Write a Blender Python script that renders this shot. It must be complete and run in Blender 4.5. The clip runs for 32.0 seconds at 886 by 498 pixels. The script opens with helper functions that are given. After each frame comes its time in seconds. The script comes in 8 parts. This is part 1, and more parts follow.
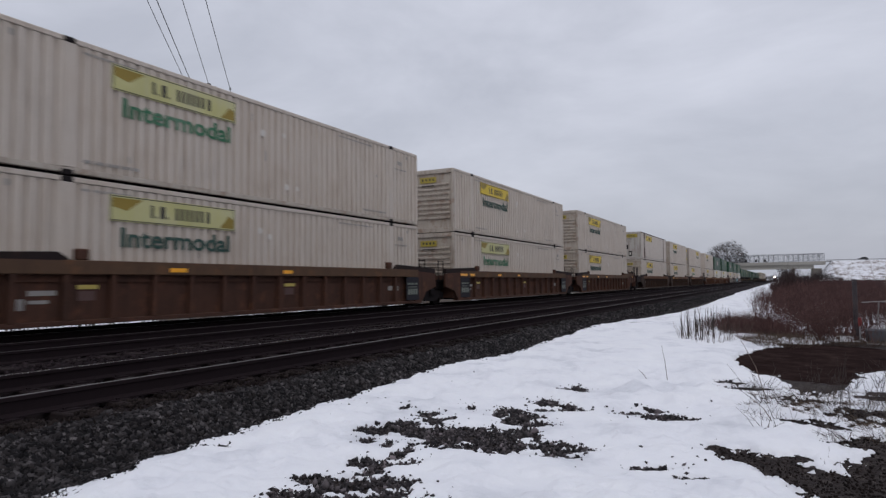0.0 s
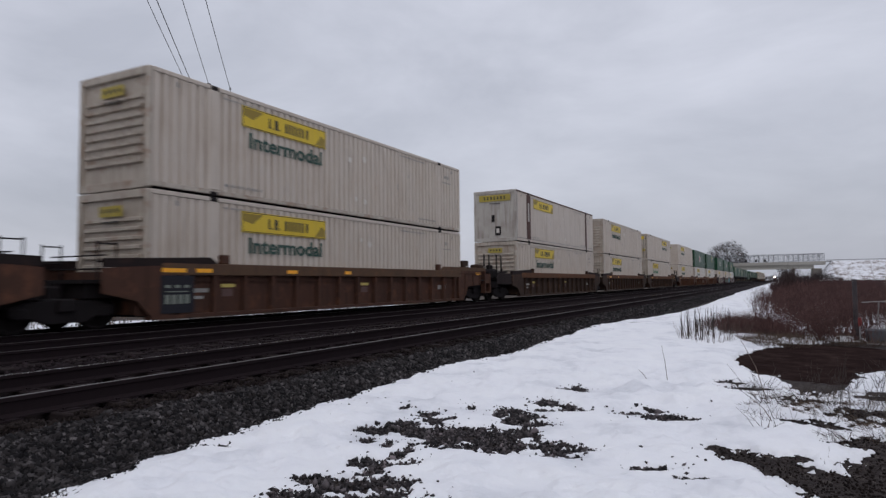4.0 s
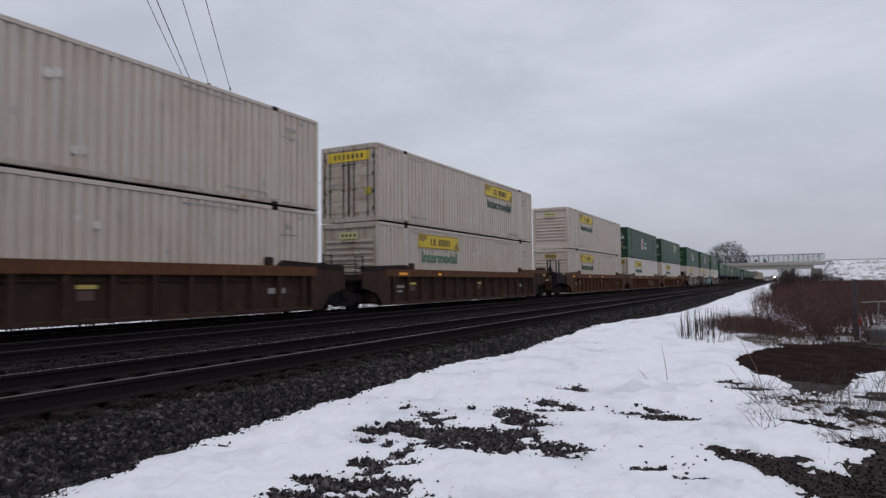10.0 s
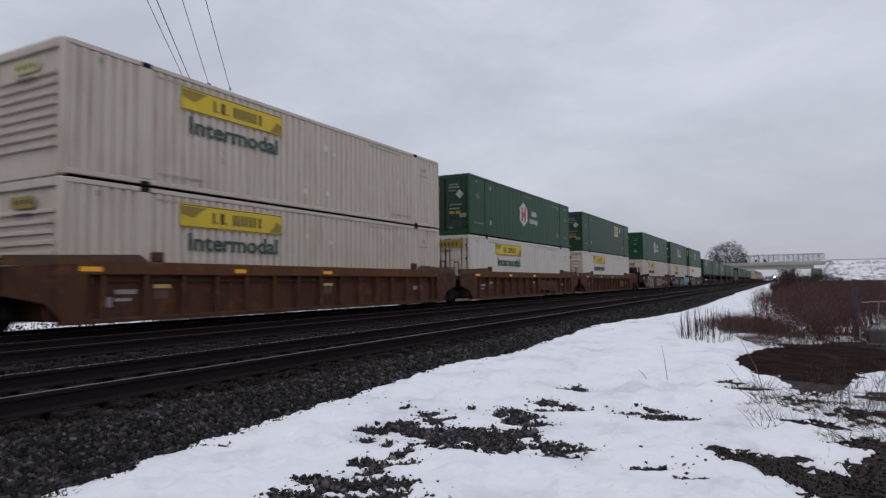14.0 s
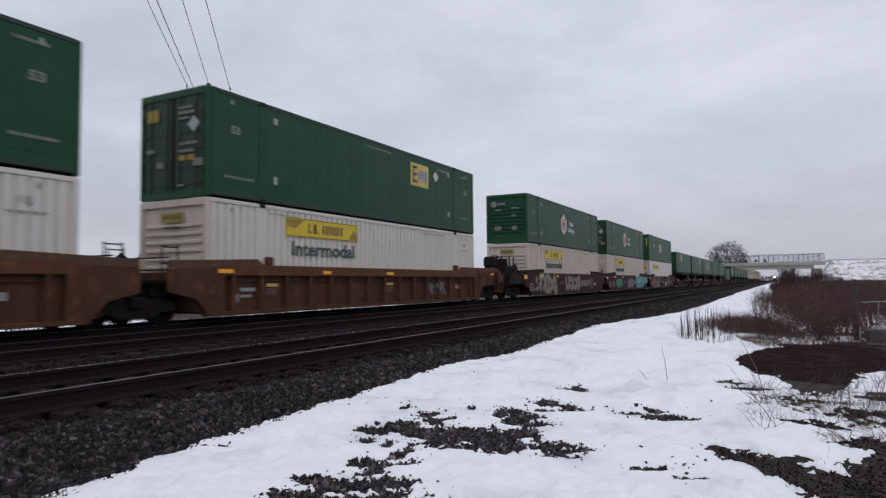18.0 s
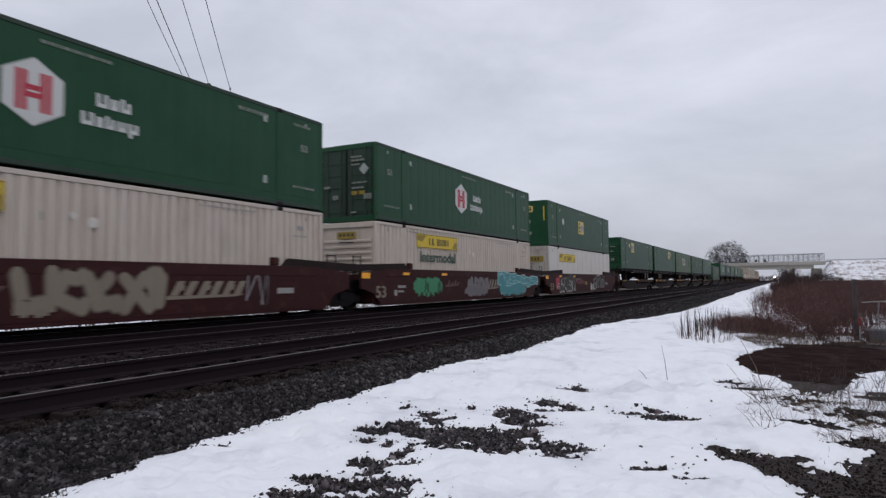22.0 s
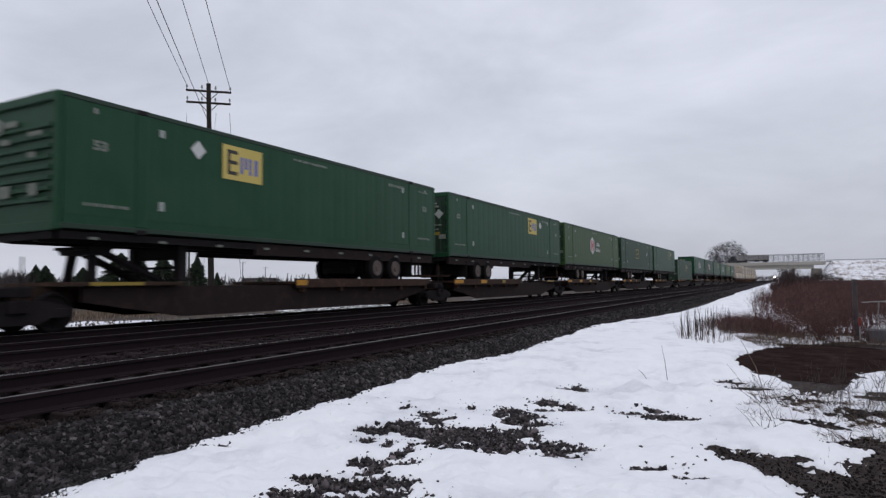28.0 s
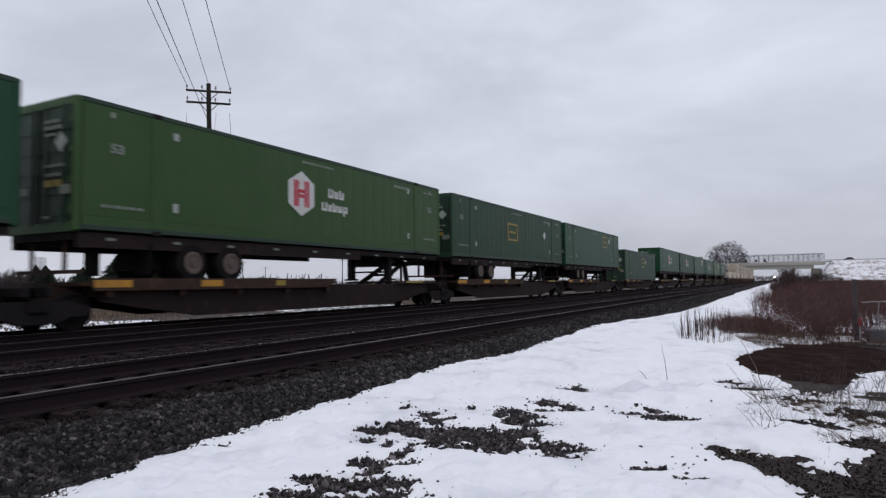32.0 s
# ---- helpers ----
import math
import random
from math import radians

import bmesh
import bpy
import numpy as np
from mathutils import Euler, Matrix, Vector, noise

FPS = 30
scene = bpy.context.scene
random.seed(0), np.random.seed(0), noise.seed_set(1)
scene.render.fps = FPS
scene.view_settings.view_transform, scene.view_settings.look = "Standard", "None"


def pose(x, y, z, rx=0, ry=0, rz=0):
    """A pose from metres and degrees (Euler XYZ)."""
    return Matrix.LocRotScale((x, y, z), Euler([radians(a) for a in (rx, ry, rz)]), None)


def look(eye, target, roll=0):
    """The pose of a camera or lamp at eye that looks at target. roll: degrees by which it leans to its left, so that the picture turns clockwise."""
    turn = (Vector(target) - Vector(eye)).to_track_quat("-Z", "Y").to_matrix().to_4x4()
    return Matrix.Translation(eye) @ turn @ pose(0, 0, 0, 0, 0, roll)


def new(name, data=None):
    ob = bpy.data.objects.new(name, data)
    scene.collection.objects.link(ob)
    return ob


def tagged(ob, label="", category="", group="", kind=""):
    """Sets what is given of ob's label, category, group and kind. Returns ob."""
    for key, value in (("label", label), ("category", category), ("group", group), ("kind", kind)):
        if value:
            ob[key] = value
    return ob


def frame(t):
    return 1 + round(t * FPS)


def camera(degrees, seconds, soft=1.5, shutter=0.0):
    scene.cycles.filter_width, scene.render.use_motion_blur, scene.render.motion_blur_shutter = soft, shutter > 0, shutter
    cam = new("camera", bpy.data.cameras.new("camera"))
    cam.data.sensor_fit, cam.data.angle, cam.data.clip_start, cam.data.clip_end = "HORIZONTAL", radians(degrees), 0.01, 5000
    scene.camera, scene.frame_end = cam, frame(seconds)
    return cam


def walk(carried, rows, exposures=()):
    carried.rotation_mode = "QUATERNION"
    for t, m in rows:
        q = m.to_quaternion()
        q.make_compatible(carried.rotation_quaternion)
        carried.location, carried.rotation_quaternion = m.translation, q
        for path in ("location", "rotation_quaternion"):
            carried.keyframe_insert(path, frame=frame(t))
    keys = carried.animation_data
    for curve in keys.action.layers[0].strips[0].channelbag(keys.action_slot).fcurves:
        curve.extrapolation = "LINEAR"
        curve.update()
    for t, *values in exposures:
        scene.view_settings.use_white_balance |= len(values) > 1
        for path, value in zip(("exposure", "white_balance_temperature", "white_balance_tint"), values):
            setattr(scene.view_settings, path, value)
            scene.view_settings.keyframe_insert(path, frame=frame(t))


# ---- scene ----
# The camera stands beside a railway of three tracks; the tracks run along +Y, x is to the right, z = 0 at the rail heads.
SECONDS = 32.0
EYE = Vector((0.0, 0.0, 0.94))
YAW, PITCH, ROLL = 27.71, 3.05, -0.63
cam = camera(69.06, SECONDS, soft=1.35, shutter=0.45)
aim = Vector((-math.sin(radians(YAW)) * math.cos(radians(PITCH)),
              math.cos(radians(YAW)) * math.cos(radians(PITCH)), math.sin(radians(PITCH))))
walk(cam, [(0.0, look(EYE, EYE + aim, ROLL)), (SECONDS, look(EYE, EYE + aim, ROLL))],
     exposures=[(0.0, -0.16), (14.0, -0.14), (17.5, -0.02), (32.0, 0.02)])

NEAR_TRACK, MIDDLE_TRACK, TRAIN_TRACK = -6.70, -10.90, -14.24     # track centre lines
GROUND = -0.45


def train_run(t):
    """How far the train has come towards the camera after t seconds, in metres."""
    u = (t - 16.0) / 16.0
    return 8.789 * t - 1.7434 * (u * u - 1.0) - 0.2543 * (u ** 3 + 1.0)


# ---- light: a thick overcast winter sky ----
world = bpy.data.worlds.new("overcast_sky")
scene.world = world
world.use_nodes = True
wn, wl = world.node_tree.nodes, world.node_tree.links
wn.clear()
w_out = wn.new("ShaderNodeOutputWorld")
w_bg = wn.new("ShaderNodeBackground")
w_sky = wn.new("ShaderNodeTexSky")
w_sky.sky_type, w_sky.sun_disc = "NISHITA", False
w_sky.sun_elevation, w_sky.sun_rotation = radians(38), radians(150)
w_sky.dust_density = 4.0
w_co = wn.new("ShaderNodeTexCoord")
w_map = wn.new("ShaderNodeMapping")
w_map.inputs["Scale"].default_value = (1.0, 1.0, 2.5)
w_n1 = wn.new("ShaderNodeTexNoise")
w_n1.inputs["Scale"].default_value, w_n1.inputs["Detail"].default_value = 2.3, 8.0
w_n1.inputs["Roughness"].default_value, w_n1.inputs["Distortion"].default_value = 0.56, 0.3
w_ramp = wn.new("ShaderNodeValToRGB")
w_ramp.color_ramp.elements[0].position, w_ramp.color_ramp.elements[0].color = 0.34, (0.510, 0.531, 0.612, 1)
w_ramp.color_ramp.elements[1].position, w_ramp.color_ramp.elements[1].color = 0.68, (0.700, 0.721, 0.818, 1)
w_sep = wn.new("ShaderNodeSeparateXYZ")
w_up = wn.new("ShaderNodeMapRange")
w_up.inputs["From Min"].default_value, w_up.inputs["From Max"].default_value = 0.0, 1.0
w_up.inputs["To Min"].default_value, w_up.inputs["To Max"].default_value = 0.86, 1.30
w_mul = wn.new("ShaderNodeMix")
w_mul.data_type, w_mul.blend_type = "RGBA", "MULTIPLY"
w_mul.inputs["Factor"].default_value = 1.0
w_mix = wn.new("ShaderNodeMix")
w_mix.data_type, w_mix.blend_type = "RGBA", "ADD"
w_mix.inputs["Factor"].default_value = 0.012
wl.new(w_co.outputs["Generated"], w_map.inputs["Vector"])
wl.new(w_map.outputs["Vector"], w_n1.inputs["Vector"])
wl.new(w_n1.outputs["Fac"], w_ramp.inputs["Fac"])
wl.new(w_co.outputs["Generated"], w_sep.inputs["Vector"])
wl.new(w_sep.outputs["Z"], w_up.inputs["Value"])
wl.new(w_ramp.outputs["Color"], w_mul.inputs["A"])
wl.new(w_up.outputs["Result"], w_mul.inputs["B"])
wl.new(w_mul.outputs["Result"], w_mix.inputs["A"])
wl.new(w_sky.outputs["Color"], w_mix.inputs["B"])
wl.new(w_mix.outputs["Result"], w_bg.inputs["Color"])
w_bg.inputs["Strength"].default_value = 1.0
wl.new(w_bg.outputs["Background"], w_out.inputs["Surface"])

sun = new("sun", bpy.data.lights.new("sun", "SUN"))
sun.data.energy, sun.data.angle, sun.data.color = 0.5, radians(40), (1.0, 0.97, 0.93)
sun.matrix_world = look((0, 0, 60), (-20, 34, 0))


# ---- materials ----
def nodes_of(name):
    mat = bpy.data.materials.new(name)
    mat.use_nodes = True
    nt = mat.node_tree
    return mat, nt.nodes, nt.links, nt.nodes["Principled BSDF"]


def noise_node(n, l, vec, scale, detail=5.0, rough=0.55):
    tex = n.new("ShaderNodeTexNoise")
    tex.inputs["Scale"].default_value, tex.inputs["Detail"].default_value = scale, detail
    tex.inputs["Roughness"].default_value = rough
    l.new(vec, tex.inputs["Vector"])
    return tex.outputs["Fac"]


def ramp_node(n, l, fac, stops):
    r = n.new("ShaderNodeValToRGB")
    e = r.color_ramp.elements
    e[0].position, e[0].color = stops[0][0], (*stops[0][1], 1)
    e[1].position, e[1].color = stops[-1][0], (*stops[-1][1], 1)
    for at, col in stops[1:-1]:
        k = e.new(at)
        k.color = (*col, 1)
    l.new(fac, r.inputs["Fac"])
    return r.outputs["Color"]


def mix_node(n, l, fac, a, b, blend="MIX"):
    m = n.new("ShaderNodeMix")
    m.data_type, m.blend_type = "RGBA", blend
    for key, v in (("Factor", fac), ("A", a), ("B", b)):
        sock = [s for s in m.inputs if s.name == key and s.enabled][0]
        if isinstance(v, (int, float)):
            sock.default_value = v
        elif isinstance(v, tuple):
            sock.default_value = (*v, 1)
        else:
            l.new(v, sock)
    return [s for s in m.outputs if s.enabled][0]


def bump_node(n, l, height, strength, distance, bsdf):
    b = n.new("ShaderNodeBump")
    b.inputs["Strength"].default_value, b.inputs["Distance"].default_value = strength, distance
    l.new(height, b.inputs["Height"])
    l.new(b.outputs["Normal"], bsdf.inputs["Normal"])


def spot_vector(n, l, stretch=(1, 1, 1), vary=True):
    """Object coordinates, shifted from thing to thing, stretched for streaks."""
    co = n.new("ShaderNodeTexCoord")
    mp = n.new("ShaderNodeMapping")
    mp.inputs["Scale"].default_value = stretch
    l.new(co.outputs["Object"], mp.inputs["Vector"])
    if vary:
        info = n.new("ShaderNodeObjectInfo")
        mul = n.new("ShaderNodeMath")
        mul.operation = "MULTIPLY"
        mul.inputs[1].default_value = 37.0
        l.new(info.outputs["Random"], mul.inputs[0])
        com = n.new("ShaderNodeCombineXYZ")
        for k in ("X", "Y", "Z"):
            l.new(mul.outputs[0], com.inputs[k])
        l.new(com.outputs[0], mp.inputs["Location"])
    return mp.outputs["Vector"]


def painted(name, base, dirt, amount=0.5, rough=0.5, streak=0.5, spots=0.0, metallic=0.0, bump=0.15, gloss=0.4, rust=None):
    """Weathered paint or metal: broad stains, downward streaks, small chips of the dirt's colour."""
    mat, n, l, b = nodes_of(name)
    v = spot_vector(n, l)
    vs = spot_vector(n, l, (9.0, 9.0, 0.55))
    broad = noise_node(n, l, v, 0.9, 6)
    run = noise_node(n, l, vs, 1.0, 4)
    fine = noise_node(n, l, v, 26.0, 6, 0.7)
    light = tuple(min(1, c * 1.07) for c in base)
    dark = tuple(c * 0.86 for c in base)
    col = ramp_node(n, l, broad, [(0.3, dark), (0.55, base), (0.8, light)])
    stain = ramp_node(n, l, broad, [(0.42, (0, 0, 0)), (0.8, (amount,) * 3)])
    col = mix_node(n, l, stain, col, dirt)
    runs = ramp_node(n, l, run, [(0.5, (0, 0, 0)), (0.78, (streak,) * 3)])
    col = mix_node(n, l, runs, col, dirt)
    if spots:
        chip = ramp_node(n, l, fine, [(0.60, (0, 0, 0)), (0.68, (spots,) * 3)])
        col = mix_node(n, l, chip, col, tuple(c * 0.6 for c in dirt))
    if rust:
        spot = noise_node(n, l, v, 2.6, 8, 0.68)
        bare = ramp_node(n, l, spot, [(0.53, (0, 0, 0)), (0.66, (0.85,) * 3)])
        col = mix_node(n, l, bare, col, rust)
    l.new(col, b.inputs["Base Color"])
    rr = ramp_node(n, l, fine, [(0.3, (rough - 0.08,) * 3), (0.7, (min(1, rough + 0.12),) * 3)])
    l.new(rr, b.inputs["Roughness"])
    b.inputs["Metallic"].default_value = metallic
    b.inputs["Specular IOR Level"].default_value = gloss
    bump_node(n, l, fine, bump, 0.01, b)
    return mat


def grainy(name, stops, scale, rough=0.9, bump=0.6, distance=0.02, island=0.0, big=0.25, gloss=0.2, mixed=False):
    """Loose or rough stuff: stones, soil, bark, grass."""
    mat, n, l, b = nodes_of(name)
    v = spot_vector(n, l, vary=False)
    f1 = noise_node(n, l, v, scale, 8, 0.65)
    f2 = noise_node(n, l, v, scale * 0.06, 5)
    col = ramp_node(n, l, f1, stops)
    shade = ramp_node(n, l, f2, [(0.25, (1 - big,) * 3), (0.75, (1 + big,) * 3)])
    col = mix_node(n, l, 1.0, col, shade, "MULTIPLY")
    if island:
        geo = n.new("ShaderNodeNewGeometry")
        spread = [(0.0, (1 - island,) * 3), (1.0, (1 + island,) * 3)]
        if mixed:
            spread = [(0.0, (0.25, 0.25, 0.27)), (0.35, (0.55, 0.54, 0.55)), (0.6, (1.0, 0.92, 0.88)), (0.85, (1.8, 1.75, 1.7)), (0.96, (3.2, 3.1, 3.0)), (1.0, (5.5, 5.3, 5.1))]
        tone = ramp_node(n, l, geo.outputs["Random Per Island"], spread)
        col = mix_node(n, l, 1.0, col, tone, "MULTIPLY")
    l.new(col, b.inputs["Base Color"])
    b.inputs["Roughness"].default_value = rough
    b.inputs["Specular IOR Level"].default_value = gloss
    bump_node(n, l, f1, bump, distance, b)
    return mat


def snow_material():
    mat, n, l, b = nodes_of("old_snow")
    v = spot_vector(n, l, vary=False)
    f1 = noise_node(n, l, v, 1.6, 7, 0.6)
    f2 = noise_node(n, l, v, 18.0, 6, 0.65)
    f3 = noise_node(n, l, v, 90.0, 3, 0.6)
    col = ramp_node(n, l, f1, [(0.28, (0.60, 0.615, 0.66)), (0.48, (0.77, 0.78, 0.82)), (0.8, (0.84, 0.85, 0.87))])
    speck = ramp_node(n, l, f3, [(0.70, (0, 0, 0)), (0.76, (0.35,) * 3)])
    col = mix_node(n, l, speck, col, (0.35, 0.33, 0.32))
    l.new(col, b.inputs["Base Color"])
    b.inputs["Roughness"].default_value = 0.75
    b.inputs["Specular IOR Level"].default_value = 0.2
    bump_node(n, l, f2, 0.5, 0.03, b)
    return mat


M = {}
M["snow"] = snow_material()
M["ballast"] = grainy("ballast_stone", [(0.25, (0.006075, 0.00459, 0.0054)), (0.5, (0.0189, 0.01418, 0.01593)), (0.75, (0.0459, 0.03645, 0.0405))], 22, 0.9, 1.0, 0.05, gloss=0.05)
M["stone"] = grainy("loose_stone", [(0.25, (0.0115, 0.0106, 0.0116)), (0.6, (0.0275, 0.0258, 0.0273)), (0.8, (0.068, 0.064, 0.066))], 14, 0.8, 0.5, 0.01, island=0.85, gloss=0.12, mixed=True)
M["stone_dark"] = grainy("oily_stone", [(0.25, (0.0108, 0.0081, 0.00918)), (0.6, (0.02363, 0.01755, 0.01958)), (0.8, (0.04995, 0.0378, 0.04185))], 14, 0.85, 0.5, 0.01, island=0.6, gloss=0.06)
M["stone_brown"] = grainy("brown_dusty_stone", [(0.25, (0.010, 0.0075, 0.007)), (0.6, (0.022, 0.017, 0.016)), (0.8, (0.04, 0.032, 0.03))], 14, 0.85, 0.5, 0.01, island=0.6, gloss=0.06)
M["gravel"] = grainy("wet_gravel", [(0.25, (0.0225, 0.01937, 0.02188)), (0.6, (0.0475, 0.0425, 0.04625)), (0.8, (0.1, 0.0925, 0.09))], 14, 0.7, 0.5, 0.01, island=0.75, gloss=0.2, mixed=True)
M["soil"] = grainy("wet_mud", [(0.25, (0.0105, 0.00825, 0.0084)), (0.45, (0.0285, 0.0225, 0.02175)), (0.58, (0.057, 0.0465, 0.0435)), (0.75, (0.1275, 0.111, 0.105))], 13, 0.8, 1.0, 0.05, gloss=0.08)
M["field"] = grainy("winter_field", [(0.25, (0.030, 0.023, 0.020)), (0.5, (0.055, 0.043, 0.036)), (0.8, (0.10, 0.080, 0.068))], 3.0, 0.95, 0.6, 0.05)
M["tie"] = painted("creosoted_wood", (0.0204, 0.01536, 0.0156), (0.036, 0.0282, 0.0288), 0.6, 0.95, 0.3, 0.3, bump=0.5, gloss=0.08)
M["rail_side"] = painted("rusty_rail", (0.0205, 0.0150, 0.0168), (0.0135, 0.0102, 0.0118), 0.6, 0.95, 0.3, 0.2, gloss=0.03)
M["rail_top"] = painted("polished_rail_head", (0.75, 0.74, 0.73), (0.45, 0.42, 0.40), 0.4, 0.22, 0.2, metallic=0.85, bump=0.02)
# Near-side heads: the same steel coloured dimmer, for the weaker highlight at their angle.
M["rail_top_dim"] = painted("dim_rail_head", (0.26, 0.25, 0.25), (0.10, 0.09, 0.085), 0.5, 0.5, 0.2, metallic=0.35, bump=0.03)
M["rail_dull"] = painted("dull_rail_head", (0.11, 0.10, 0.098), (0.05, 0.045, 0.042), 0.5, 0.5, 0.2, metallic=0.5, bump=0.05)
M["white"] = painted("white_container_paint", (0.555, 0.492, 0.434), (0.27, 0.205, 0.15), 0.50, 0.5, 0.55, 0.22)
M["white_clean"] = painted("bright_white_paint", (0.600, 0.572, 0.532), (0.38, 0.335, 0.28), 0.25, 0.45, 0.22, 0.04)
M["white_end"] = painted("grimy_white_end", (0.47, 0.42, 0.365), (0.16, 0.115, 0.080), 0.65, 0.55, 0.65, 0.3, rust=(0.26, 0.175, 0.125))
M["rust_white"] = painted("rust_stained_white", (0.47, 0.445, 0.41), (0.10, 0.055, 0.04), 0.65, 0.6, 0.7, 0.3)
M["green"] = painted("dark_green_paint", (0.0105, 0.058, 0.026), (0.028, 0.055, 0.036), 0.30, 0.45, 0.2, 0.04, gloss=0.2)
M["green_leaf"] = painted("leaf_green_paint", (0.032, 0.076, 0.022), (0.045, 0.062, 0.032), 0.30, 0.45, 0.2, 0.04, gloss=0.2)
M["green_dull"] = painted("dull_green_paint", (0.016, 0.051, 0.027), (0.042, 0.055, 0.038), 0.4, 0.5, 0.3, 0.08, gloss=0.2)
M["green_rail"] = painted("deep_green_rail", (0.008, 0.030, 0.016), (0.025, 0.033, 0.026), 0.4, 0.5, 0.3, 0.1)
M["yellow"] = painted("sign_yellow", (0.66, 0.47, 0.025), (0.32, 0.24, 0.06), 0.35, 0.5, 0.3, 0.05)
M["yellow_faded"] = painted("faded_sign_yellow", (0.52, 0.50, 0.22), (0.42, 0.41, 0.33), 0.6, 0.6, 0.4, 0.1)
M["end_yellow"] = painted("dirty_end_yellow", (0.42, 0.33, 0.045), (0.22, 0.18, 0.07), 0.6, 0.55, 0.5, 0.2)
M["olive"] = painted("olive_sign_stripe", (0.27, 0.19, 0.025), (0.20, 0.16, 0.05), 0.3, 0.5, 0.3)
M["label_dim"] = painted("dim_worn_label", (0.20, 0.22, 0.19), (0.09, 0.12, 0.10), 0.5, 0.6, 0.4)
M["gold"] = painted("sign_gold", (0.56, 0.44, 0.11), (0.38, 0.32, 0.14), 0.3, 0.5, 0.2)
M["ink"] = painted("black_lettering", (0.028, 0.026, 0.026), (0.10, 0.09, 0.05), 0.3, 0.6, 0.2)
M["ink_green"] = painted("green_lettering", (0.020, 0.062, 0.050), (0.09, 0.14, 0.11), 0.3, 0.6, 0.2)
M["ink_leaf"] = painted("bright_green_lettering", (0.03, 0.15, 0.072), (0.20, 0.28, 0.22), 0.5, 0.6, 0.4)
M["ink_white"] = painted("white_lettering", (0.56, 0.57, 0.56), (0.30, 0.33, 0.30), 0.35, 0.6, 0.2)
M["ink_grey"] = painted("grey_lettering", (0.27, 0.26, 0.25), (0.40, 0.38, 0.35), 0.5, 0.6, 0.3)
M["ink_dim"] = painted("dim_white_lettering", (0.34, 0.37, 0.35), (0.16, 0.20, 0.17), 0.5, 0.6, 0.3)
M["ink_red"] = painted("red_mark", (0.42, 0.025, 0.05), (0.30, 0.06, 0.06), 0.3, 0.55, 0.2)
M["ink_blue"] = painted("blue_mark", (0.10, 0.14, 0.42), (0.30, 0.28, 0.25), 0.3, 0.55, 0.2)
M["brown_post"] = painted("brown_primer", (0.075, 0.030, 0.024), (0.035, 0.02, 0.018), 0.5, 0.7, 0.4, 0.2)
M["rust_well"] = painted("rust_brown_car_paint", (0.088, 0.040, 0.024), (0.026, 0.016, 0.013), 0.75, 0.75, 0.7, 0.35, gloss=0.15, rust=(0.135, 0.055, 0.026))
M["rust_dark"] = painted("dark_brown_car_paint", (0.048, 0.029, 0.022), (0.019, 0.013, 0.011), 0.75, 0.78, 0.7, 0.35, gloss=0.15, rust=(0.078, 0.042, 0.027))
M["rust_red"] = painted("red_brown_car_paint", (0.078, 0.038, 0.027), (0.027, 0.017, 0.014), 0.7, 0.75, 0.7, 0.35, gloss=0.15, rust=(0.115, 0.050, 0.031))
M["rust_tan"] = painted("tan_brown_car_paint", (0.105, 0.062, 0.040), (0.05, 0.032, 0.024), 0.6, 0.75, 0.6, 0.3, gloss=0.15, rust=(0.14, 0.070, 0.038))
M["rust_orange"] = painted("orange_brown_car_paint", (0.115, 0.050, 0.025), (0.045, 0.026, 0.019), 0.6, 0.72, 0.6, 0.3, gloss=0.15, rust=(0.16, 0.066, 0.030))
M["maroon"] = painted("maroon_car_paint", (0.042, 0.0115, 0.012), (0.020, 0.011, 0.011), 0.6, 0.65, 0.5, 0.2, gloss=0.15, rust=(0.060, 0.022, 0.020))
M["maroon_pale"] = painted("faded_stencil_paint", (0.11, 0.06, 0.055), (0.05, 0.03, 0.03), 0.6, 0.65, 0.5, 0.2)
M["black"] = painted("grimy_black_steel", (0.0125, 0.0102, 0.0114), (0.0215, 0.0172, 0.0178), 0.5, 0.8, 0.4, 0.2, gloss=0.15)
M["wheel"] = painted("worn_wheel_steel", (0.0135, 0.0110, 0.0115), (0.009, 0.0075, 0.008), 0.5, 0.8, 0.2, gloss=0.1)
# Near black: the shade under the trailers is put into the tyre colour.
M["tyre"] = painted("dusty_tyre_rubber", (0.009, 0.0085, 0.009), (0.020, 0.018, 0.018), 0.5, 0.9, 0.3, gloss=0.06)
M["rim"] = painted("dull_rim", (0.10, 0.075, 0.065), (0.035, 0.022, 0.018), 0.6, 0.6, 0.4, 0.3)
M["amber"] = painted("amber_reflector", (0.95, 0.42, 0.02), (0.75, 0.30, 0.02), 0.3, 0.3, 0.1)
M["deck_yellow"] = painted("worn_deck_yellow", (0.50, 0.24, 0.02), (0.16, 0.09, 0.03), 0.7, 0.6, 0.5, 0.3)
M["steel"] = painted("galvanised_steel", (0.30, 0.31, 0.32), (0.18, 0.17, 0.16), 0.4, 0.5, 0.3, metallic=0.4)
M["sill_dark"] = painted("dark_sill_paint", (0.022, 0.015, 0.015), (0.012, 0.010, 0.010), 0.5, 0.8, 0.5, 0.2, gloss=0.15, rust=(0.035, 0.020, 0.017))
M["navy"] = painted("sooty_navy_panel", (0.018, 0.018, 0.026), (0.022, 0.018, 0.018), 0.5, 0.7, 0.5, 0.2, gloss=0.2)
M["grey_box"] = painted("weathered_grey_box", (0.085, 0.088, 0.100), (0.05, 0.048, 0.050), 0.5, 0.8, 0.4, 0.1)
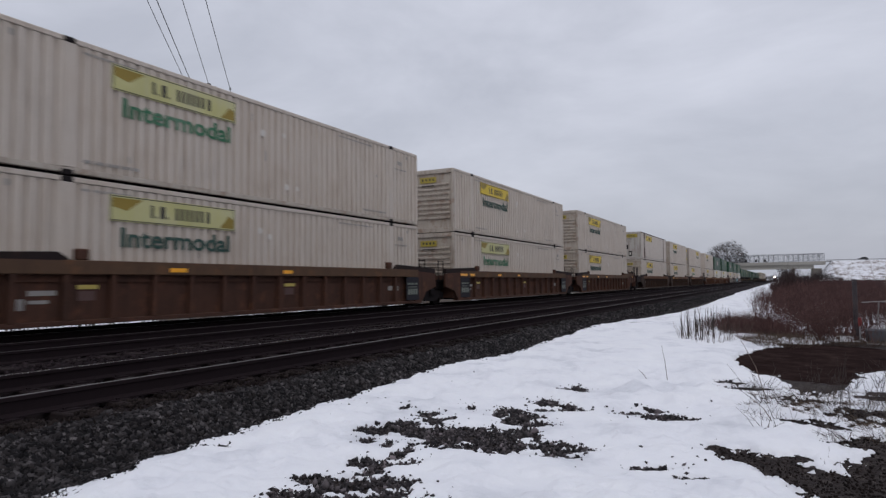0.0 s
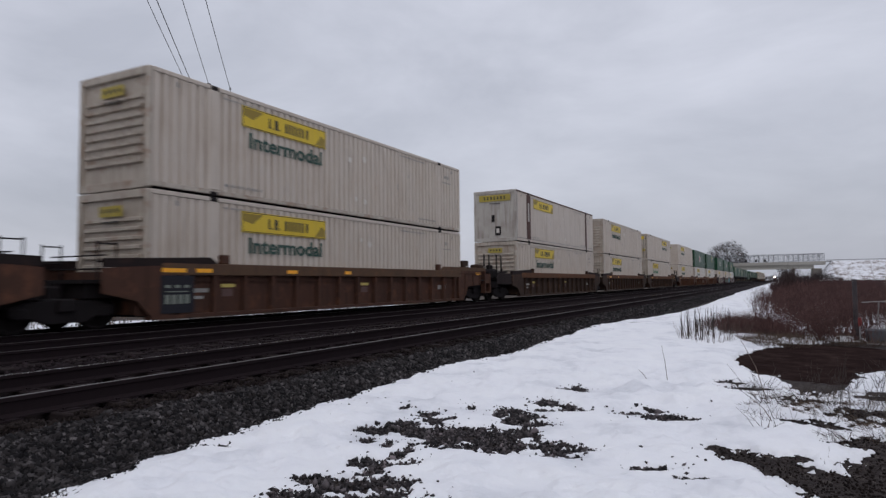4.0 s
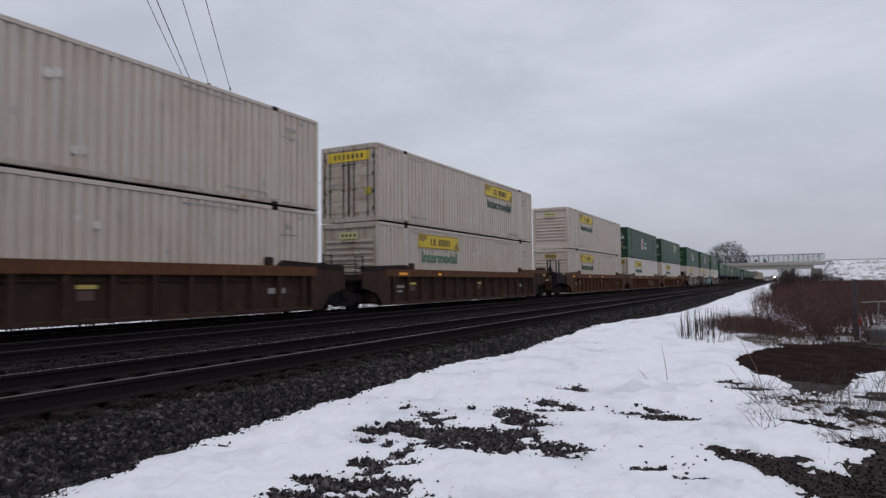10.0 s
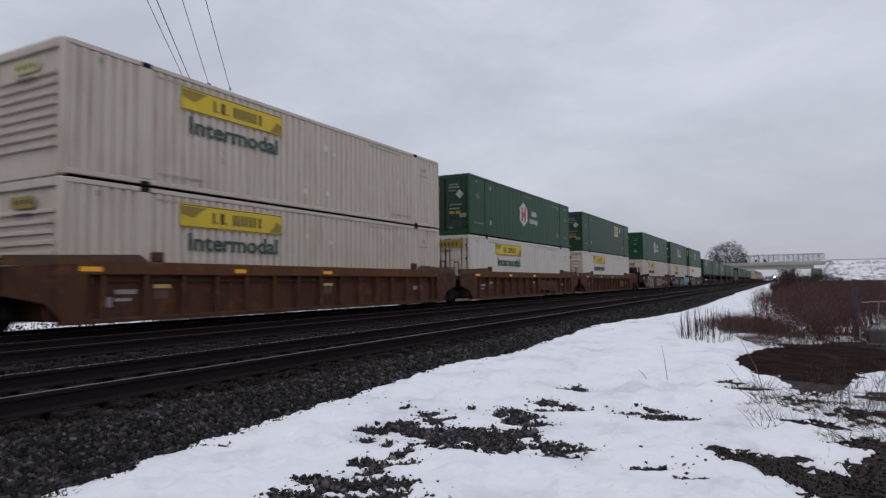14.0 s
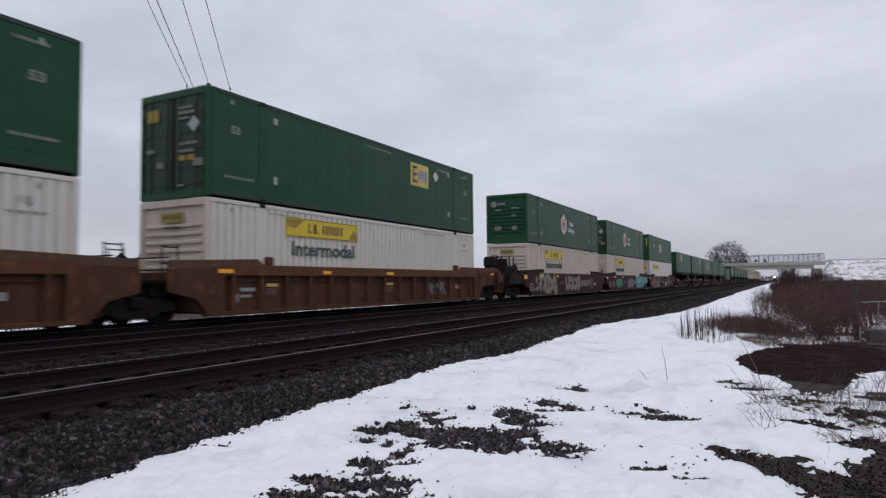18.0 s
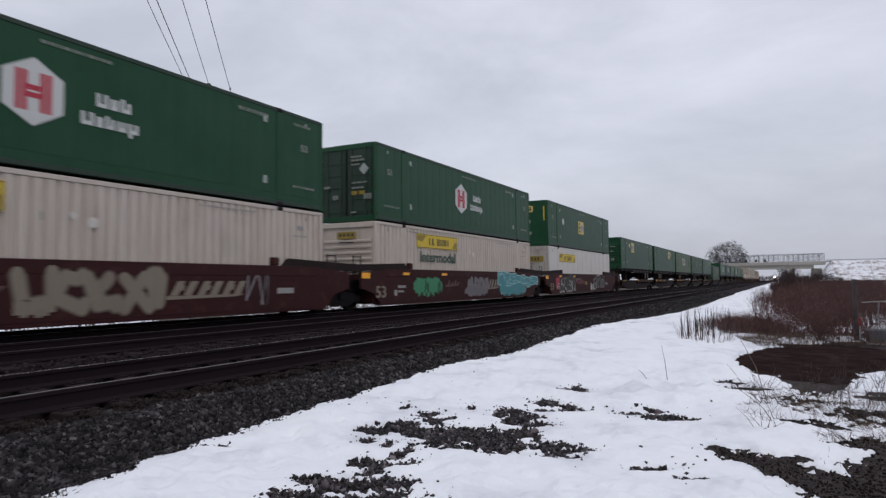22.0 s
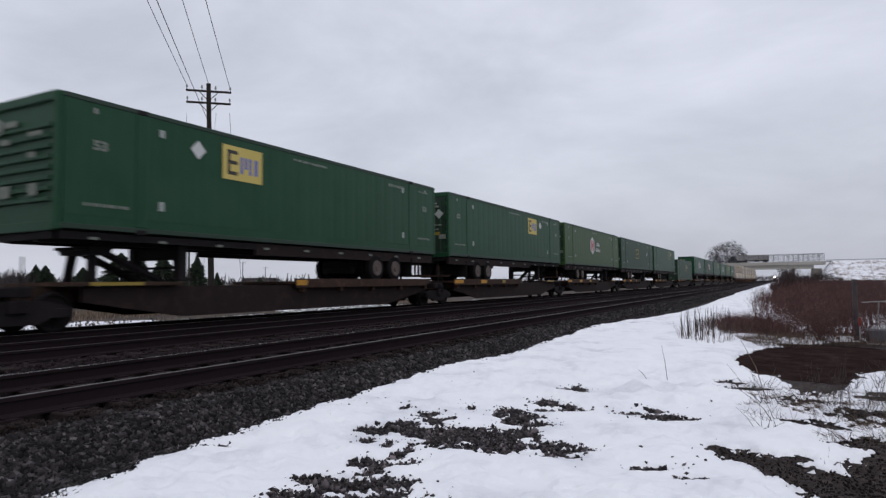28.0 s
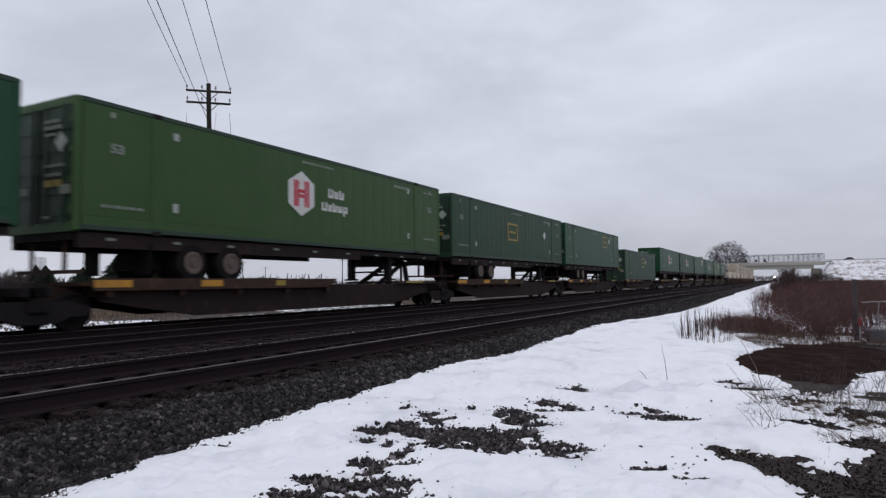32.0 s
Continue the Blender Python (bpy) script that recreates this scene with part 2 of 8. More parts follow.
M["post_grey"] = grainy("weathered_post_wood", [(0.3, (0.036, 0.031, 0.034)), (0.7, (0.080, 0.070, 0.074))], 12, 0.9, 0.5, 0.01)
M["fence"] = painted("weathered_fence_steel", (0.050, 0.056, 0.066), (0.04, 0.04, 0.042), 0.4, 0.7, 0.3)
M["concrete"] = painted("bridge_concrete", (0.36, 0.35, 0.32), (0.22, 0.20, 0.18), 0.5, 0.85, 0.5, 0.1)
M["concrete_dark"] = painted("stained_concrete", (0.16, 0.145, 0.13), (0.09, 0.08, 0.07), 0.5, 0.9, 0.5, 0.1)
M["bark"] = grainy("winter_bark", [(0.3, (0.030, 0.024, 0.022)), (0.7, (0.075, 0.062, 0.057))], 9, 0.9, 0.6, 0.02)
M["pole"] = grainy("creosoted_pole", [(0.3, (0.013, 0.011, 0.010)), (0.7, (0.036, 0.030, 0.027))], 12, 0.9, 0.5, 0.01)
M["conifer"] = grainy("spruce_needles", [(0.3, (0.010, 0.016, 0.010)), (0.7, (0.030, 0.042, 0.026))], 4, 0.9, 0.4, 0.02, island=0.35)
M["brush"] = grainy("red_brown_twigs", [(0.3, (0.052, 0.027, 0.026)), (0.7, (0.110, 0.060, 0.055))], 6, 0.85, 0.2, 0.005, island=0.5, big=0.45)
M["bush"] = grainy("dark_bush_twigs", [(0.3, (0.034, 0.022, 0.023)), (0.7, (0.078, 0.052, 0.050))], 6, 0.85, 0.2, 0.005, island=0.5)
M["brush_grey"] = grainy("grey_brown_twigs", [(0.3, (0.085, 0.062, 0.054)), (0.7, (0.19, 0.145, 0.125))], 6, 0.85, 0.2, 0.005, island=0.6)
M["grass"] = grainy("dead_grass", [(0.3, (0.06, 0.043, 0.034)), (0.7, (0.15, 0.11, 0.085))], 6, 0.9, 0.2, 0.005, island=0.6)
M["tan_grass"] = grainy("tan_dead_grass", [(0.3, (0.10, 0.075, 0.055)), (0.7, (0.23, 0.175, 0.13))], 6, 0.9, 0.2, 0.005, island=0.6)
# Paler than bark: the haze over far trees is put into the colour.
M["wood_far"] = grainy("hazy_winter_wood", [(0.3, (0.045, 0.040, 0.042)), (0.7, (0.10, 0.088, 0.086))], 1.5, 0.95, 0.4, 0.1, island=0.3)
M["glass_dark"] = painted("dark_window", (0.02, 0.022, 0.025), (0.05, 0.05, 0.05), 0.2, 0.15, 0.1)
M["siding"] = painted("grey_siding", (0.26, 0.25, 0.25), (0.16, 0.15, 0.14), 0.4, 0.8, 0.3)
M["brick_far"] = painted("red_brown_siding", (0.13, 0.058, 0.045), (0.08, 0.045, 0.04), 0.4, 0.85, 0.3)
M["red_dull"] = painted("faded_red_plastic", (0.20, 0.03, 0.028), (0.12, 0.03, 0.03), 0.4, 0.6, 0.3)
M["teal"] = painted("teal_spray_paint", (0.070, 0.26, 0.29), (0.045, 0.13, 0.15), 0.4, 0.6, 0.3)
M["teal_pale"] = painted("pale_teal_spray_paint", (0.38, 0.58, 0.58), (0.18, 0.34, 0.36), 0.4, 0.6, 0.3)
M["spray_green"] = painted("green_spray_paint", (0.05, 0.24, 0.12), (0.04, 0.12, 0.08), 0.4, 0.6, 0.3)
M["spray_grey"] = painted("grey_spray_paint", (0.17, 0.1573, 0.1658), (0.085, 0.06375, 0.07225), 0.5, 0.6, 0.3)
M["spray_pale"] = painted("pale_grey_spray_paint", (0.266, 0.252, 0.259), (0.126, 0.105, 0.112), 0.5, 0.6, 0.3)
M["spray_dull"] = painted("thin_tan_spray_paint", (0.1162, 0.08625, 0.0675), (0.0525, 0.03, 0.02625), 0.5, 0.6, 0.3)
M["red_dark"] = painted("dark_red_spray_paint", (0.12, 0.016, 0.02), (0.06, 0.015, 0.016), 0.5, 0.6, 0.3)
M["spray_tan"] = painted("tan_spray_paint", (0.2376, 0.2052, 0.1548), (0.1152, 0.0792, 0.0648), 0.5, 0.6, 0.3)
glow, gn, gl, gb = nodes_of("headlight_glow")
gb.inputs["Emission Color"].default_value, gb.inputs["Emission Strength"].default_value = (1.0, 0.97, 0.9, 1), 30.0
M["headlight"] = glow


def water_material():
    """Brown meltwater clogged with mud and dead leaves, with no shine left."""
    mat, n, l, b = nodes_of("meltwater")
    v = spot_vector(n, l, vary=False)
    f1 = noise_node(n, l, v, 2.1, 9, 0.7)
    f2 = noise_node(n, l, v, 7.0, 4)
    l.new(ramp_node(n, l, f1, [(0.30, (0.0125, 0.0080, 0.0078)), (0.5, (0.024, 0.0155, 0.0145)), (0.72, (0.046, 0.031, 0.028))]), b.inputs["Base Color"])
    l.new(ramp_node(n, l, f1, [(0.35, (0.5,) * 3), (0.7, (0.8,) * 3)]), b.inputs["Roughness"])
    b.inputs["Specular IOR Level"].default_value = 0.0
    bump_node(n, l, f2, 0.04, 0.01, b)
    return mat


M["water"] = water_material()


# ---- mesh helpers ----
def box(bm, x0, x1, y0, y1, z0, z1, bevel=0.0):
    vs = [bm.verts.new((x, y, z)) for x in (x0, x1) for y in (y0, y1) for z in (z0, z1)]
    fs = [bm.faces.new([vs[i] for i in q]) for q in
          ((0, 1, 3, 2), (4, 6, 7, 5), (0, 4, 5, 1), (2, 3, 7, 6), (0, 2, 6, 4), (1, 5, 7, 3))]
    if bevel:
        es = list({e for f in fs for e in f.edges})
        bmesh.ops.bevel(bm, geom=es, offset=bevel, segments=1, affect="EDGES")


def prism(bm, pts, axis, a, b):
    """Extrudes a 2D outline from a to b along an axis: 'x' takes (y, z), 'y' takes (x, z), 'z' takes (x, y)."""
    def put(p, d):
        return {"x": (d, p[0], p[1]), "y": (p[0], d, p[1]), "z": (p[0], p[1], d)}[axis]
    va = [bm.verts.new(put(p, a)) for p in pts]
    vb = [bm.verts.new(put(p, b)) for p in pts]
    k = len(pts)
    bm.faces.new(va[::-1])
    bm.faces.new(vb)
    for i in range(k):
        bm.faces.new((va[i], va[(i + 1) % k], vb[(i + 1) % k], vb[i]))


def rod(bm, p, q, r0, r1=None, sides=6, caps=True):
    p, q = Vector(p), Vector(q)
    r1 = r0 if r1 is None else r1
    d = (q - p).normalized()
    u = d.orthogonal().normalized()
    w = d.cross(u)
    rings = []
    for c, r in ((p, r0), (q, r1)):
        rings.append([bm.verts.new(c + (u * math.cos(2 * math.pi * i / sides) + w * math.sin(2 * math.pi * i / sides)) * r)
                      for i in range(sides)])
    for i in range(sides):
        bm.faces.new((rings[0][i], rings[0][(i + 1) % sides], rings[1][(i + 1) % sides], rings[1][i]))
    if caps:
        bm.faces.new(rings[0][::-1])
        bm.faces.new(rings[1])


def lathe_x(bm, profile, cx=0.0, cy=0.0, cz=0.0, sides=24):
    """Turns (x, radius) pairs round an axis along x."""
    rings = []
    for x, r in profile:
        rings.append([bm.verts.new((cx + x, cy + r * math.cos(2 * math.pi * i / sides), cz + r * math.sin(2 * math.pi * i / sides)))
                      for i in range(sides)])
    for a, b in zip(rings, rings[1:]):
        for i in range(sides):
            bm.faces.new((a[i], a[(i + 1) % sides], b[(i + 1) % sides], b[i]))
    bm.faces.new(rings[0][::-1])
    bm.faces.new(rings[-1])


MESHES = {}


def finish(bm, name, mat):
    bmesh.ops.recalc_face_normals(bm, faces=bm.faces)
    me = bpy.data.meshes.new(name)
    bm.to_mesh(me)
    bm.free()
    me.materials.append(mat)
    return me


CL = 16.44                                # length of a container, in metres


def part(name, make, mat, parent, label="", key=None, at=None):
    """One mesh object under a thing or a part. make(bm) builds it; a key shares the mesh between alike pieces."""
    k = (key, mat, CL) if key else None
    if k and k in MESHES:
        me = MESHES[k]
    else:
        bm = bmesh.new()
        make(bm)
        me = finish(bm, name, M[mat])
        if k:
            MESHES[k] = me
    ob = new(name, me)
    ob.parent = parent
    if at is not None:
        ob.matrix_basis = at
    if label:
        tagged(ob, label)
    return ob


def thing(name, m, label, category, group=""):
    ob = new(name)
    ob.empty_display_size = 0.2
    ob.matrix_basis = m
    return tagged(ob, label, category, group)


def solid(name, make, mat, label, category="", group="", kind="", at=None):
    """A thing of one mesh."""
    bm = bmesh.new()
    make(bm)
    ob = new(name, finish(bm, name, M[mat]))
    if at is not None:
        ob.matrix_basis = at
    return tagged(ob, label, category, group, kind)


def array_mesh(name, verts, faces, mat):
    """A mesh from numpy arrays: verts (n, 3), faces (m, k)."""
    verts, faces = np.asarray(verts, dtype=np.float32), np.asarray(faces, dtype=np.int32)
    me = bpy.data.meshes.new(name)
    count, k = faces.shape
    me.vertices.add(len(verts))
    me.vertices.foreach_set("co", verts.ravel())
    me.loops.add(count * k)
    me.loops.foreach_set("vertex_index", faces.ravel())
    me.polygons.add(count)
    me.polygons.foreach_set("loop_start", np.arange(0, count * k, k, dtype=np.int32))
    me.update(calc_edges=True)
    me.validate()
    me.materials.append(M[mat])
    return me


def lattice(x, y, scale, seed=0):
    """Smooth value noise in 0..1 over numpy arrays."""
    x, y = np.asarray(x) * scale, np.asarray(y) * scale
    xi, yi = np.floor(x).astype(np.int64), np.floor(y).astype(np.int64)
    xf, yf = x - xi, y - yi

    def h(a, b):
        v = (a * 374761393 + b * 668265263 + seed * 974634777) & 0xFFFFFFFF
        v = ((v ^ (v >> 13)) * 1274126177) & 0xFFFFFFFF
        return ((v ^ (v >> 16)) & 0xFFFF) / 65535.0
    u, w = xf * xf * (3 - 2 * xf), yf * yf * (3 - 2 * yf)
    return (h(xi, yi) * (1 - u) + h(xi + 1, yi) * u) * (1 - w) + (h(xi, yi + 1) * (1 - u) + h(xi + 1, yi + 1) * u) * w


def rough_noise(x, y, scale, octaves=4, seed=0):
    out, amp, total = 0.0, 1.0, 0.0
    for k in range(octaves):
        out = out + amp * lattice(x, y, scale * 2 ** k, seed + k)
        total += amp
        amp *= 0.55
    return out / total


def text_mesh(name, words, size, mat, depth=0.004, bold=0.0, width=None):
    """Letters of the built-in font as a mesh in the plane x = 0, reading along +y, from the origin up; width squeezes or stretches."""
    cu = bpy.data.curves.new(name, "FONT")
    cu.body, cu.size, cu.extrude, cu.offset, cu.resolution_u = words, size, depth, bold, 3
    ob = new(name, cu)
    bpy.context.view_layer.update()
    me = bpy.data.meshes.new_from_object(ob.evaluated_get(bpy.context.evaluated_depsgraph_get()))
    bpy.data.objects.remove(ob)
    xs = [v.co.x for v in me.vertices]
    lo, hi = min(xs), max(xs)
    k = width / (hi - lo) if width else 1.0
    for v in me.vertices:
        v.co = Vector((v.co.z, (v.co.x - lo) * k, v.co.y))
    me.materials.clear()
    me.materials.append(M[mat])
    return me


# ---- the ground, the track bed and the snow ----
def steps(*spans):
    """Grid lines: spans of (from, to, step), joined."""
    out = []
    for a, b, s in spans:
        out.extend(np.linspace(a, b, max(2, int(round((b - a) / s)) + 1))[:-1])
    out.append(spans[-1][1])
    return np.array(out)


def sheet(name, xs, ys, height, mat, label, kind="structure"):
    gx, gy = np.meshgrid(xs, ys)
    gz = height(gx, gy)
    nx, ny = len(xs), len(ys)
    i = np.arange(nx * ny).reshape(ny, nx)
    quads = np.stack([i[:-1, :-1], i[:-1, 1:], i[1:, 1:], i[1:, :-1]], -1).reshape(-1, 4)
    me = array_mesh(name, np.stack([gx, gy, gz], -1).reshape(-1, 3), quads, mat)
    for poly in me.polygons:
        poly.use_smooth = True
    return tagged(new(name, me), label, kind=kind)


def ground_height(x, y):
    far = np.clip((-x - 19) / 60, 0, 1)
    z = GROUND + 0.05 * (rough_noise(x, y, 0.25, 3, 5) - 0.5)
    z = z - 0.10 * np.clip((x - 1.0) / 4.0, 0, 1)                 # the ditch under the brush
    z = z - 0.11 * np.clip(1.35 - np.hypot((x - 0.55) / 1.25, (y - 13.0) / 3.0), 0, 1)      # the hollow of the pool
    z = z - 0.06 * np.clip(1.4 - np.hypot((x - 0.6) / 0.9, (y - 5.4) / 0.55), 0, 1)
    z = np.where((x < -4.2) & (x > -17.5), -0.62, z)               # under the track bed
    z = np.where(x <= -17.5, GROUND - 0.05 + 0.55 * far + 0.1 * (rough_noise(x, y, 0.1, 3, 9) - 0.5), z)
    rise = np.clip((np.hypot(x, y) - 500) / 2500, 0, 1)
    return z - 3.0 * rise * rise


far_x = steps((-3000, -300, 300), (-300, -60, 20), (-60, -18, 3), (-18, -17.2, 0.4), (-17.2, -5, 4), (-5, 3, 0.25), (3, 20, 1), (20, 100, 10), (100, 3000, 290))
far_y = steps((-3000, -100, 290), (-100, -5, 8), (-5, 25, 0.4), (25, 120, 3), (120, 500, 20), (500, 3600, 240))
sheet("ground", far_x, far_y, ground_height, "field", "flat winter field with dry tan grass")

BED = [(-17.6, -0.66), (-17.0, -0.52), (-16.3, -0.235), (-15.6, -0.205), (-12.9, -0.205), (-12.55, -0.27),
       (-12.2, -0.205), (-9.6, -0.205), (-9.25, -0.25), (-8.75, -0.34), (-8.3, -0.235), (-8.0, -0.185), (-7.75, -0.205), (-5.75, -0.205), (-5.52, -0.172), (-5.28, -0.178), (-5.05, -0.222), (-4.55, -0.46), (-4.15, -0.64)]


def bed_height(x, y):
    z = np.interp(x, [b[0] for b in BED], [b[1] for b in BED])
    lumps = rough_noise(x, y, 9.0, 3, 21) - 0.5
    keep = np.where((np.abs(x - NEAR_TRACK) < 0.95) | (np.abs(x - MIDDLE_TRACK) < 0.95) | (np.abs(x - TRAIN_TRACK) < 0.95), 0.35, 1.0)
    # the stones lie lower in the cribs between the ties of the near track
    crib = np.clip(1.6 * rough_noise(x, y, 1.7, 2, 25) - 0.3 - np.cos((y - 0.5) * 2 * math.pi / 0.53), 0, 1) * np.clip((1.52 - np.abs(x - NEAR_TRACK)) / 0.12, 0, 1)
    return z + 0.05 * lumps * keep - 0.08 * crib * (0.45 + rough_noise(x, y, 1.3, 2, 23)) * (y < 40)


bed_x = steps((-17.6, -12, 0.14), (-12, -8.2, 0.12), (-8.2, -4.15, 0.055))
bed_y = np.concatenate([np.arange(-6, 2, 0.4), 2 + 0.09 * (np.exp(np.arange(0, 1, 1 / 300) * 5.2) - 1) * 300 / 5.2 / 15, [80, 100, 140, 200, 300, 450, 700, 1000]])
bed_y = np.unique(np.round(bed_y[bed_y < 1001], 3))
sheet("ballast_bed", bed_x, bed_y, bed_height, "ballast", "dark crushed stone ballast under the tracks")

# snow lies beside the track, with bare patches of wet gravel
EDGE_Y = [-20, 2.6, 4.0, 5.2, 6.5, 8.8, 11.3, 15.0, 18.0, 22.0, 26.7, 35.0, 60.0, 125.0, 300.0]
EDGE_X = [-4.35, -4.45, -4.61, -4.66, -4.72, -4.90, -4.64, -4.77, -5.0, -4.75, -4.0, -3.75, -3.75, -3.85, -3.6]
# bare patches: (x, y, half width, half depth); all lie turned the same way
BARE_BAND = ((-3.25, 5.10, 0.25, 0.17), (-2.92, 5.10, 0.16, 0.22), (-2.59, 5.16, 0.30, 0.36), (-2.21, 5.16, 0.30, 0.38), (-2.05, 5.42, 0.12, 0.26),
             (-1.76, 5.16, 0.16, 0.13), (-1.62, 4.97, 0.10, 0.08), (-1.49, 4.96, 0.06, 0.06), (-1.52, 5.17, 0.13, 0.05), (-3.27, 5.38, 0.14, 0.12),
             (-3.26, 5.85, 0.09, 0.12), (-3.07, 5.61, 0.08, 0.11), (-3.03, 5.74, 0.07, 0.05), (-3.69, 6.08, 0.04, 0.07), (-3.02, 6.39, 0.03, 0.07))
BARE_UPPER = ((-2.59, 6.41, 0.12, 0.12), (-2.36, 6.11, 0.13, 0.16), (-2.13, 5.88, 0.15, 0.07), (-2.59, 6.15, 0.04, 0.08), (-2.38, 6.93, 0.11, 0.20),
              (-2.08, 6.81, 0.07, 0.09), (-2.14, 6.59, 0.18, 0.05), (-2.25, 7.93, 0.06, 0.13), (-2.39, 7.91, 0.09, 0.05), (-2.39, 5.95, 0.06, 0.12))
BARE_CORNER = ((-2.88, 4.11, 0.10, 0.11), (-2.72, 4.12, 0.09, 0.11), (-2.60, 4.21, 0.08, 0.05), (-2.69, 3.92, 0.08, 0.06), (-2.92, 3.62, 0.10, 0.08),
               (-2.70, 3.58, 0.18, 0.14), (-2.51, 3.68, 0.19, 0.14), (-2.42, 3.79, 0.14, 0.08), (-2.29, 3.62, 0.08, 0.06), (-2.78, 3.36, 0.07, 0.09),
               (-2.93, 3.25, 0.07, 0.08), (-2.39, 3.41, 0.25, 0.10), (-3.19, 4.68, 0.07, 0.07), (-3.02, 4.67, 0.03, 0.06), (-2.76, 4.41, 0.05, 0.08), (-2.74, 4.58, 0.04, 0.05))
BARE_MIDDLE = ((-1.14, 6.73, 0.14, 0.10), (-1.00, 6.71, 0.13, 0.09), (-1.23, 6.97, 0.06, 0.11), (-0.87, 6.74, 0.08, 0.06), (-1.37, 6.78, 0.09, 0.04),
               (-0.88, 4.90, 0.09, 0.03), (-0.63, 4.76, 0.06, 0.04), (-0.54, 4.84, 0.08, 0.03), (-0.38, 8.92, 0.22, 0.16), (-0.62, 9.3, 0.16, 0.16))
BARE_MUD = ((-0.48, 5.68, 0.10, 0.13), (-0.33, 5.58, 0.15, 0.18), (-0.09, 5.46, 0.23, 0.24), (0.15, 5.25, 0.27, 0.34), (0.45, 5.05, 0.42, 0.52),
            (0.62, 5.45, 0.34, 0.36), (0.62, 6.35, 0.22, 0.24), (0.62, 4.75, 0.46, 0.50), (0.02, 5.75, 0.12, 0.08), (1.3, 5.4, 0.8, 0.9))
BARE_POOL = ((0.36, 12.9, 0.98, 2.35), (0.36, 10.2, 0.36, 1.25), (1.55, 14.6, 1.25, 1.9))
LIE = 0.484
ISLANDS = ((-1.98, 5.27, 0.07, 0.12), (-2.42, 4.98, 0.09, 0.05), (-2.66, 3.42, 0.08, 0.05), (-2.44, 3.44, 0.07, 0.04), (0.45, 11.9, 0.16, 0.14), (1.10, 11.2, 0.26, 0.42), (1.35, 11.5, 0.3, 0.5))
LITTER = ((0.30, 7.05, 0.50, 0.25), (0.95, 6.6, 0.45, 0.30), (0.70, 7.75, 0.65, 0.42), (0.75, 6.35, 0.45, 0.22), (0.15, 8.35, 0.5, 0.30), (0.95, 7.25, 0.4, 0.3), (1.05, 8.9, 0.6, 0.6))


def snow_cover(x, y):
    """Above 0 where snow lies, in rough metres from its edge."""
    wob = rough_noise(x, y, 3.2, 5, 3) - 0.5
    fine = rough_noise(x, y, 14.0, 3, 13) - 0.5
    grit = rough_noise(x, y, 38.0, 2, 17) - 0.5
    m = (x - np.interp(y, [0, 12, 20], [0.12, 0.09, 0.04]) - np.interp(y, EDGE_Y, EDGE_X)) + 0.22 * wob + 0.10 * fine
    pebbly = rough_noise(x, y, 24.0, 2, 19) - 0.5
    for spots in (BARE_BAND, BARE_UPPER, BARE_CORNER, BARE_MIDDLE, BARE_MUD, BARE_POOL):
        turn = -0.06 if spots is BARE_POOL else LIE
        c, s = math.cos(turn), math.sin(turn)
        for cx, cy, rx, ry in spots:
            dx, dy = x - cx, y - cy
            d = np.sqrt(((dx * c + dy * s) / rx) ** 2 + ((dy * c - dx * s) / ry) ** 2)
            size = min(rx, ry)
            m = np.minimum(m, (d - 1.12) * size + (0.24 * wob + 0.28 * fine + 0.20 * grit + 0.16 * pebbly) * min(0.8, size / 0.22))
    for cx, cy, rx, ry in ISLANDS:
        d = np.hypot((x - cx) / rx, (y - cy) / ry)
        m = np.maximum(m, (1.0 - d) * min(rx, ry) + 0.20 * fine * min(rx, ry) / 0.1)
    crumbs = rough_noise(x, y, 11.0, 4, 33) - 0.5
    for cx, cy, rx, ry in LITTER:
        d = np.hypot((x - cx) / rx, (y - cy) / ry)
        m = np.minimum(m, np.where(d < 1.35, 0.25 * crumbs + 0.10 * (d - 0.62), 1.0))
    brush = (rough_noise(x, y, 1.1, 4, 31) - 0.40) * 1.2 + 0.35 * np.clip((16 - y) / 5, 0, 1) + 0.5 * np.clip((0.2 - x - 0.02 * (y - 16)) / 1.5, 0, 1)
    m = np.where((x > -0.8) & (y > 8), np.minimum(m, brush), m)
    return m


def snow_height(x, y):
    m = snow_cover(x, y)
    lift = np.clip((m + 0.02) / 0.09, -1.0, 1.0)
    lift = np.where(lift > 0, 1 - (1 - lift) ** 2, lift)
    drift = 0.10 * (rough_noise(x, y, 0.55, 3, 41) - 0.5) + 0.13 * (rough_noise(x, y, 2.4, 4, 43) - 0.5) + 0.09 * (rough_noise(x, y, 6.0, 3, 45) - 0.5) * np.clip((14 - y) / 6, 0, 1)
    prints = np.clip(rough_noise(x, y, 2.3, 2, 57) - 0.60, 0, 1) * np.clip((x + 2.2) / 0.8, 0, 1) * np.clip((12 - y) / 4, 0, 1)
    bank = 0.22 * np.exp(-((x - np.interp(y, EDGE_Y, EDGE_X) - 0.9) / 0.7) ** 2) * np.clip((y - 22) / 20, 0, 1)
    base = ground_height(np.maximum(x, -4.15), y)
    slope = np.interp(x, [-5.3, -4.75, -4.4], [0.18, 0.06, 0.0])
    deep = np.clip(m / 0.35, 0, 1)
    return base + slope + np.where(lift > 0, 0.042 * lift + np.maximum(0.045 + drift - 0.35 * prints, -0.006) * deep + bank, 0.05 * lift)


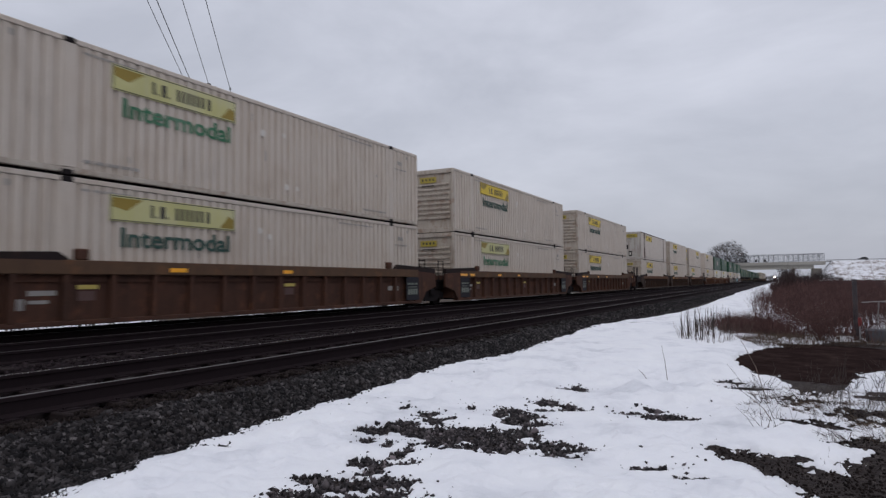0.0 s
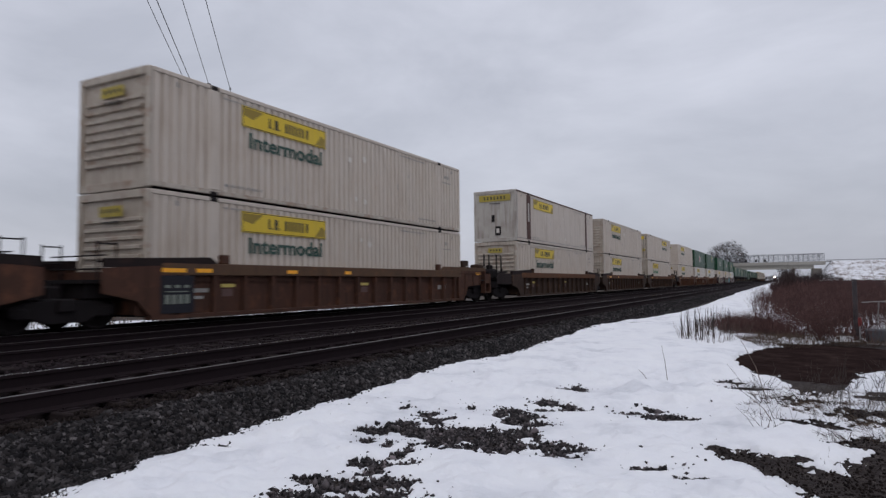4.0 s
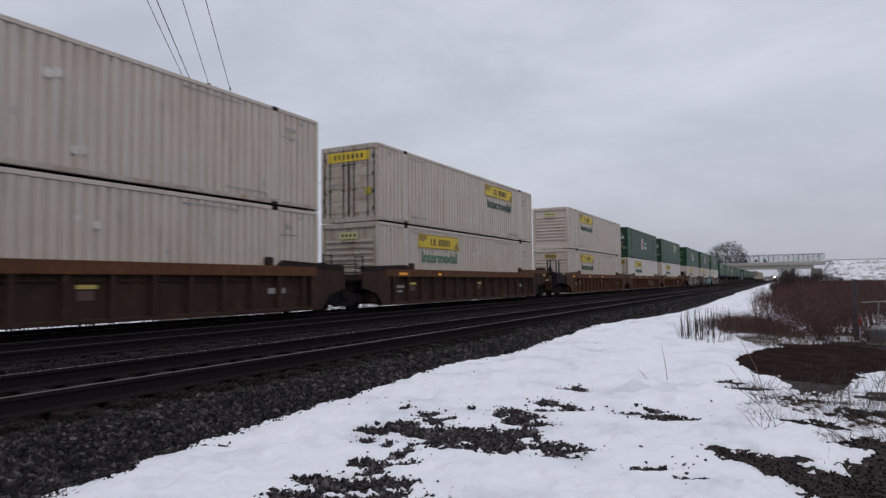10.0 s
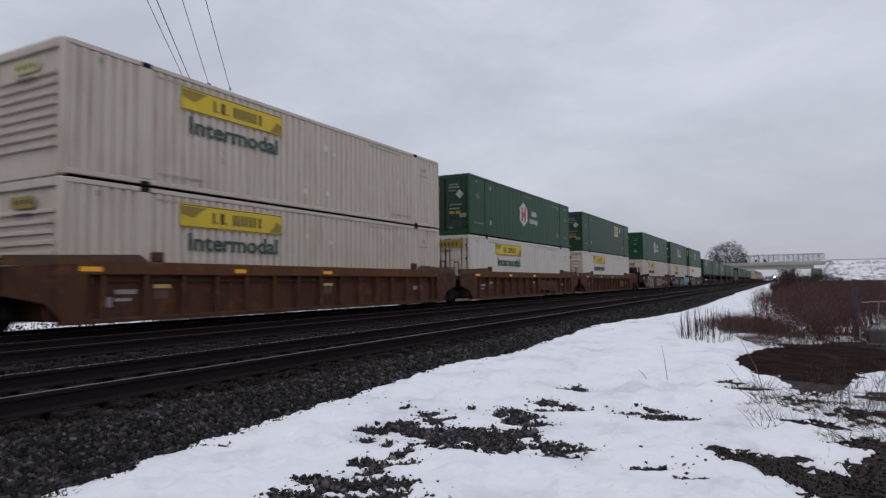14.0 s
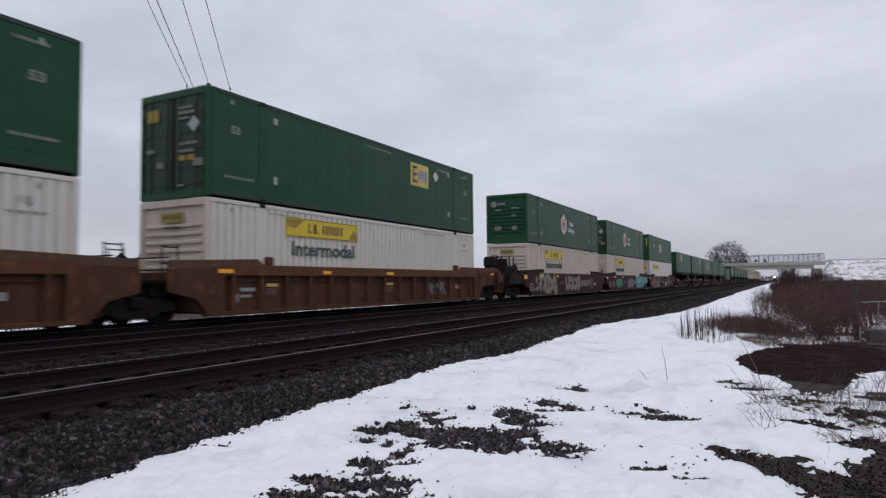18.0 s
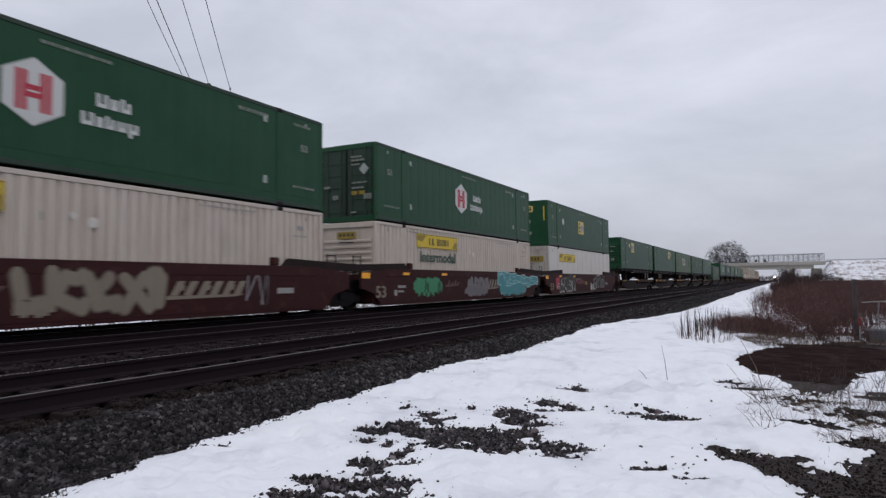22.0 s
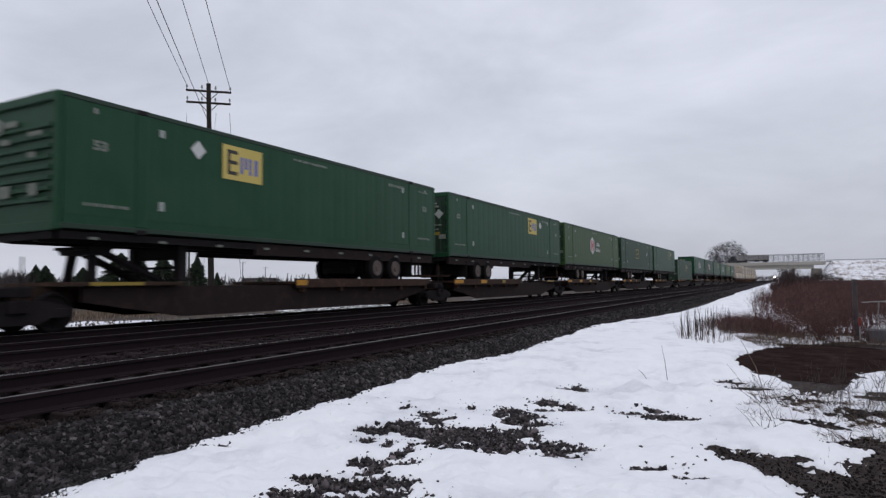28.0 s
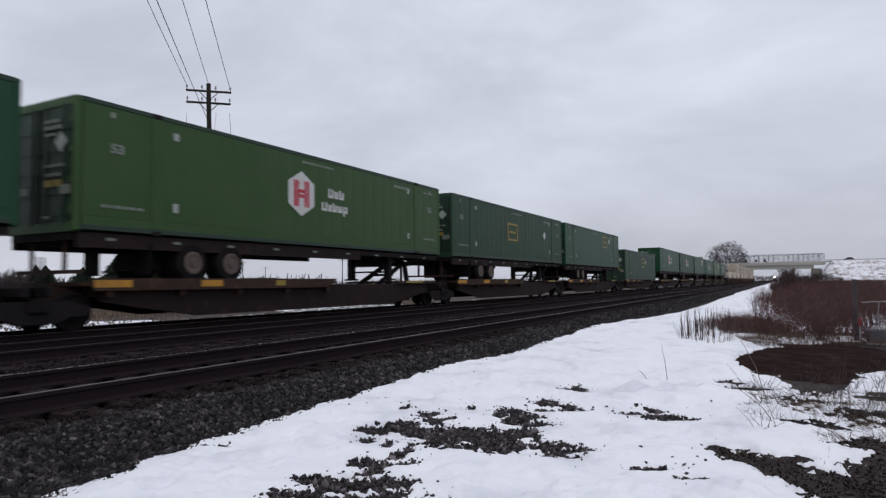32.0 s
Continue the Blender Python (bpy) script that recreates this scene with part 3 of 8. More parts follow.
snow_x = np.concatenate([np.arange(-5.3, 1.2, 0.021), np.arange(1.2, 1.6, 0.04), np.arange(1.6, 4, 0.09), np.arange(4, 12, 0.5), [14, 18, 24, 34, 50, 80]])
snow_y = [-6, -3, 0, 1.5]
while snow_y[-1] < 420:
    snow_y.append(snow_y[-1] + (max(0.018, 0.0045 * snow_y[-1]) if snow_y[-1] < 9.5 else 0.0085 * snow_y[-1]))
sheet("snow", snow_x, np.array(snow_y), snow_height, "snow", "thin old snow with bare gravel patches beside the track", "structure")

soil_x = np.concatenate([np.arange(-4.6, 2.6, 0.07), np.arange(2.6, 14, 1.0)])
soil_y = np.concatenate([np.arange(1.5, 18, 0.09), np.arange(18, 60, 1.5)])
sheet("gravel_ground", soil_x, soil_y, lambda x, y: ground_height(np.maximum(x, -4.15), y) + 0.018 + 0.018 * (rough_noise(x, y, 7.0, 3, 71) - 0.5),
      "soil", "wet dark gravel and soil showing through the snow")


def pool(bm):
    ring = [(0.55 + 1.9 * math.cos(k * math.pi / 24), 12.9 + 4.4 * math.sin(k * math.pi / 24)) for k in range(48)]
    bm.faces.new([bm.verts.new((x, y, -0.464)) for x, y in ring])


solid("water", pool, "water", "shallow brown meltwater pool edged with snow", kind="structure")


def field_snow(x, y):
    edge = -17.9 - 0.9 * rough_noise(y * 0 + 3, y, 0.2, 3, 81) + 0.6 * (rough_noise(x, y, 0.7, 4, 83) - 0.5)
    reach = np.interp(y, [4, 7, 15, 18.5, 26, 28, 35, 37], [21.5, 25.5, 25.8, 21.5, 21.5, 27.0, 27.5, 21.5])
    strip = np.minimum(edge - x + 0.2, x + reach + 2.2 * (rough_noise(x, y, 0.30, 3, 87) - 0.5))
    sheetlike = 3.0 * (rough_noise(x, y, 0.05, 4, 91) - 0.50) + np.clip((y - 70) / 80, -0.3, 0.5)
    m = np.maximum(strip + 1.1 * (rough_noise(x, y, 0.5, 4, 93) - 0.53) - 5.0 * np.clip(rough_noise(x, y, 1.6, 4, 95) - 0.54, 0, 1) - 2.5 * np.clip(rough_noise(x, y, 4.5, 3, 97) - 0.50, 0, 1), np.where(x < -45, sheetlike, -1))
    return ground_height(x, y) + 0.07 * np.clip(m * 3, -1, 1)


sheet("snow_far_side", np.concatenate([np.arange(-120, -28.5, 2.5), np.arange(-24 - 4.0, -17.0, 0.10)]), np.concatenate([np.arange(-10, 4, 0.6), np.arange(4, 40, 0.14), np.arange(40, 50, 0.5), np.arange(50, 420, 4)]),
      field_snow, "snow", "patchy snow on the field across the tracks", "structure")


# ---- loose stones ----
def octa():
    v = np.array([(1, 0, 0), (-1, 0, 0), (0, 1, 0), (0, -1, 0), (0, 0, 1), (0, 0, -1)], float)
    f = np.array([(0, 2, 4), (2, 1, 4), (1, 3, 4), (3, 0, 4), (2, 0, 5), (1, 2, 5), (3, 1, 5), (0, 3, 5)])
    return v, f


def scatter(name, base, centres, sizes, mat, label, rng):
    v, f = base
    k, c = len(v), len(centres)
    pts = v[None] * (1 + rng.uniform(-0.30, 0.30, (c, k, 1)))
    pts = pts * rng.uniform(0.45, 1.30, (c, 1, 3))
    q = rng.normal(size=(c, 4))
    q /= np.linalg.norm(q, axis=1, keepdims=True)
    w, x, y, z = q.T
    rot = np.stack([np.stack([1 - 2 * (y * y + z * z), 2 * (x * y - z * w), 2 * (x * z + y * w)], -1),
                    np.stack([2 * (x * y + z * w), 1 - 2 * (x * x + z * z), 2 * (y * z - x * w)], -1),
                    np.stack([2 * (x * z - y * w), 2 * (y * z + x * w), 1 - 2 * (x * x + y * y)], -1)], 1)
    pts = np.einsum("cij,ckj->cki", rot, pts) * sizes[:, None, None] + centres[:, None]
    faces = (f[None] + (np.arange(c) * k)[:, None, None]).reshape(-1, 3)
    return tagged(new(name, array_mesh(name, pts.reshape(-1, 3), faces, mat)), label, kind="stuff")


rng = np.random.default_rng(7)


def stones_on_bed(count, x0, x1, y0, y1, size, power=1.0):
    x = rng.uniform(x0, x1, count)
    y = y0 + (y1 - y0) * rng.uniform(0, 1, count) ** power
    z = bed_height(x, y)
    z = np.where(x > -4.6, np.maximum(z, ground_height(np.maximum(x, -4.15), y) + 0.012), z)
    s = rng.uniform(0.6, 1.25, count) * size
    return np.stack([x, y, z + 0.15 * s], -1), s


near_c, near_s = stones_on_bed(33000, -5.25, -4.12, 2.2, 15, 0.029, 1.5)
rim_c, rim_s = stones_on_bed(11000, -5.88, -5.12, 2.2, 22, 0.027, 1.4)
top_c, top_s = stones_on_bed(6000, -8.1, -5.85, 2.5, 15, 0.030, 1.3)
scatter("ballast_stones", octa(), top_c, top_s, "stone_dark", "oily black stones between the rails", rng)
scatter("ballast_stones", octa(), rim_c, rim_s, "stone_brown", "brown dusty stones round the tie ends", rng)
scatter("ballast_stones", octa(), near_c, near_s * 1.15, "stone", "loose angular dark grey ballast stones", rng)
mid_c, mid_s = stones_on_bed(16000, -5.5, -4.15, 14, 70, 0.040, 1.7)
gap_c, gap_s = stones_on_bed(15000, -12.8, -8.1, 5, 60, 0.036, 1.5)
clear = (np.abs(np.abs(gap_c[:, 0] - MIDDLE_TRACK) - 0.755) > 0.13)
gap_c, gap_s = gap_c[clear], gap_s[clear]
scatter("ballast_stones", octa(), mid_c, mid_s, "stone", "loose ballast stones further down the track", rng)
scatter("ballast_stones", octa(), gap_c, gap_s, "stone_dark", "dark stones in the gap between the tracks", rng)
px, py = rng.uniform(-4.4, -0.2, 60000), rng.uniform(3.0, 9.5, 60000)
bare = snow_cover(px, py)
keep = (bare < 0.03) & (px < -0.62)
px, py = px[keep], py[keep]
ps = 0.0085 + 0.017 * rng.uniform(0, 1, len(px)) ** 2.2 + 0.020 * (rng.uniform(0, 1, len(px)) > 0.985)
scatter("gravel", octa(), np.stack([px, py, ground_height(px, py) + 0.022 + 0.35 * ps], -1), ps, "gravel", "wet dark gravel in the bare patches", rng)
sx_, sy_ = rng.uniform(-4.2, 1.4, 30000), rng.uniform(3.0, 9.0, 30000)
sm = snow_cover(sx_, sy_)
peek = (sm > 0) & (rng.uniform(0, 1, 30000) < 0.34 * np.exp(-sm / 0.045) * (sx_ < -0.5) + 0.0005)
sx_, sy_ = sx_[peek], sy_[peek]
ss_ = 0.007 + 0.021 * rng.uniform(0, 1, len(sx_)) ** 2.5
scatter("gravel", octa(), np.stack([sx_, sy_, snow_height(sx_, sy_) + 0.1 * ss_], -1), ss_, "gravel", "stones poking out of the snow round the bare patches", rng)
mx_, my_ = rng.uniform(-0.6, 1.5, 16000), rng.uniform(3.6, 9.0, 16000)
low = snow_cover(mx_, my_) < 0.0
mx_, my_ = mx_[low], my_[low]
mz_ = 0.005 + 0.013 * rng.uniform(0, 1, len(mx_)) ** 3
scatter("gravel", octa(), np.stack([mx_, my_, ground_height(mx_, my_) + 0.018 + 0.2 * mz_], -1), mz_, "stone_brown", "mud crumbs and small stones on the wet soil", rng)
ex, ey = rng.uniform(-5.2, -4.0, 5000), 2.4 + 20 * rng.uniform(0, 1, 5000) ** 1.5
near_edge = np.abs(snow_cover(ex, ey)) < 0.10
ex, ey = ex[near_edge], ey[near_edge]
es = rng.uniform(0.3, 0.9, len(ex)) * 0.024
scatter("gravel", octa(), np.stack([ex, ey, snow_height(ex, ey) + 0.2 * es], -1), es, "stone", "small stones strewn on the snow's edge", rng)


# ---- the three tracks ----
def rail_profile(cx):
    return [(cx - 0.075, -0.18), (cx + 0.075, -0.18), (cx + 0.075, -0.165), (cx + 0.012, -0.14), (cx + 0.012, -0.045), (cx + 0.036, -0.035),
            (cx + 0.036, -0.004), (cx + 0.026, 0.0), (cx - 0.026, 0.0), (cx - 0.036, -0.004), (cx - 0.036, -0.035), (cx - 0.012, -0.045),
            (cx - 0.012, -0.14), (cx - 0.075, -0.165)]


tie_bm = bmesh.new()
box(tie_bm, -1.30, 1.30, -0.115, 0.115, -0.36, -0.185, 0.012)
tie_mesh = finish(tie_bm, "tie", M["tie"])
plate_bm = bmesh.new()
box(plate_bm, -0.09, 0.09, -0.17, 0.17, -0.186, -0.172)
for sx in (-0.11, 0.11):
    box(plate_bm, sx - 0.012, sx + 0.012, -0.02, 0.02, -0.19, -0.155)


def railway(cx, label, first, near_count, far_count, heads):
    tr = thing("railway_track", pose(cx, 0, 0), label, "railway track", "three tracks")
    for side in (-1, 1):
        rail = part("rail", lambda bm: prism(bm, rail_profile(side * 0.755), "y", -40, 1000), "rail_side", tr, "rusty steel rail")
        part("rail_head", lambda bm: box(bm, side * 0.755 - 0.011, side * 0.755 + 0.011, -40, 1000, 0.0005, 0.0035), heads[side], rail, "worn running surface")
    r = random.Random(int(-cx * 10))
    for i in range(near_count):
        ob = new("tie", tie_mesh)
        ob.parent = tr
        ob.matrix_basis = pose(r.uniform(-0.04, 0.04), first + i * 0.53 + r.uniform(-0.03, 0.03), r.uniform(-0.008, 0.006), 0, 0, r.uniform(-1.2, 1.2))

    def rest(bm):
        for i in range(far_count):
            y = first + (near_count + i) * 0.53
            box(bm, -1.3, 1.3, y - 0.115, y + 0.115, -0.30, -0.185)
    tagged(part("far_tie", rest, "tie", tr), "rows of wooden ties running into the distance", kind="stuff")

    def plates(bm):
        for i in range(near_count):
            y = first + i * 0.53
            for sx in (-0.755, 0.755):
                box(bm, sx - 0.17, sx + 0.17, y - 0.09, y + 0.09, -0.187, -0.170)
                for q in (-0.12, 0.12):
                    box(bm, sx + q - 0.014, sx + q + 0.014, y - 0.05, y - 0.02, -0.172, -0.150)
    tagged(part("tie_plate", plates, "rail_side", tr, "rusty tie plates and spikes"), kind="stuff")
    return tr


railway(NEAR_TRACK, "empty near track with polished rails on dark wooden ties", 0.5, 150, 350, {-1: "rail_top", 1: "rail_top_dim"})
railway(MIDDLE_TRACK, "idle middle track with dull rusty rails and buried ties", 2.0, 130, 320, {-1: "rail_dull", 1: "rail_dull"})
railway(TRAIN_TRACK, "far track under the freight train, on dark wooden ties", 3.0, 120, 300, {-1: "rail_top", 1: "rail_top_dim"})


# ---- the train: parts that are shared ----
CW, CH = 2.59, 2.896                      # a fifty-three foot container
LOW_Z, TOP_Z = 0.341, 3.259               # floors of the lower and the upper container
MOVING = []                               # things that run with the train
SPINNING = []                             # wheelsets


def corrugated(bm, x, y0, y1, z0, z1, pitch, depth):
    """A side wall of vertical corrugations; the raised faces stand at x, the grooves lie inwards."""
    s = 1 if x > 0 else -1
    count = max(1, int(round((y1 - y0) / pitch)))
    p = (y1 - y0) / count
    line = []
    for i in range(count):
        a = y0 + i * p
        line += [(a, 0), (a + 0.56 * p, 0), (a + 0.66 * p, depth), (a + 0.90 * p, depth)]
    line.append((y1, 0))
    rows = [[bm.verts.new((x - s * d, y, z)) for y, d in line] for z in (z0, z1)]
    back = [[bm.verts.new((x - s * (depth + 0.02), y, z)) for y in (y0, y1)] for z in (z0, z1)]
    for i in range(len(line) - 1):
        bm.faces.new((rows[0][i], rows[0][i + 1], rows[1][i + 1], rows[1][i]))
    bm.faces.new((back[0][0], back[1][0], back[1][1], back[0][1]))
    bm.faces.new((rows[0][0], rows[1][0], back[1][0], back[0][0]))
    bm.faces.new((rows[0][-1], rows[1][-1], back[1][1], back[0][1]))


def smooth_side(bm, x, y0, y1, z0, z1, seams):
    s = 1 if x > 0 else -1
    box(bm, min(x, x - s * 0.03), max(x, x - s * 0.03), y0, y1, z0, z1)


def container(m, style, name="container", label="", wall="white", frame_mat=None, end_mat=None, front="ribbed", sign=None, extras=(), post_mat=None):
    """A container with its front end at y = 0 and its floor at z = 0."""
    fm, em, pm = frame_mat or wall, end_mat or wall, post_mat or frame_mat or wall
    c = thing(name, m, label, "shipping container", "containers on the train")
    MOVING.append(c)
    h = CW / 2
    for s in (-1, 1):
        if style == "corrugated":
            part("side_panel", lambda bm: corrugated(bm, s * (h - 0.012), 0.16, CL - 0.16, 0.17, CH - 0.12, 0.27, 0.055), wall, c, key=("corr", s))
        elif style == "fine":
            part("side_panel", lambda bm: corrugated(bm, s * (h - 0.012), 0.16, CL - 0.16, 0.36, CH - 0.10, 0.62, 0.004), wall, c, key=("fine", s))
            part("lower_band", lambda bm: box(bm, min(s * (h - 0.006), s * (h - 0.04)), max(s * (h - 0.006), s * (h - 0.04)), 0.16, CL - 0.16, 0.16, 0.352), wall, c, key=("band", s))
        else:
            part("side_panel", lambda bm: smooth_side(bm, s * (h - 0.012), 0.12, CL - 0.12, 0.17, CH - 0.12, ()), wall, c, key=("smooth", s))
            for i in range(10):
                q = 2.9 + 1.22 * i
                part("panel_seam", lambda bm: box(bm, min(s * (h - 0.0118), s * (h - 0.008)), max(s * (h - 0.0118), s * (h - 0.008)), q - 0.02, q + 0.02, 0.19, CH - 0.14), "white", c, key=("seam", s, i))
        # Darker bottom rails: grime plus the shadow line between stacks, put into the colour.
        part("bottom_rail", lambda bm: box(bm, min(s * h, s * (h - 0.10)), max(s * h, s * (h - 0.10)), 0.14, CL - 0.14, 0.045, 0.165, 0.012), em if style == "corrugated" else "green_rail" if style == "fine" else fm, c, key=("brail", s))
        part("top_rail", lambda bm: box(bm, min(s * h, s * (h - 0.07)), max(s * h, s * (h - 0.07)), 0.14, CL - 0.14, CH - 0.115, CH - 0.005, 0.012), "green_rail" if style == "fine" else fm, c, key=("trail", s))
        for y in (2.0, CL - 2.0):
            part("lift_post", lambda bm: box(bm, min(s * (h + 0.006), s * (h - 0.05)), max(s * (h + 0.006), s * (h - 0.05)), y - 0.15, y + 0.15, 0.17, CH - 0.12, 0.01), pm, c, key=("post", s, y))
            for z in (0.0, CH - 0.12):
                part("lift_casting", lambda bm: box(bm, min(s * (h + 0.012), s * (h - 0.15)), max(s * (h + 0.012), s * (h - 0.15)), y - 0.13, y + 0.13, z, z + 0.12, 0.015), "black", c, key=("cast", s, y, z))
        for y in (0.0, CL - 0.16):
            part("corner_post", lambda bm: box(bm, min(s * h, s * (h - 0.14)), max(s * h, s * (h - 0.14)), y, y + 0.16, 0.0, CH - 0.005, 0.035), em if y == 0 else fm, c, key=("corner", s, y))
        for y in (0.85, CL - 0.85):
            part("tie_ring", lambda bm: box(bm, min(s * (h - 0.03), s * (h + 0.004)), max(s * (h - 0.03), s * (h + 0.004)), y - 0.035, y + 0.035, CH - 0.34, CH - 0.22), "ink_grey", c, key=("ring", s, y))

    def roof(bm):
        box(bm, -h + 0.03, h - 0.03, 0.1, CL - 0.1, CH - 0.06, CH - 0.025)
        for i in range(40):
            y = 0.5 + i * (CL - 1.0) / 39
            box(bm, -h + 0.10, h - 0.10, y - 0.06, y + 0.06, CH - 0.025, CH - 0.010)
    part("roof", roof, fm, c, key="roof")
    part("floor", lambda bm: box(bm, -h + 0.06, h - 0.06, 0.1, CL - 0.1, 0.06, 0.14), "black", c, key="cfloor")

    def header(bm, y):
        box(bm, -h + 0.141, h - 0.141, y, y + 0.12, CH - 0.20, CH - 0.006, 0.01)

    def sill(bm, y):
        box(bm, -h + 0.141, h - 0.141, y, y + 0.12, 0.0, 0.20, 0.01)
    for y in (0.012, CL - 0.132):
        part("end_header", lambda bm: header(bm, y), em if y < 1 else fm, c, key=("head", y))
        part("end_sill", lambda bm: sill(bm, y), em if y < 1 else fm, c, key=("sill", y))

    def ribbed(bm, y, dy):
        box(bm, -h + 0.142, h - 0.142, min(y, y + dy * 0.03), max(y, y + dy * 0.03), 0.201, CH - 0.201)

    def flat_end(bm, y, dy):
        box(bm, -h + 0.142, h - 0.142, min(y, y + dy * 0.03), max(y, y + dy * 0.03), 0.201, CH - 0.201)

    def leaf(bm, side):
        x0, x1 = (-h + 0.145, -0.008) if side < 0 else (0.008, h - 0.145)
        box(bm, x0, x1, 0.045, 0.085, 0.205, CH - 0.205)
    if front == "door":
        for side in (-1, 1):
            dm = "green_rail" if style == "fine" else em
            d = part("door", lambda bm: leaf(bm, side), dm, c, key=("leaf", side))
            x0, x1 = (-h + 0.145, -0.008) if side < 0 else (0.008, h - 0.145)
            for i in range(5):
                z = 0.34 + i * 0.46
                part("door_panel", lambda bm: box(bm, x0 + 0.07, x1 - 0.07, 0.028, 0.0452, z, z + 0.32, 0.008), dm, d, key=("dpanel", side, i))
            part("door_gasket", lambda bm: [box(bm, a - 0.018, a + 0.018, 0.020, 0.046, 0.205, CH - 0.205) for a in (side * 0.012, side * (h - 0.155))], "black", d, "black rubber gasket", key=("gasket", side))
            for x in (0.24, 0.86):
                part("lock_rod", lambda bm: (rod(bm, (side * x, 0.012, 0.15), (side * x, 0.012, CH - 0.12), 0.022), box(bm, side * x - 0.05, side * x + 0.05, 0.0, 0.03, 1.15, 1.23)), "fence" if wall.startswith("white") else "green_rail", d, "dark lock rod", key=("rod", side, x))
            for i in range(4):
                part("hinge", lambda bm: box(bm, side * (h - 0.19) - 0.05, side * (h - 0.19) + 0.05, 0.005, 0.045, 0.42 + i * 0.64, 0.54 + i * 0.64), "fence" if wall.startswith("white") else em, d, key=("hinge", side, i))
    elif front == "flat":
        part("end_wall", lambda bm: flat_end(bm, 0.04, 1), em, c, key="flat_end")
    else:
        part("end_wall", lambda bm: ribbed(bm, 0.085, 1), em, c, key="ribbed_end")
        for i in range(8):
            z = 0.60 + i * 0.22
            part("end_rib", lambda bm: prism(bm, [(0.0845, z), (0.015, z + 0.02), (0.015, z + 0.085), (0.0845, z + 0.11)], "x", -h + 0.24, h - 0.24), em, c, key=("erib", i))
    part("rear_end_wall", lambda bm: ribbed(bm, CL - 0.045, -1), fm, c, key="ribbed_rear")
    for fn in extras:
        fn(c)
    return c


# ---- lettering and marks on the containers ----
NEAR_X = CW / 2                           # the wall that faces the camera stands at +x


def plate(name, parent, y0, y1, z0, z1, mat, x=None, label="", key=None, t=0.006):
    x = NEAR_X + 0.004 if x is None else x
    return part(name, lambda bm: box(bm, x, x + t, y0, y1, z0, z1), mat, parent, label, key=key)


TEXT = {}


def lettering(name, parent, words, y0, z0, size, width, mat, x, label, bold=0.012):
    k = (words, size, width, mat)
    if k not in TEXT:
        TEXT[k] = text_mesh(name, words, size, mat, 0.003, bold, width)
    ob = new(name, TEXT[k])
    ob.parent = parent
    ob.matrix_basis = pose(x, y0, z0)
    return tagged(ob, label)


def sign_marks(c, y0, z0, x, w=3.65, hgt=0.58, yellow="yellow", far=False):
    """The yellow name board: a rim, a mark at each end, and the name as plain dark blocks."""
    b = plate("name_board", c, y0, y0 + w, z0, z0 + hgt, yellow, x, "yellow name board with dark blocks", key=("board", y0, z0, yellow, x))

    def rim(bm):
        for a, d in ((z0 + 0.015, z0 + 0.035), (z0 + hgt - 0.035, z0 + hgt - 0.015)):
            box(bm, x + 0.0062, x + 0.0085, y0 + 0.03, y0 + w - 0.03, a, d)
        for a in (y0 + 0.03, y0 + w - 0.05):
            box(bm, x + 0.0062, x + 0.0085, a, a + 0.02, z0 + 0.036, z0 + hgt - 0.036)
    part("board_rim", rim, "ink", b, key=("rim", y0, z0, x))

    def blocks(bm):
        # plain upright bars: (start, width) as shares of the board
        for at, wd in ((0.285, 0.020), (0.318, 0.012), (0.355, 0.036), (0.405, 0.012), (0.474, 0.024), (0.515, 0.024), (0.557, 0.024), (0.598, 0.024), (0.640, 0.024), (0.681, 0.024), (0.735, 0.026)):
            short = wd < 0.015
            box(bm, x + 0.0062, x + 0.010, y0 + at * w, y0 + (at + wd) * w, z0 + 0.24 * hgt, z0 + (0.34 if short else 0.74) * hgt)
    tagged(part("name_block", blocks, "ink", b, "dark bars in place of a name", key=("blocks", y0, z0, x, w)), kind="stuff")

    def tails(bm):
        a, b, lo, hi = y0 + 0.06, y0 + w - 0.06, z0 + 0.10 * hgt, z0 + 0.90 * hgt
        prism(bm, [(a, hi), (a, z0 + 0.55 * hgt), (a + 0.10 * w, z0 + 0.42 * hgt), (a + 0.21 * w, hi)], "x", x + 0.0062, x + 0.0080)
        prism(bm, [(b, lo), (b, z0 + 0.50 * hgt), (b - 0.05 * w, z0 + 0.66 * hgt), (b - 0.08 * w, z0 + 0.40 * hgt), (b - 0.13 * w, lo)], "x", x + 0.0062, x + 0.0080)
    tagged(part("end_mark", tails, "olive", b, key=("tails", y0, z0, x, w)), kind="stuff")


def road_marks(yellow="yellow", ink="ink_green", y0=2.95, dz=0.0, word=True, faded=False):
    x = NEAR_X + 0.004

    def make(c):
        sign_marks(c, y0, 2.05 + dz, x, 3.65, 0.58, yellow)
        if word:
            lettering("intermodal_lettering", c, "Intermodal", y0 + 0.28, 1.495 + dz, 0.60, 3.18, ink, x + 0.003, "green lettering that reads Intermodal", 0.014)
    return make


def small_lines(seed, spots):
    """Rows of small unreadable lettering as plain bars: (y, z, length, height)."""
    def make(c):
        r = random.Random(seed)

        def bars(bm):
            for y, z, ln, hg in spots:
                at = y
                while at < y + ln:
                    w = r.uniform(0.05, 0.16)
                    box(bm, NEAR_X + 0.0035, NEAR_X + 0.0065, at, at + w, z, z + hg)
                    at += w + r.uniform(0.03, 0.08)
        tagged(part("small_lettering", bars, "ink_grey", c, "small unreadable lettering as bars", key=("small", seed)), kind="stuff")
    return make


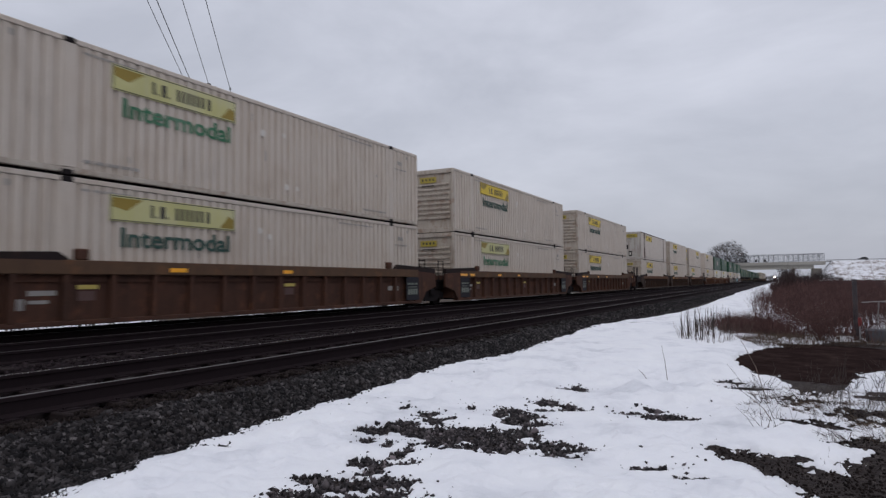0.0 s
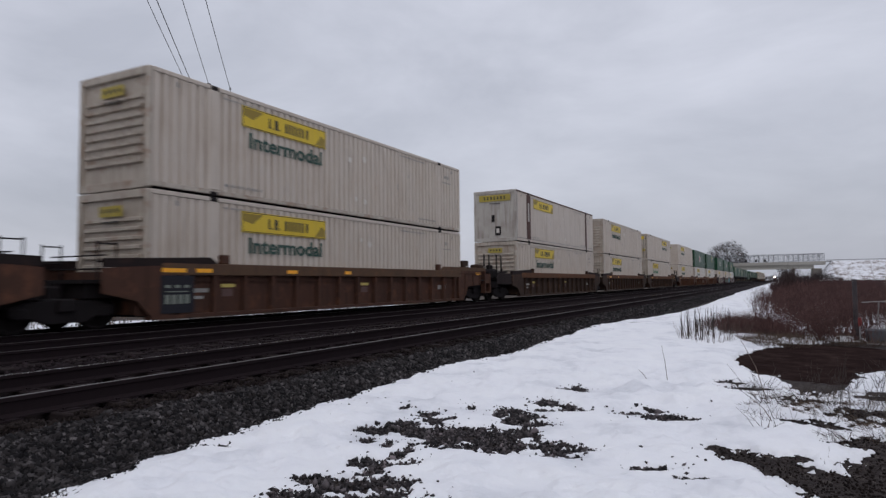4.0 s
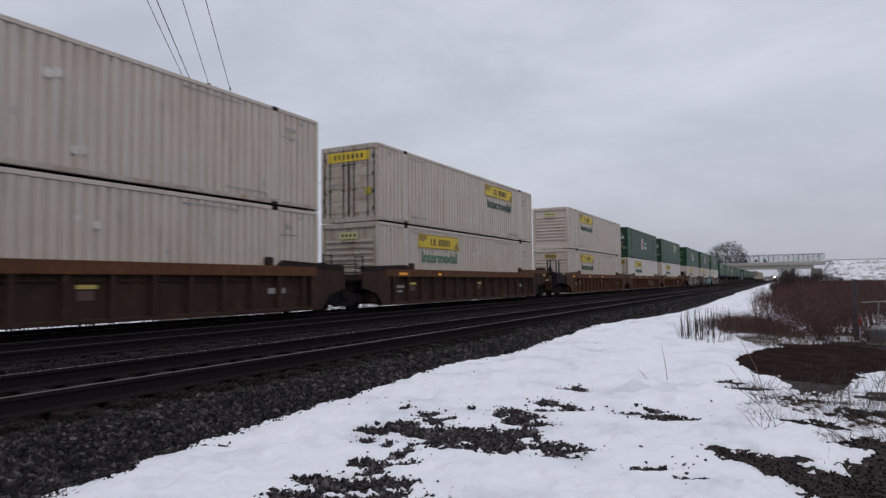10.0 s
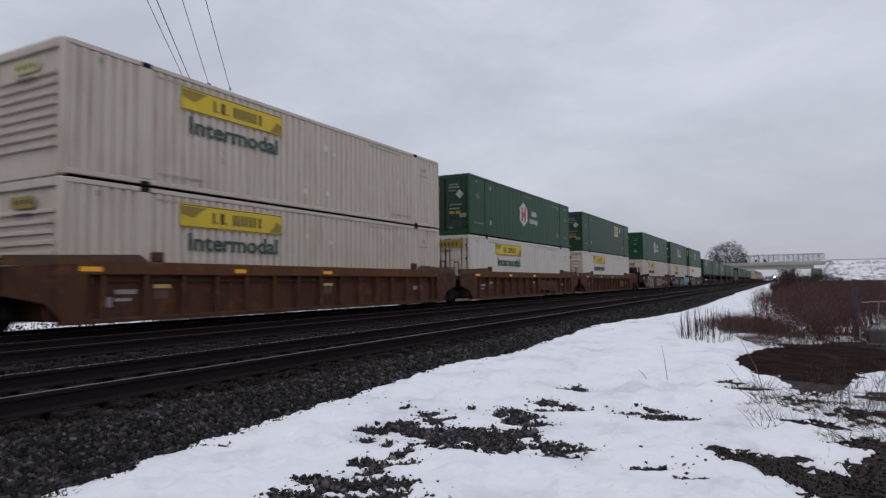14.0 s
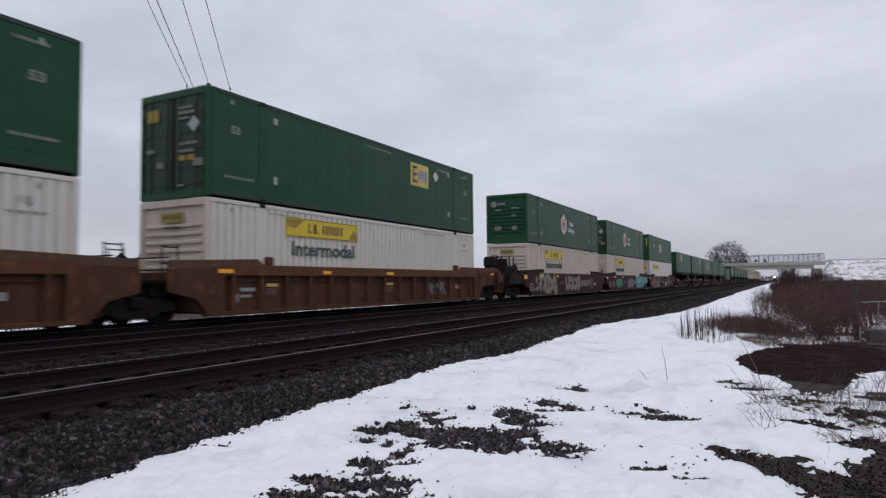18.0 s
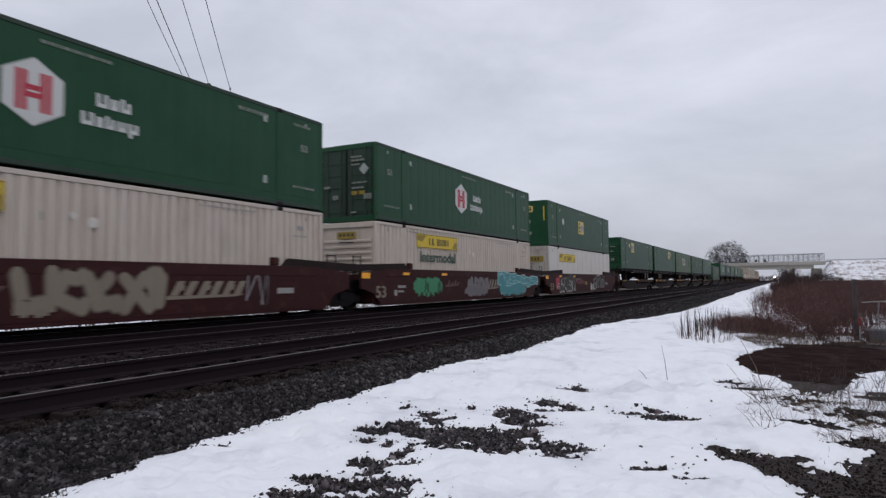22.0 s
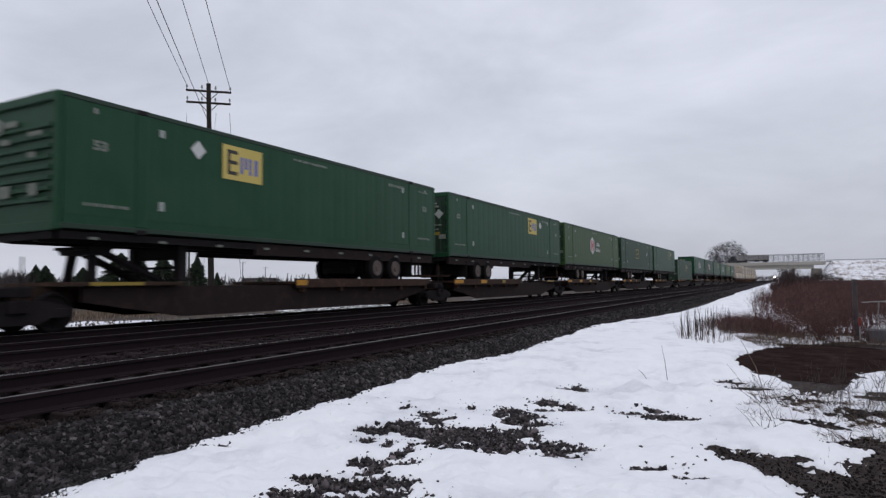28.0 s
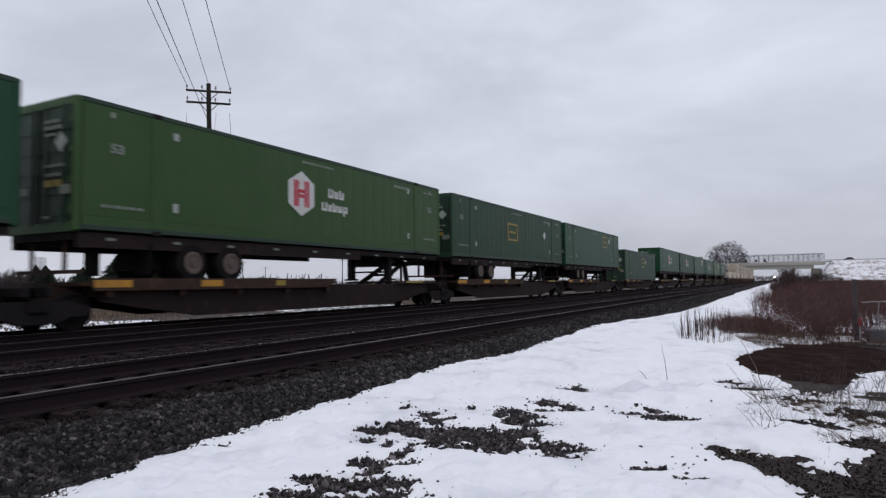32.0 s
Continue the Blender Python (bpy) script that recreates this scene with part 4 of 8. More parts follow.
WHITE_LINES = [(2.35, 0.30, 1.35, 0.07), (2.3, 2.62, 1.2, 0.05), (12.6, 0.28, 1.5, 0.06), (11.2, 2.62, 1.9, 0.05), (14.9, 2.25, 0.3, 0.14), (14.7, 2.05, 0.7, 0.05)]
GREEN_LINES = [(7.2, 2.58, 1.5, 0.07), (12.5, 2.50, 1.1, 0.10), (14.75, 2.52, 0.7, 0.07), (0.6, 0.55, 1.0, 0.07), (14.7, 0.62, 0.9, 0.07)]


def scars(seed, count=4):
    """Rings and scuffs left on a white wall."""
    def make(c):
        r = random.Random(seed)

        def marks(bm):
            for i in range(count):
                y, z, a = r.uniform(7.5, 9.2), (0.55, 1.98, 0.6, 2.1, 1.7)[i % 5] + r.uniform(-0.05, 0.05), r.uniform(0.07, 0.12)
                prism(bm, [(y + a * math.cos(k * math.pi / 5), z + a * math.sin(k * math.pi / 5)) for k in range(10)], "x", NEAR_X - 0.006, NEAR_X + 0.004)
        tagged(part("patch", marks, "white_clean", c, "round repair patches", key=("scar", seed)), kind="stuff")

        def scuffs(bm):
            for i in range(count):
                y, z = r.uniform(3, 14), r.uniform(0.4, 2.5)
                box(bm, NEAR_X - 0.004, NEAR_X + 0.0015, y, y + r.uniform(0.02, 0.05), z, z + r.uniform(0.08, 0.3))
        tagged(part("scuff", scuffs, "ink_grey", c, "dark scuffs", key=("scuff", seed)), kind="stuff")
    return make


def end_board(yellow="end_yellow", wide=False, z=2.28):
    def make(c):
        w = 1.9 if wide else 0.85
        a = -w / 2
        part("end_board", lambda bm: box(bm, a, a + w, -0.004, 0.006, z, z + (0.36 if wide else 0.26)), yellow, c, "yellow board on the end", key=("eboard", wide, z))

        def bars(bm):
            n = 7 if wide else 4
            for i in range(n):
                x = a + w * (0.18 + 0.64 * i / (n - 1))
                box(bm, x - 0.045, x + 0.045, -0.008, -0.0042, z + 0.09, z + (0.27 if wide else 0.19))
            box(bm, -0.32, 0.32, -0.006, 0.004, z - 0.15, z - 0.11)
        tagged(part("end_lettering", bars, "ink", c, "dark blocks", key=("ebars", wide, z)), kind="stuff")
    return make


def hexagon(y, z, r):
    return [(y + r * math.sin(k * math.pi / 3), z + r * math.cos(k * math.pi / 3)) for k in range(6)]


def hex_mark(y=7.08, z=1.55):
    """A white hexagon with red bars, and two rows of white blocks."""
    x = NEAR_X + 0.002

    def make(c):
        b = part("hexagon_mark", lambda bm: prism(bm, [(a, q) for a, q in hexagon(y, z, 0.69)], "x", x, x + 0.006), "ink_white", c, "white hexagon mark", key=("hex", y, z))

        def bars(bm):
            for a in (-0.36, 0.12):
                for d in (0.0, 0.13):
                    box(bm, x + 0.0062, x + 0.009, y + a + d, y + a + d + 0.105, z - 0.40, z + 0.40)
            box(bm, x + 0.0062, x + 0.0085, y - 0.12, y + 0.115, z + 0.02, z + 0.13)
            box(bm, x + 0.0062, x + 0.0085, y - 0.12, y + 0.115, z - 0.13, z - 0.02)
        part("red_bar", bars, "ink_red", b, "red bars", key=("hexbars", y, z))

        def blocks(bm):
            for row, (z0, h0, ws, start) in enumerate(((z + 0.02, 0.30, (0.26, 0.20, 0.24), y + 1.32), (z - 0.42, 0.28, (0.28, 0.16, 0.22, 0.22, 0.24), y + 0.98))):
                at = start
                for k, w in enumerate(ws):
                    zl = z0 - (0.10 if row and k == 4 else 0.0)
                    box(bm, x, x + 0.006, at, at + 0.085, zl, z0 + h0 * (1.0 if k in (0, 2) else 0.8))
                    box(bm, x, x + 0.006, at + w - 0.085, at + w, z0, z0 + h0 * (0.8 if k else 1.0))
                    box(bm, x, x + 0.006, at + 0.0851, at + w - 0.0851, z0 + 0.005, z0 + 0.085)
                    at += w + 0.06
        tagged(part("name_block", blocks, "ink_white", c, "white blocks in place of a name", key=("hexname", y, z)), kind="stuff")
    return make


def gold_board(y=10.25, z=1.62, hollow=False, diamond=None):
    """A gold board with dark and blue blocks, and a white diamond beside it."""
    x = NEAR_X + 0.002

    def make(c):
        if hollow:
            def ring(bm):
                for a, b2, q, w in ((y, y + 1.45, z, z + 0.10), (y, y + 1.45, z + 0.85, z + 0.95), (y, y + 0.10, z + 0.101, z + 0.849), (y + 1.35, y + 1.45, z + 0.101, z + 0.849), (y + 0.3, y + 1.15, z + 0.42, z + 0.52)):
                    box(bm, x, x + 0.006, a, b2, q, w)
            part("gold_outline", ring, "olive", c, "gold outlined mark", key=("goldring", y, z))
        else:
            b = part("gold_board", lambda bm: box(bm, x, x + 0.006, y, y + 1.45, z, z + 0.92), "gold", c, "gold board", key=("gold", y, z))

            def dark(bm):
                box(bm, x + 0.0062, x + 0.009, y + 0.16, y + 0.26, z + 0.13, z + 0.80)
                for q in (0.13, 0.42, 0.70):
                    box(bm, x + 0.0062, x + 0.009, y + 0.2601, y + 0.52, z + q, z + q + 0.10)
            part("dark_block", dark, "ink", b, key=("golddark", y, z))

            def blue(bm):
                for a, q, w in ((0.62, 0.20, 0.10), (0.78, 0.34, 0.10), (0.94, 0.20, 0.10), (1.14, 0.20, 0.14)):
                    box(bm, x + 0.0062, x + 0.009, y + a, y + a + w, z + q, z + 0.66)
            part("blue_block", blue, "ink_blue", b, key=("goldblue", y, z))
        d = y + 2.1 if diamond is None else diamond
        part("diamond", lambda bm: prism(bm, [(d - 0.24, z + 0.6), (d, z + 0.36), (d + 0.24, z + 0.6), (d, z + 0.84)], "x", x, x + 0.006), "ink_white", c, "white diamond plate", key=("diamond", d, z))
    return make


def size_marks(c):
    """The number 53 near both ends, and small white plates at the lower side."""
    x = NEAR_X + 0.004
    for y in (0.80, 15.05):
        lettering("size_lettering", c, "53", y, 1.78, 0.28, 0.33, "label_dim", x, "white number 53", 0.012)
    for y in (2.45, 13.45):
        plate("white_label", c, y, y + 0.15, 0.60, 0.82, "ink_dim", x - 0.002, "small white label", key=("wl", y), t=0.004)
        plate("white_label", c, y, y + 0.15, 2.36, 2.54, "ink_dim", x - 0.002, "small white label", key=("wl2", y), t=0.004)


def white_bars(seed):
    def make(c):
        r = random.Random(seed)

        def bars(bm):
            for y, z, ln, hg in GREEN_LINES:
                at = y
                while at < y + ln:
                    w = r.uniform(0.05, 0.13)
                    box(bm, NEAR_X + 0.0015, NEAR_X + 0.0045, at, at + w, z, z + hg)
                    at += w + r.uniform(0.03, 0.06)
        tagged(part("small_lettering", bars, "label_dim", c, "small unreadable white lettering as bars", key=("wsmall", seed)), kind="stuff")
    return make


def end_labels(kind, gold=False):
    """Plates on a green end: ribbed wall, doors or the flat wall with its yellow strip."""
    def make(c):
        spots = {"ribbed": ((-0.75, 0.75, 0.42, 0.26), (0.3, 1.55, 0.28, 0.12), (0.3, 2.0, 0.5, 0.10), (-0.7, 1.9, 0.35, 0.12), (0.35, 0.75, 0.3, 0.25)),
                 "door": ((-1.03, 1.28, 0.3, 0.10), (0.22, 2.36, 0.5, 0.07), (0.22, 2.22, 0.6, 0.08), (0.22, 2.08, 0.4, 0.06), (-0.62, 0.85, 0.25, 0.16), (0.25, 1.40, 0.7, 0.06), (0.25, 1.20, 0.55, 0.07), (0.78, 0.80, 0.36, 0.20), (0.2, 0.3, 0.25, 0.06)),
                 "flat": ((-0.30, 0.72, 0.52, 0.20), (-0.15, 1.45, 0.30, 0.22), (-1.0, 2.45, 0.18, 0.05))}[kind]

        def pl(bm):
            for x, z, w, hgt in spots:
                for k in range(3):
                    box(bm, x + w * (0.02 + 0.34 * k), x + w * (0.29 + 0.34 * k), -0.008, 0.010, z, z + hgt)
            if kind == "ribbed":
                prism(bm, [(-0.80 + 0.2 * math.sin(k * math.pi / 3), 2.32 + 0.2 * math.cos(k * math.pi / 3)) for k in range(6)], "y", -0.008, 0.010)
                box(bm, -0.55, -0.1, -0.008, 0.010, 2.27, 2.40)
        tagged(part("end_label", pl, "label_dim", c, "dim worn labels", key=("elab", kind)), kind="stuff")
        if kind != "ribbed":
            dx, dz = (-0.78, 1.76) if kind == "flat" else (0.80, 1.92)
            part("diamond", lambda bm: prism(bm, [(dx - 0.21, dz), (dx, dz - 0.22), (dx + 0.21, dz), (dx, dz + 0.22)], "y", -0.0085, 0.009), "ink_dim", c, "white diamond plate", key=("ediamond", kind))
        if kind == "door":
            part("yellow_plate", lambda bm: [box(bm, 0.25 + 0.33 * k, 0.50 + 0.33 * k, -0.009, 0.010, 0.98, 1.12) for k in range(2)], "olive", c, "dull yellow plate", key="yplate")
        if kind == "door" and gold:
            part("gold_plate", lambda bm: [box(bm, -0.98 + 0.24 * k, -0.80 + 0.24 * k, -0.009, 0.010, 2.12, 2.46) for k in range(2)], "olive", c, "dull gold plate", key="gdoor")
        if kind == "flat":
            g = part("gold_plate", lambda bm: box(bm, -0.33, 0.30, -0.009, 0.010, 2.16, 2.56), "gold", c, "gold plate", key="gplate")
            part("dark_block", lambda bm: [box(bm, -0.25 + 0.17 * k, -0.15 + 0.17 * k, -0.0115, -0.0092, 2.24, 2.48) for k in range(3)], "ink", g, key="gpdark")
    return make


# ---- trucks and wheels ----
AXLE = 0.89
WHEEL_R = 0.42


def make_truck(parent, y):
    """A three-piece freight truck: side frames, bolster, springs, and two turning wheelsets."""
    def frames(bm):
        for s in (-1, 1):
            x0, x1 = (0.92, 1.06) if s > 0 else (-1.06, -0.92)
            prism(bm, [(-1.10, 0.36), (-0.70, 0.33), (-0.42, 0.20), (0.42, 0.20), (0.70, 0.33), (1.10, 0.36), (1.10, 0.54), (0.62, 0.66), (-0.62, 0.66), (-1.10, 0.54)], "x", x0, x1)
            for a in (-AXLE, AXLE):
                box(bm, x0 - 0.02, x1 + 0.02, a - 0.14, a + 0.14, 0.31, 0.52, 0.02)
        box(bm, -1.15, 1.15, -0.19, 0.19, 0.42, 0.70, 0.03)
        for s in (-1, 1):
            for a in (-0.12, 0.0, 0.12):
                rod(bm, (s * 0.99, a, 0.24), (s * 0.99, a, 0.44), 0.05, sides=8)
    tr = part("truck", frames, "black", parent, "grimy black cast steel truck", key="truckframe", at=pose(0, y, 0))

    def wheelset(bm):
        rod(bm, (-1.02, 0, 0), (1.02, 0, 0), 0.075, sides=10)
        for s in (-1, 1):
            lathe_x(bm, [(s * 0.675, 0.445), (s * 0.70, 0.445), (s * 0.705, WHEEL_R + 0.002), (s * 0.81, WHEEL_R - 0.004), (s * 0.812, 0.36), (s * 0.77, 0.34), (s * 0.775, 0.14), (s * 0.83, 0.12), (s * 0.83, 0.07)], sides=28)
            for k in range(6):
                a = k * math.pi / 3
                rod(bm, (s * 0.775, 0.24 * math.cos(a), 0.24 * math.sin(a)), (s * 0.795, 0.24 * math.cos(a), 0.24 * math.sin(a)), 0.03, sides=6)
    for a in (-AXLE, AXLE):
        w = part("wheelset", wheelset, "wheel", tr, "worn steel wheels on an axle", key="wheelset", at=pose(0, a, WHEEL_R))
        SPINNING.append((w, a))
    return tr


def spray_layer(parent, mat, make):
    bm = bmesh.new()
    make(bm)
    ob = new("graffiti", finish(bm, "graffiti", M[mat]))
    ob.parent = parent
    tagged(ob, "sprayed graffiti shapes", kind="stuff")


def strip(bm, line, width, x):
    """A sprayed stroke of even width along a line of (y, z)."""
    for (ya, za), (yb, zb) in zip(line, line[1:]):
        ln = math.hypot(yb - ya, zb - za) or 1.0
        ny, nz = -(zb - za) / ln * width / 2, (yb - ya) / ln * width / 2
        bm.faces.new([bm.verts.new((x, *p)) for p in ((ya - ny, za - nz), (yb - ny, zb - nz), (yb + ny, zb + nz), (ya + ny, za + nz))])


def stroke_band(bm, line, width, x):
    """A painted stroke with round joints."""
    strip(bm, line, width, x)
    for i, (y, z) in enumerate(line):
        bm.faces.new([bm.verts.new((x + 0.0002 + 0.00001 * i, y + width / 2 * math.cos(k * math.pi / 5), z + width / 2 * math.sin(k * math.pi / 5))) for k in range(10)])


def fat_letters(parent, y0, y1, z0, z1, mats, r, x):
    """Swollen sprayed signs without meaning: each is a few broad strokes, a rim round them and a thin inner line."""
    h = z1 - z0
    fat = 0.27 * h
    lo, hi = z0 + fat * 0.5, z1 - fat * 0.5
    signs, at = [], y0
    while at < y1 - 0.3 * h:
        w = min(r.uniform(0.62, 0.95) * h, y1 - at)
        a, b = at + fat * 0.5, at + w - fat * 0.4
        tilt = r.uniform(-0.08, 0.12) * h
        arc = [((a + b) / 2 + (b - a) / 2 * math.cos(q), (lo + hi) / 2 + (hi - lo) / 2 * math.sin(q)) for q in [math.pi * (0.25 + 1.5 * k / 9) for k in range(10)]]
        bow = [((a + b) / 2 + (b - a) / 2 * math.cos(q), hi - (hi - lo) * 0.28 + (hi - lo) * 0.28 * math.sin(q)) for q in [math.pi * (1 - k / 7) for k in range(8)]]
        kinds = ([[(a, lo), (a + tilt, hi)], [(b, lo), (b + tilt, hi)], [(a, (lo + hi) / 2), (b, (lo + hi) / 2 + 0.05 * h)]],
                 [arc[2:], [(a, lo), (b, lo + 0.2 * h)]],
                 [arc, [arc[0], (b, lo + 0.35 * h)]],
                 [[(a, lo), (a, hi)], bow + [(b, lo)]],
                 [[(a, hi), (a + 0.08 * h, lo), (b, lo + 0.1 * h), (b + tilt, hi)]],
                 [[(a, lo), (b + tilt, hi)], [(a - tilt, hi), (b, lo)]])
        loose = 0.10 * h
        signs.append([[(p + r.uniform(-loose, loose), min(hi, max(lo, q + r.uniform(-loose, loose)))) for p, q in line] for line in r.choice(kinds)])
        at += w * 0.93
    shift = [r.uniform(-0.06, 0.06) * h for q in signs]

    def layer(width, depth):
        def make(bm):
            for i, sign in enumerate(signs):
                for j, line in enumerate(sign):
                    stroke_band(bm, [(y, z + shift[i]) for y, z in line], width, x + depth + 0.0004 * (i % 3) + 0.00012 * j)
        return make
    spray_layer(parent, mats[0], layer(fat * 1.30, 0.0))
    spray_layer(parent, mats[1], layer(fat * 0.98, 0.003))
    if len(mats) > 2:
        spray_layer(parent, mats[2], layer(fat * 0.13, 0.006))


def graffiti(parent, style, y0, y1, z0, z1, mats, seed, x):
    """Sprayed shapes in thin layers. bubble: (rim, fill); block: (rim, fill); wash: (paint,); slant: (paint,); scrawl: (paint,)."""
    r = random.Random(seed)
    if style == "wash":
        def ragged(bm):
            n = max(4, int((y1 - y0) / 0.12))
            for k in range(n):
                a, b = y0 + (y1 - y0) * k / n, y0 + (y1 - y0) * (k + 1.02) / n
                edge = 0.25 * (z1 - z0) * min(1, 6 * min(k + 1, n - k) / n) + 0.75 * (z1 - z0) * min(1, 0.55 + 4 * min(k, n - 1 - k) / n)
                mid = (z0 + z1) / 2
                box(bm, x, x + 0.002, a, b, mid - edge / 2 * r.uniform(0.55, 1.05), mid + edge / 2 * r.uniform(0.80, 1.05))
        return spray_layer(parent, mats[0], ragged)
    if style == "slant":
        def blocks(bm):
            n = max(1, int(round((y1 - y0) / 0.8)))
            for k in range(n):
                a, w, lean = y0 + (y1 - y0) * k / n, (y1 - y0) / n * 0.78, 0.22
                zl = z0 + 0.22 * (z1 - z0)
                prism(bm, [(a, zl), (a + w * 0.36, zl), (a + w * 0.36 + lean, z1), (a + lean, z1)], "x", x, x + 0.002)
                prism(bm, [(a + w * 0.62, zl), (a + w, zl), (a + w + lean, z1), (a + w * 0.62 + lean, z1)], "x", x, x + 0.002)
                prism(bm, [(a + w * 0.36, zl + 0.12), (a + w * 0.62, zl + 0.12), (a + w * 0.62 + 0.05, zl + 0.24), (a + w * 0.36 + 0.05, zl + 0.24)], "x", x, x + 0.002)
            prism(bm, [(y0 - 0.1, z0), (y1 - 0.3, z0 + 0.04), (y1, z0 + 0.1), (y0 - 0.1, z0 + 0.09)], "x", x, x + 0.002)
        return spray_layer(parent, mats[0], blocks)
    if style == "scrawl":
        def lines(bm):
            at = y0
            while at < y1:
                w = r.uniform(0.25, 0.55)
                pts = [(at + w * r.uniform(-0.2, 1.0), z0 + (z1 - z0) * (q % 2 * 0.75 + r.uniform(0, 0.25))) for q in range(5)]
                strip(bm, pts, r.uniform(0.04, 0.08), x + r.uniform(0, 0.002))
                at += w * 0.8
        return spray_layer(parent, mats[0], lines)
    if style == "fat":
        return fat_letters(parent, y0, y1, z0, z1, mats, r, x)
    shapes, at = [], y0
    wide = 1.1 * (z1 - z0) if style == "bubble" else 1.15
    while at < y1 - 0.2:
        w = min(wide * r.uniform(0.7, 1.3), y1 - at)
        cz, rz = (z0 + z1) / 2 + r.uniform(-0.12, 0.12) * (z1 - z0), 0.5 * (z1 - z0) * r.uniform(0.72, 1.05)
        square, tilt = (r.uniform(0.45, 0.85) if style == "bubble" else r.uniform(0.22, 0.34)), r.uniform(-0.18, 0.18)
        pts = []
        for k in range(20):
            c, s2 = math.cos(k * math.pi / 10), math.sin(k * math.pi / 10)
            c, s2 = math.copysign(abs(c) ** square, c), math.copysign(abs(s2) ** square, s2)
            pts.append((c * r.uniform(0.86, 1.06) + tilt * s2, s2 * r.uniform(0.9, 1.05)))
        shapes.append((at + w / 2, cz, w * 0.60, rz, pts))
        at += w * 0.94
    rim, fill = mats[0], mats[1]
    for li, (mat, cut) in enumerate(((rim, 0.0), (fill, 0.05 if style == "bubble" else 0.065))):
        spray_layer(parent, mat, lambda bm: [prism(bm, [(cy + a * (ry - cut), cz + b * (rz - cut)) for a, b in pts], "x", x + 0.004 * li + 0.0006 * (i % 3), x + 0.004 * li + 0.003 + 0.0006 * (i % 3)) for i, (cy, cz, ry, rz, pts) in enumerate(shapes)])

    def inner(bm):
        for i, (cy, cz, ry, rz, pts) in enumerate(shapes):
            xs = x + 0.010 + 0.0004 * i
            if style == "bubble":
                a0, span = r.uniform(0, 6.3), r.uniform(2.5, 5.5)
                k = r.uniform(0.35, 0.6)
                strip(bm, [(cy + k * ry * math.cos(a0 + span * q / 9), cz + k * rz * math.sin(a0 + span * q / 9)) for q in range(10)], 0.035, xs)
                strip(bm, [(cy - 0.7 * ry, cz + rz * r.uniform(-0.5, 0.5)), (cy, cz + rz * r.uniform(-0.7, 0.7)), (cy + 0.7 * ry, cz + rz * r.uniform(-0.5, 0.5))], 0.03, xs + 0.0002)
            else:
                g1, g2 = r.uniform(-0.25, 0.25), r.uniform(-0.3, 0.3)
                strip(bm, [(cy + g1 * ry, cz + rz * 0.86), (cy + (g1 + 0.05) * ry, cz + rz * 0.22)], 0.10, xs)
                strip(bm, [(cy + g2 * ry, cz - rz * 0.86), (cy + g2 * ry, cz - rz * 0.25)], 0.10, xs + 0.0002)
    spray_layer(parent, mats[2] if len(mats) > 2 else rim, inner)


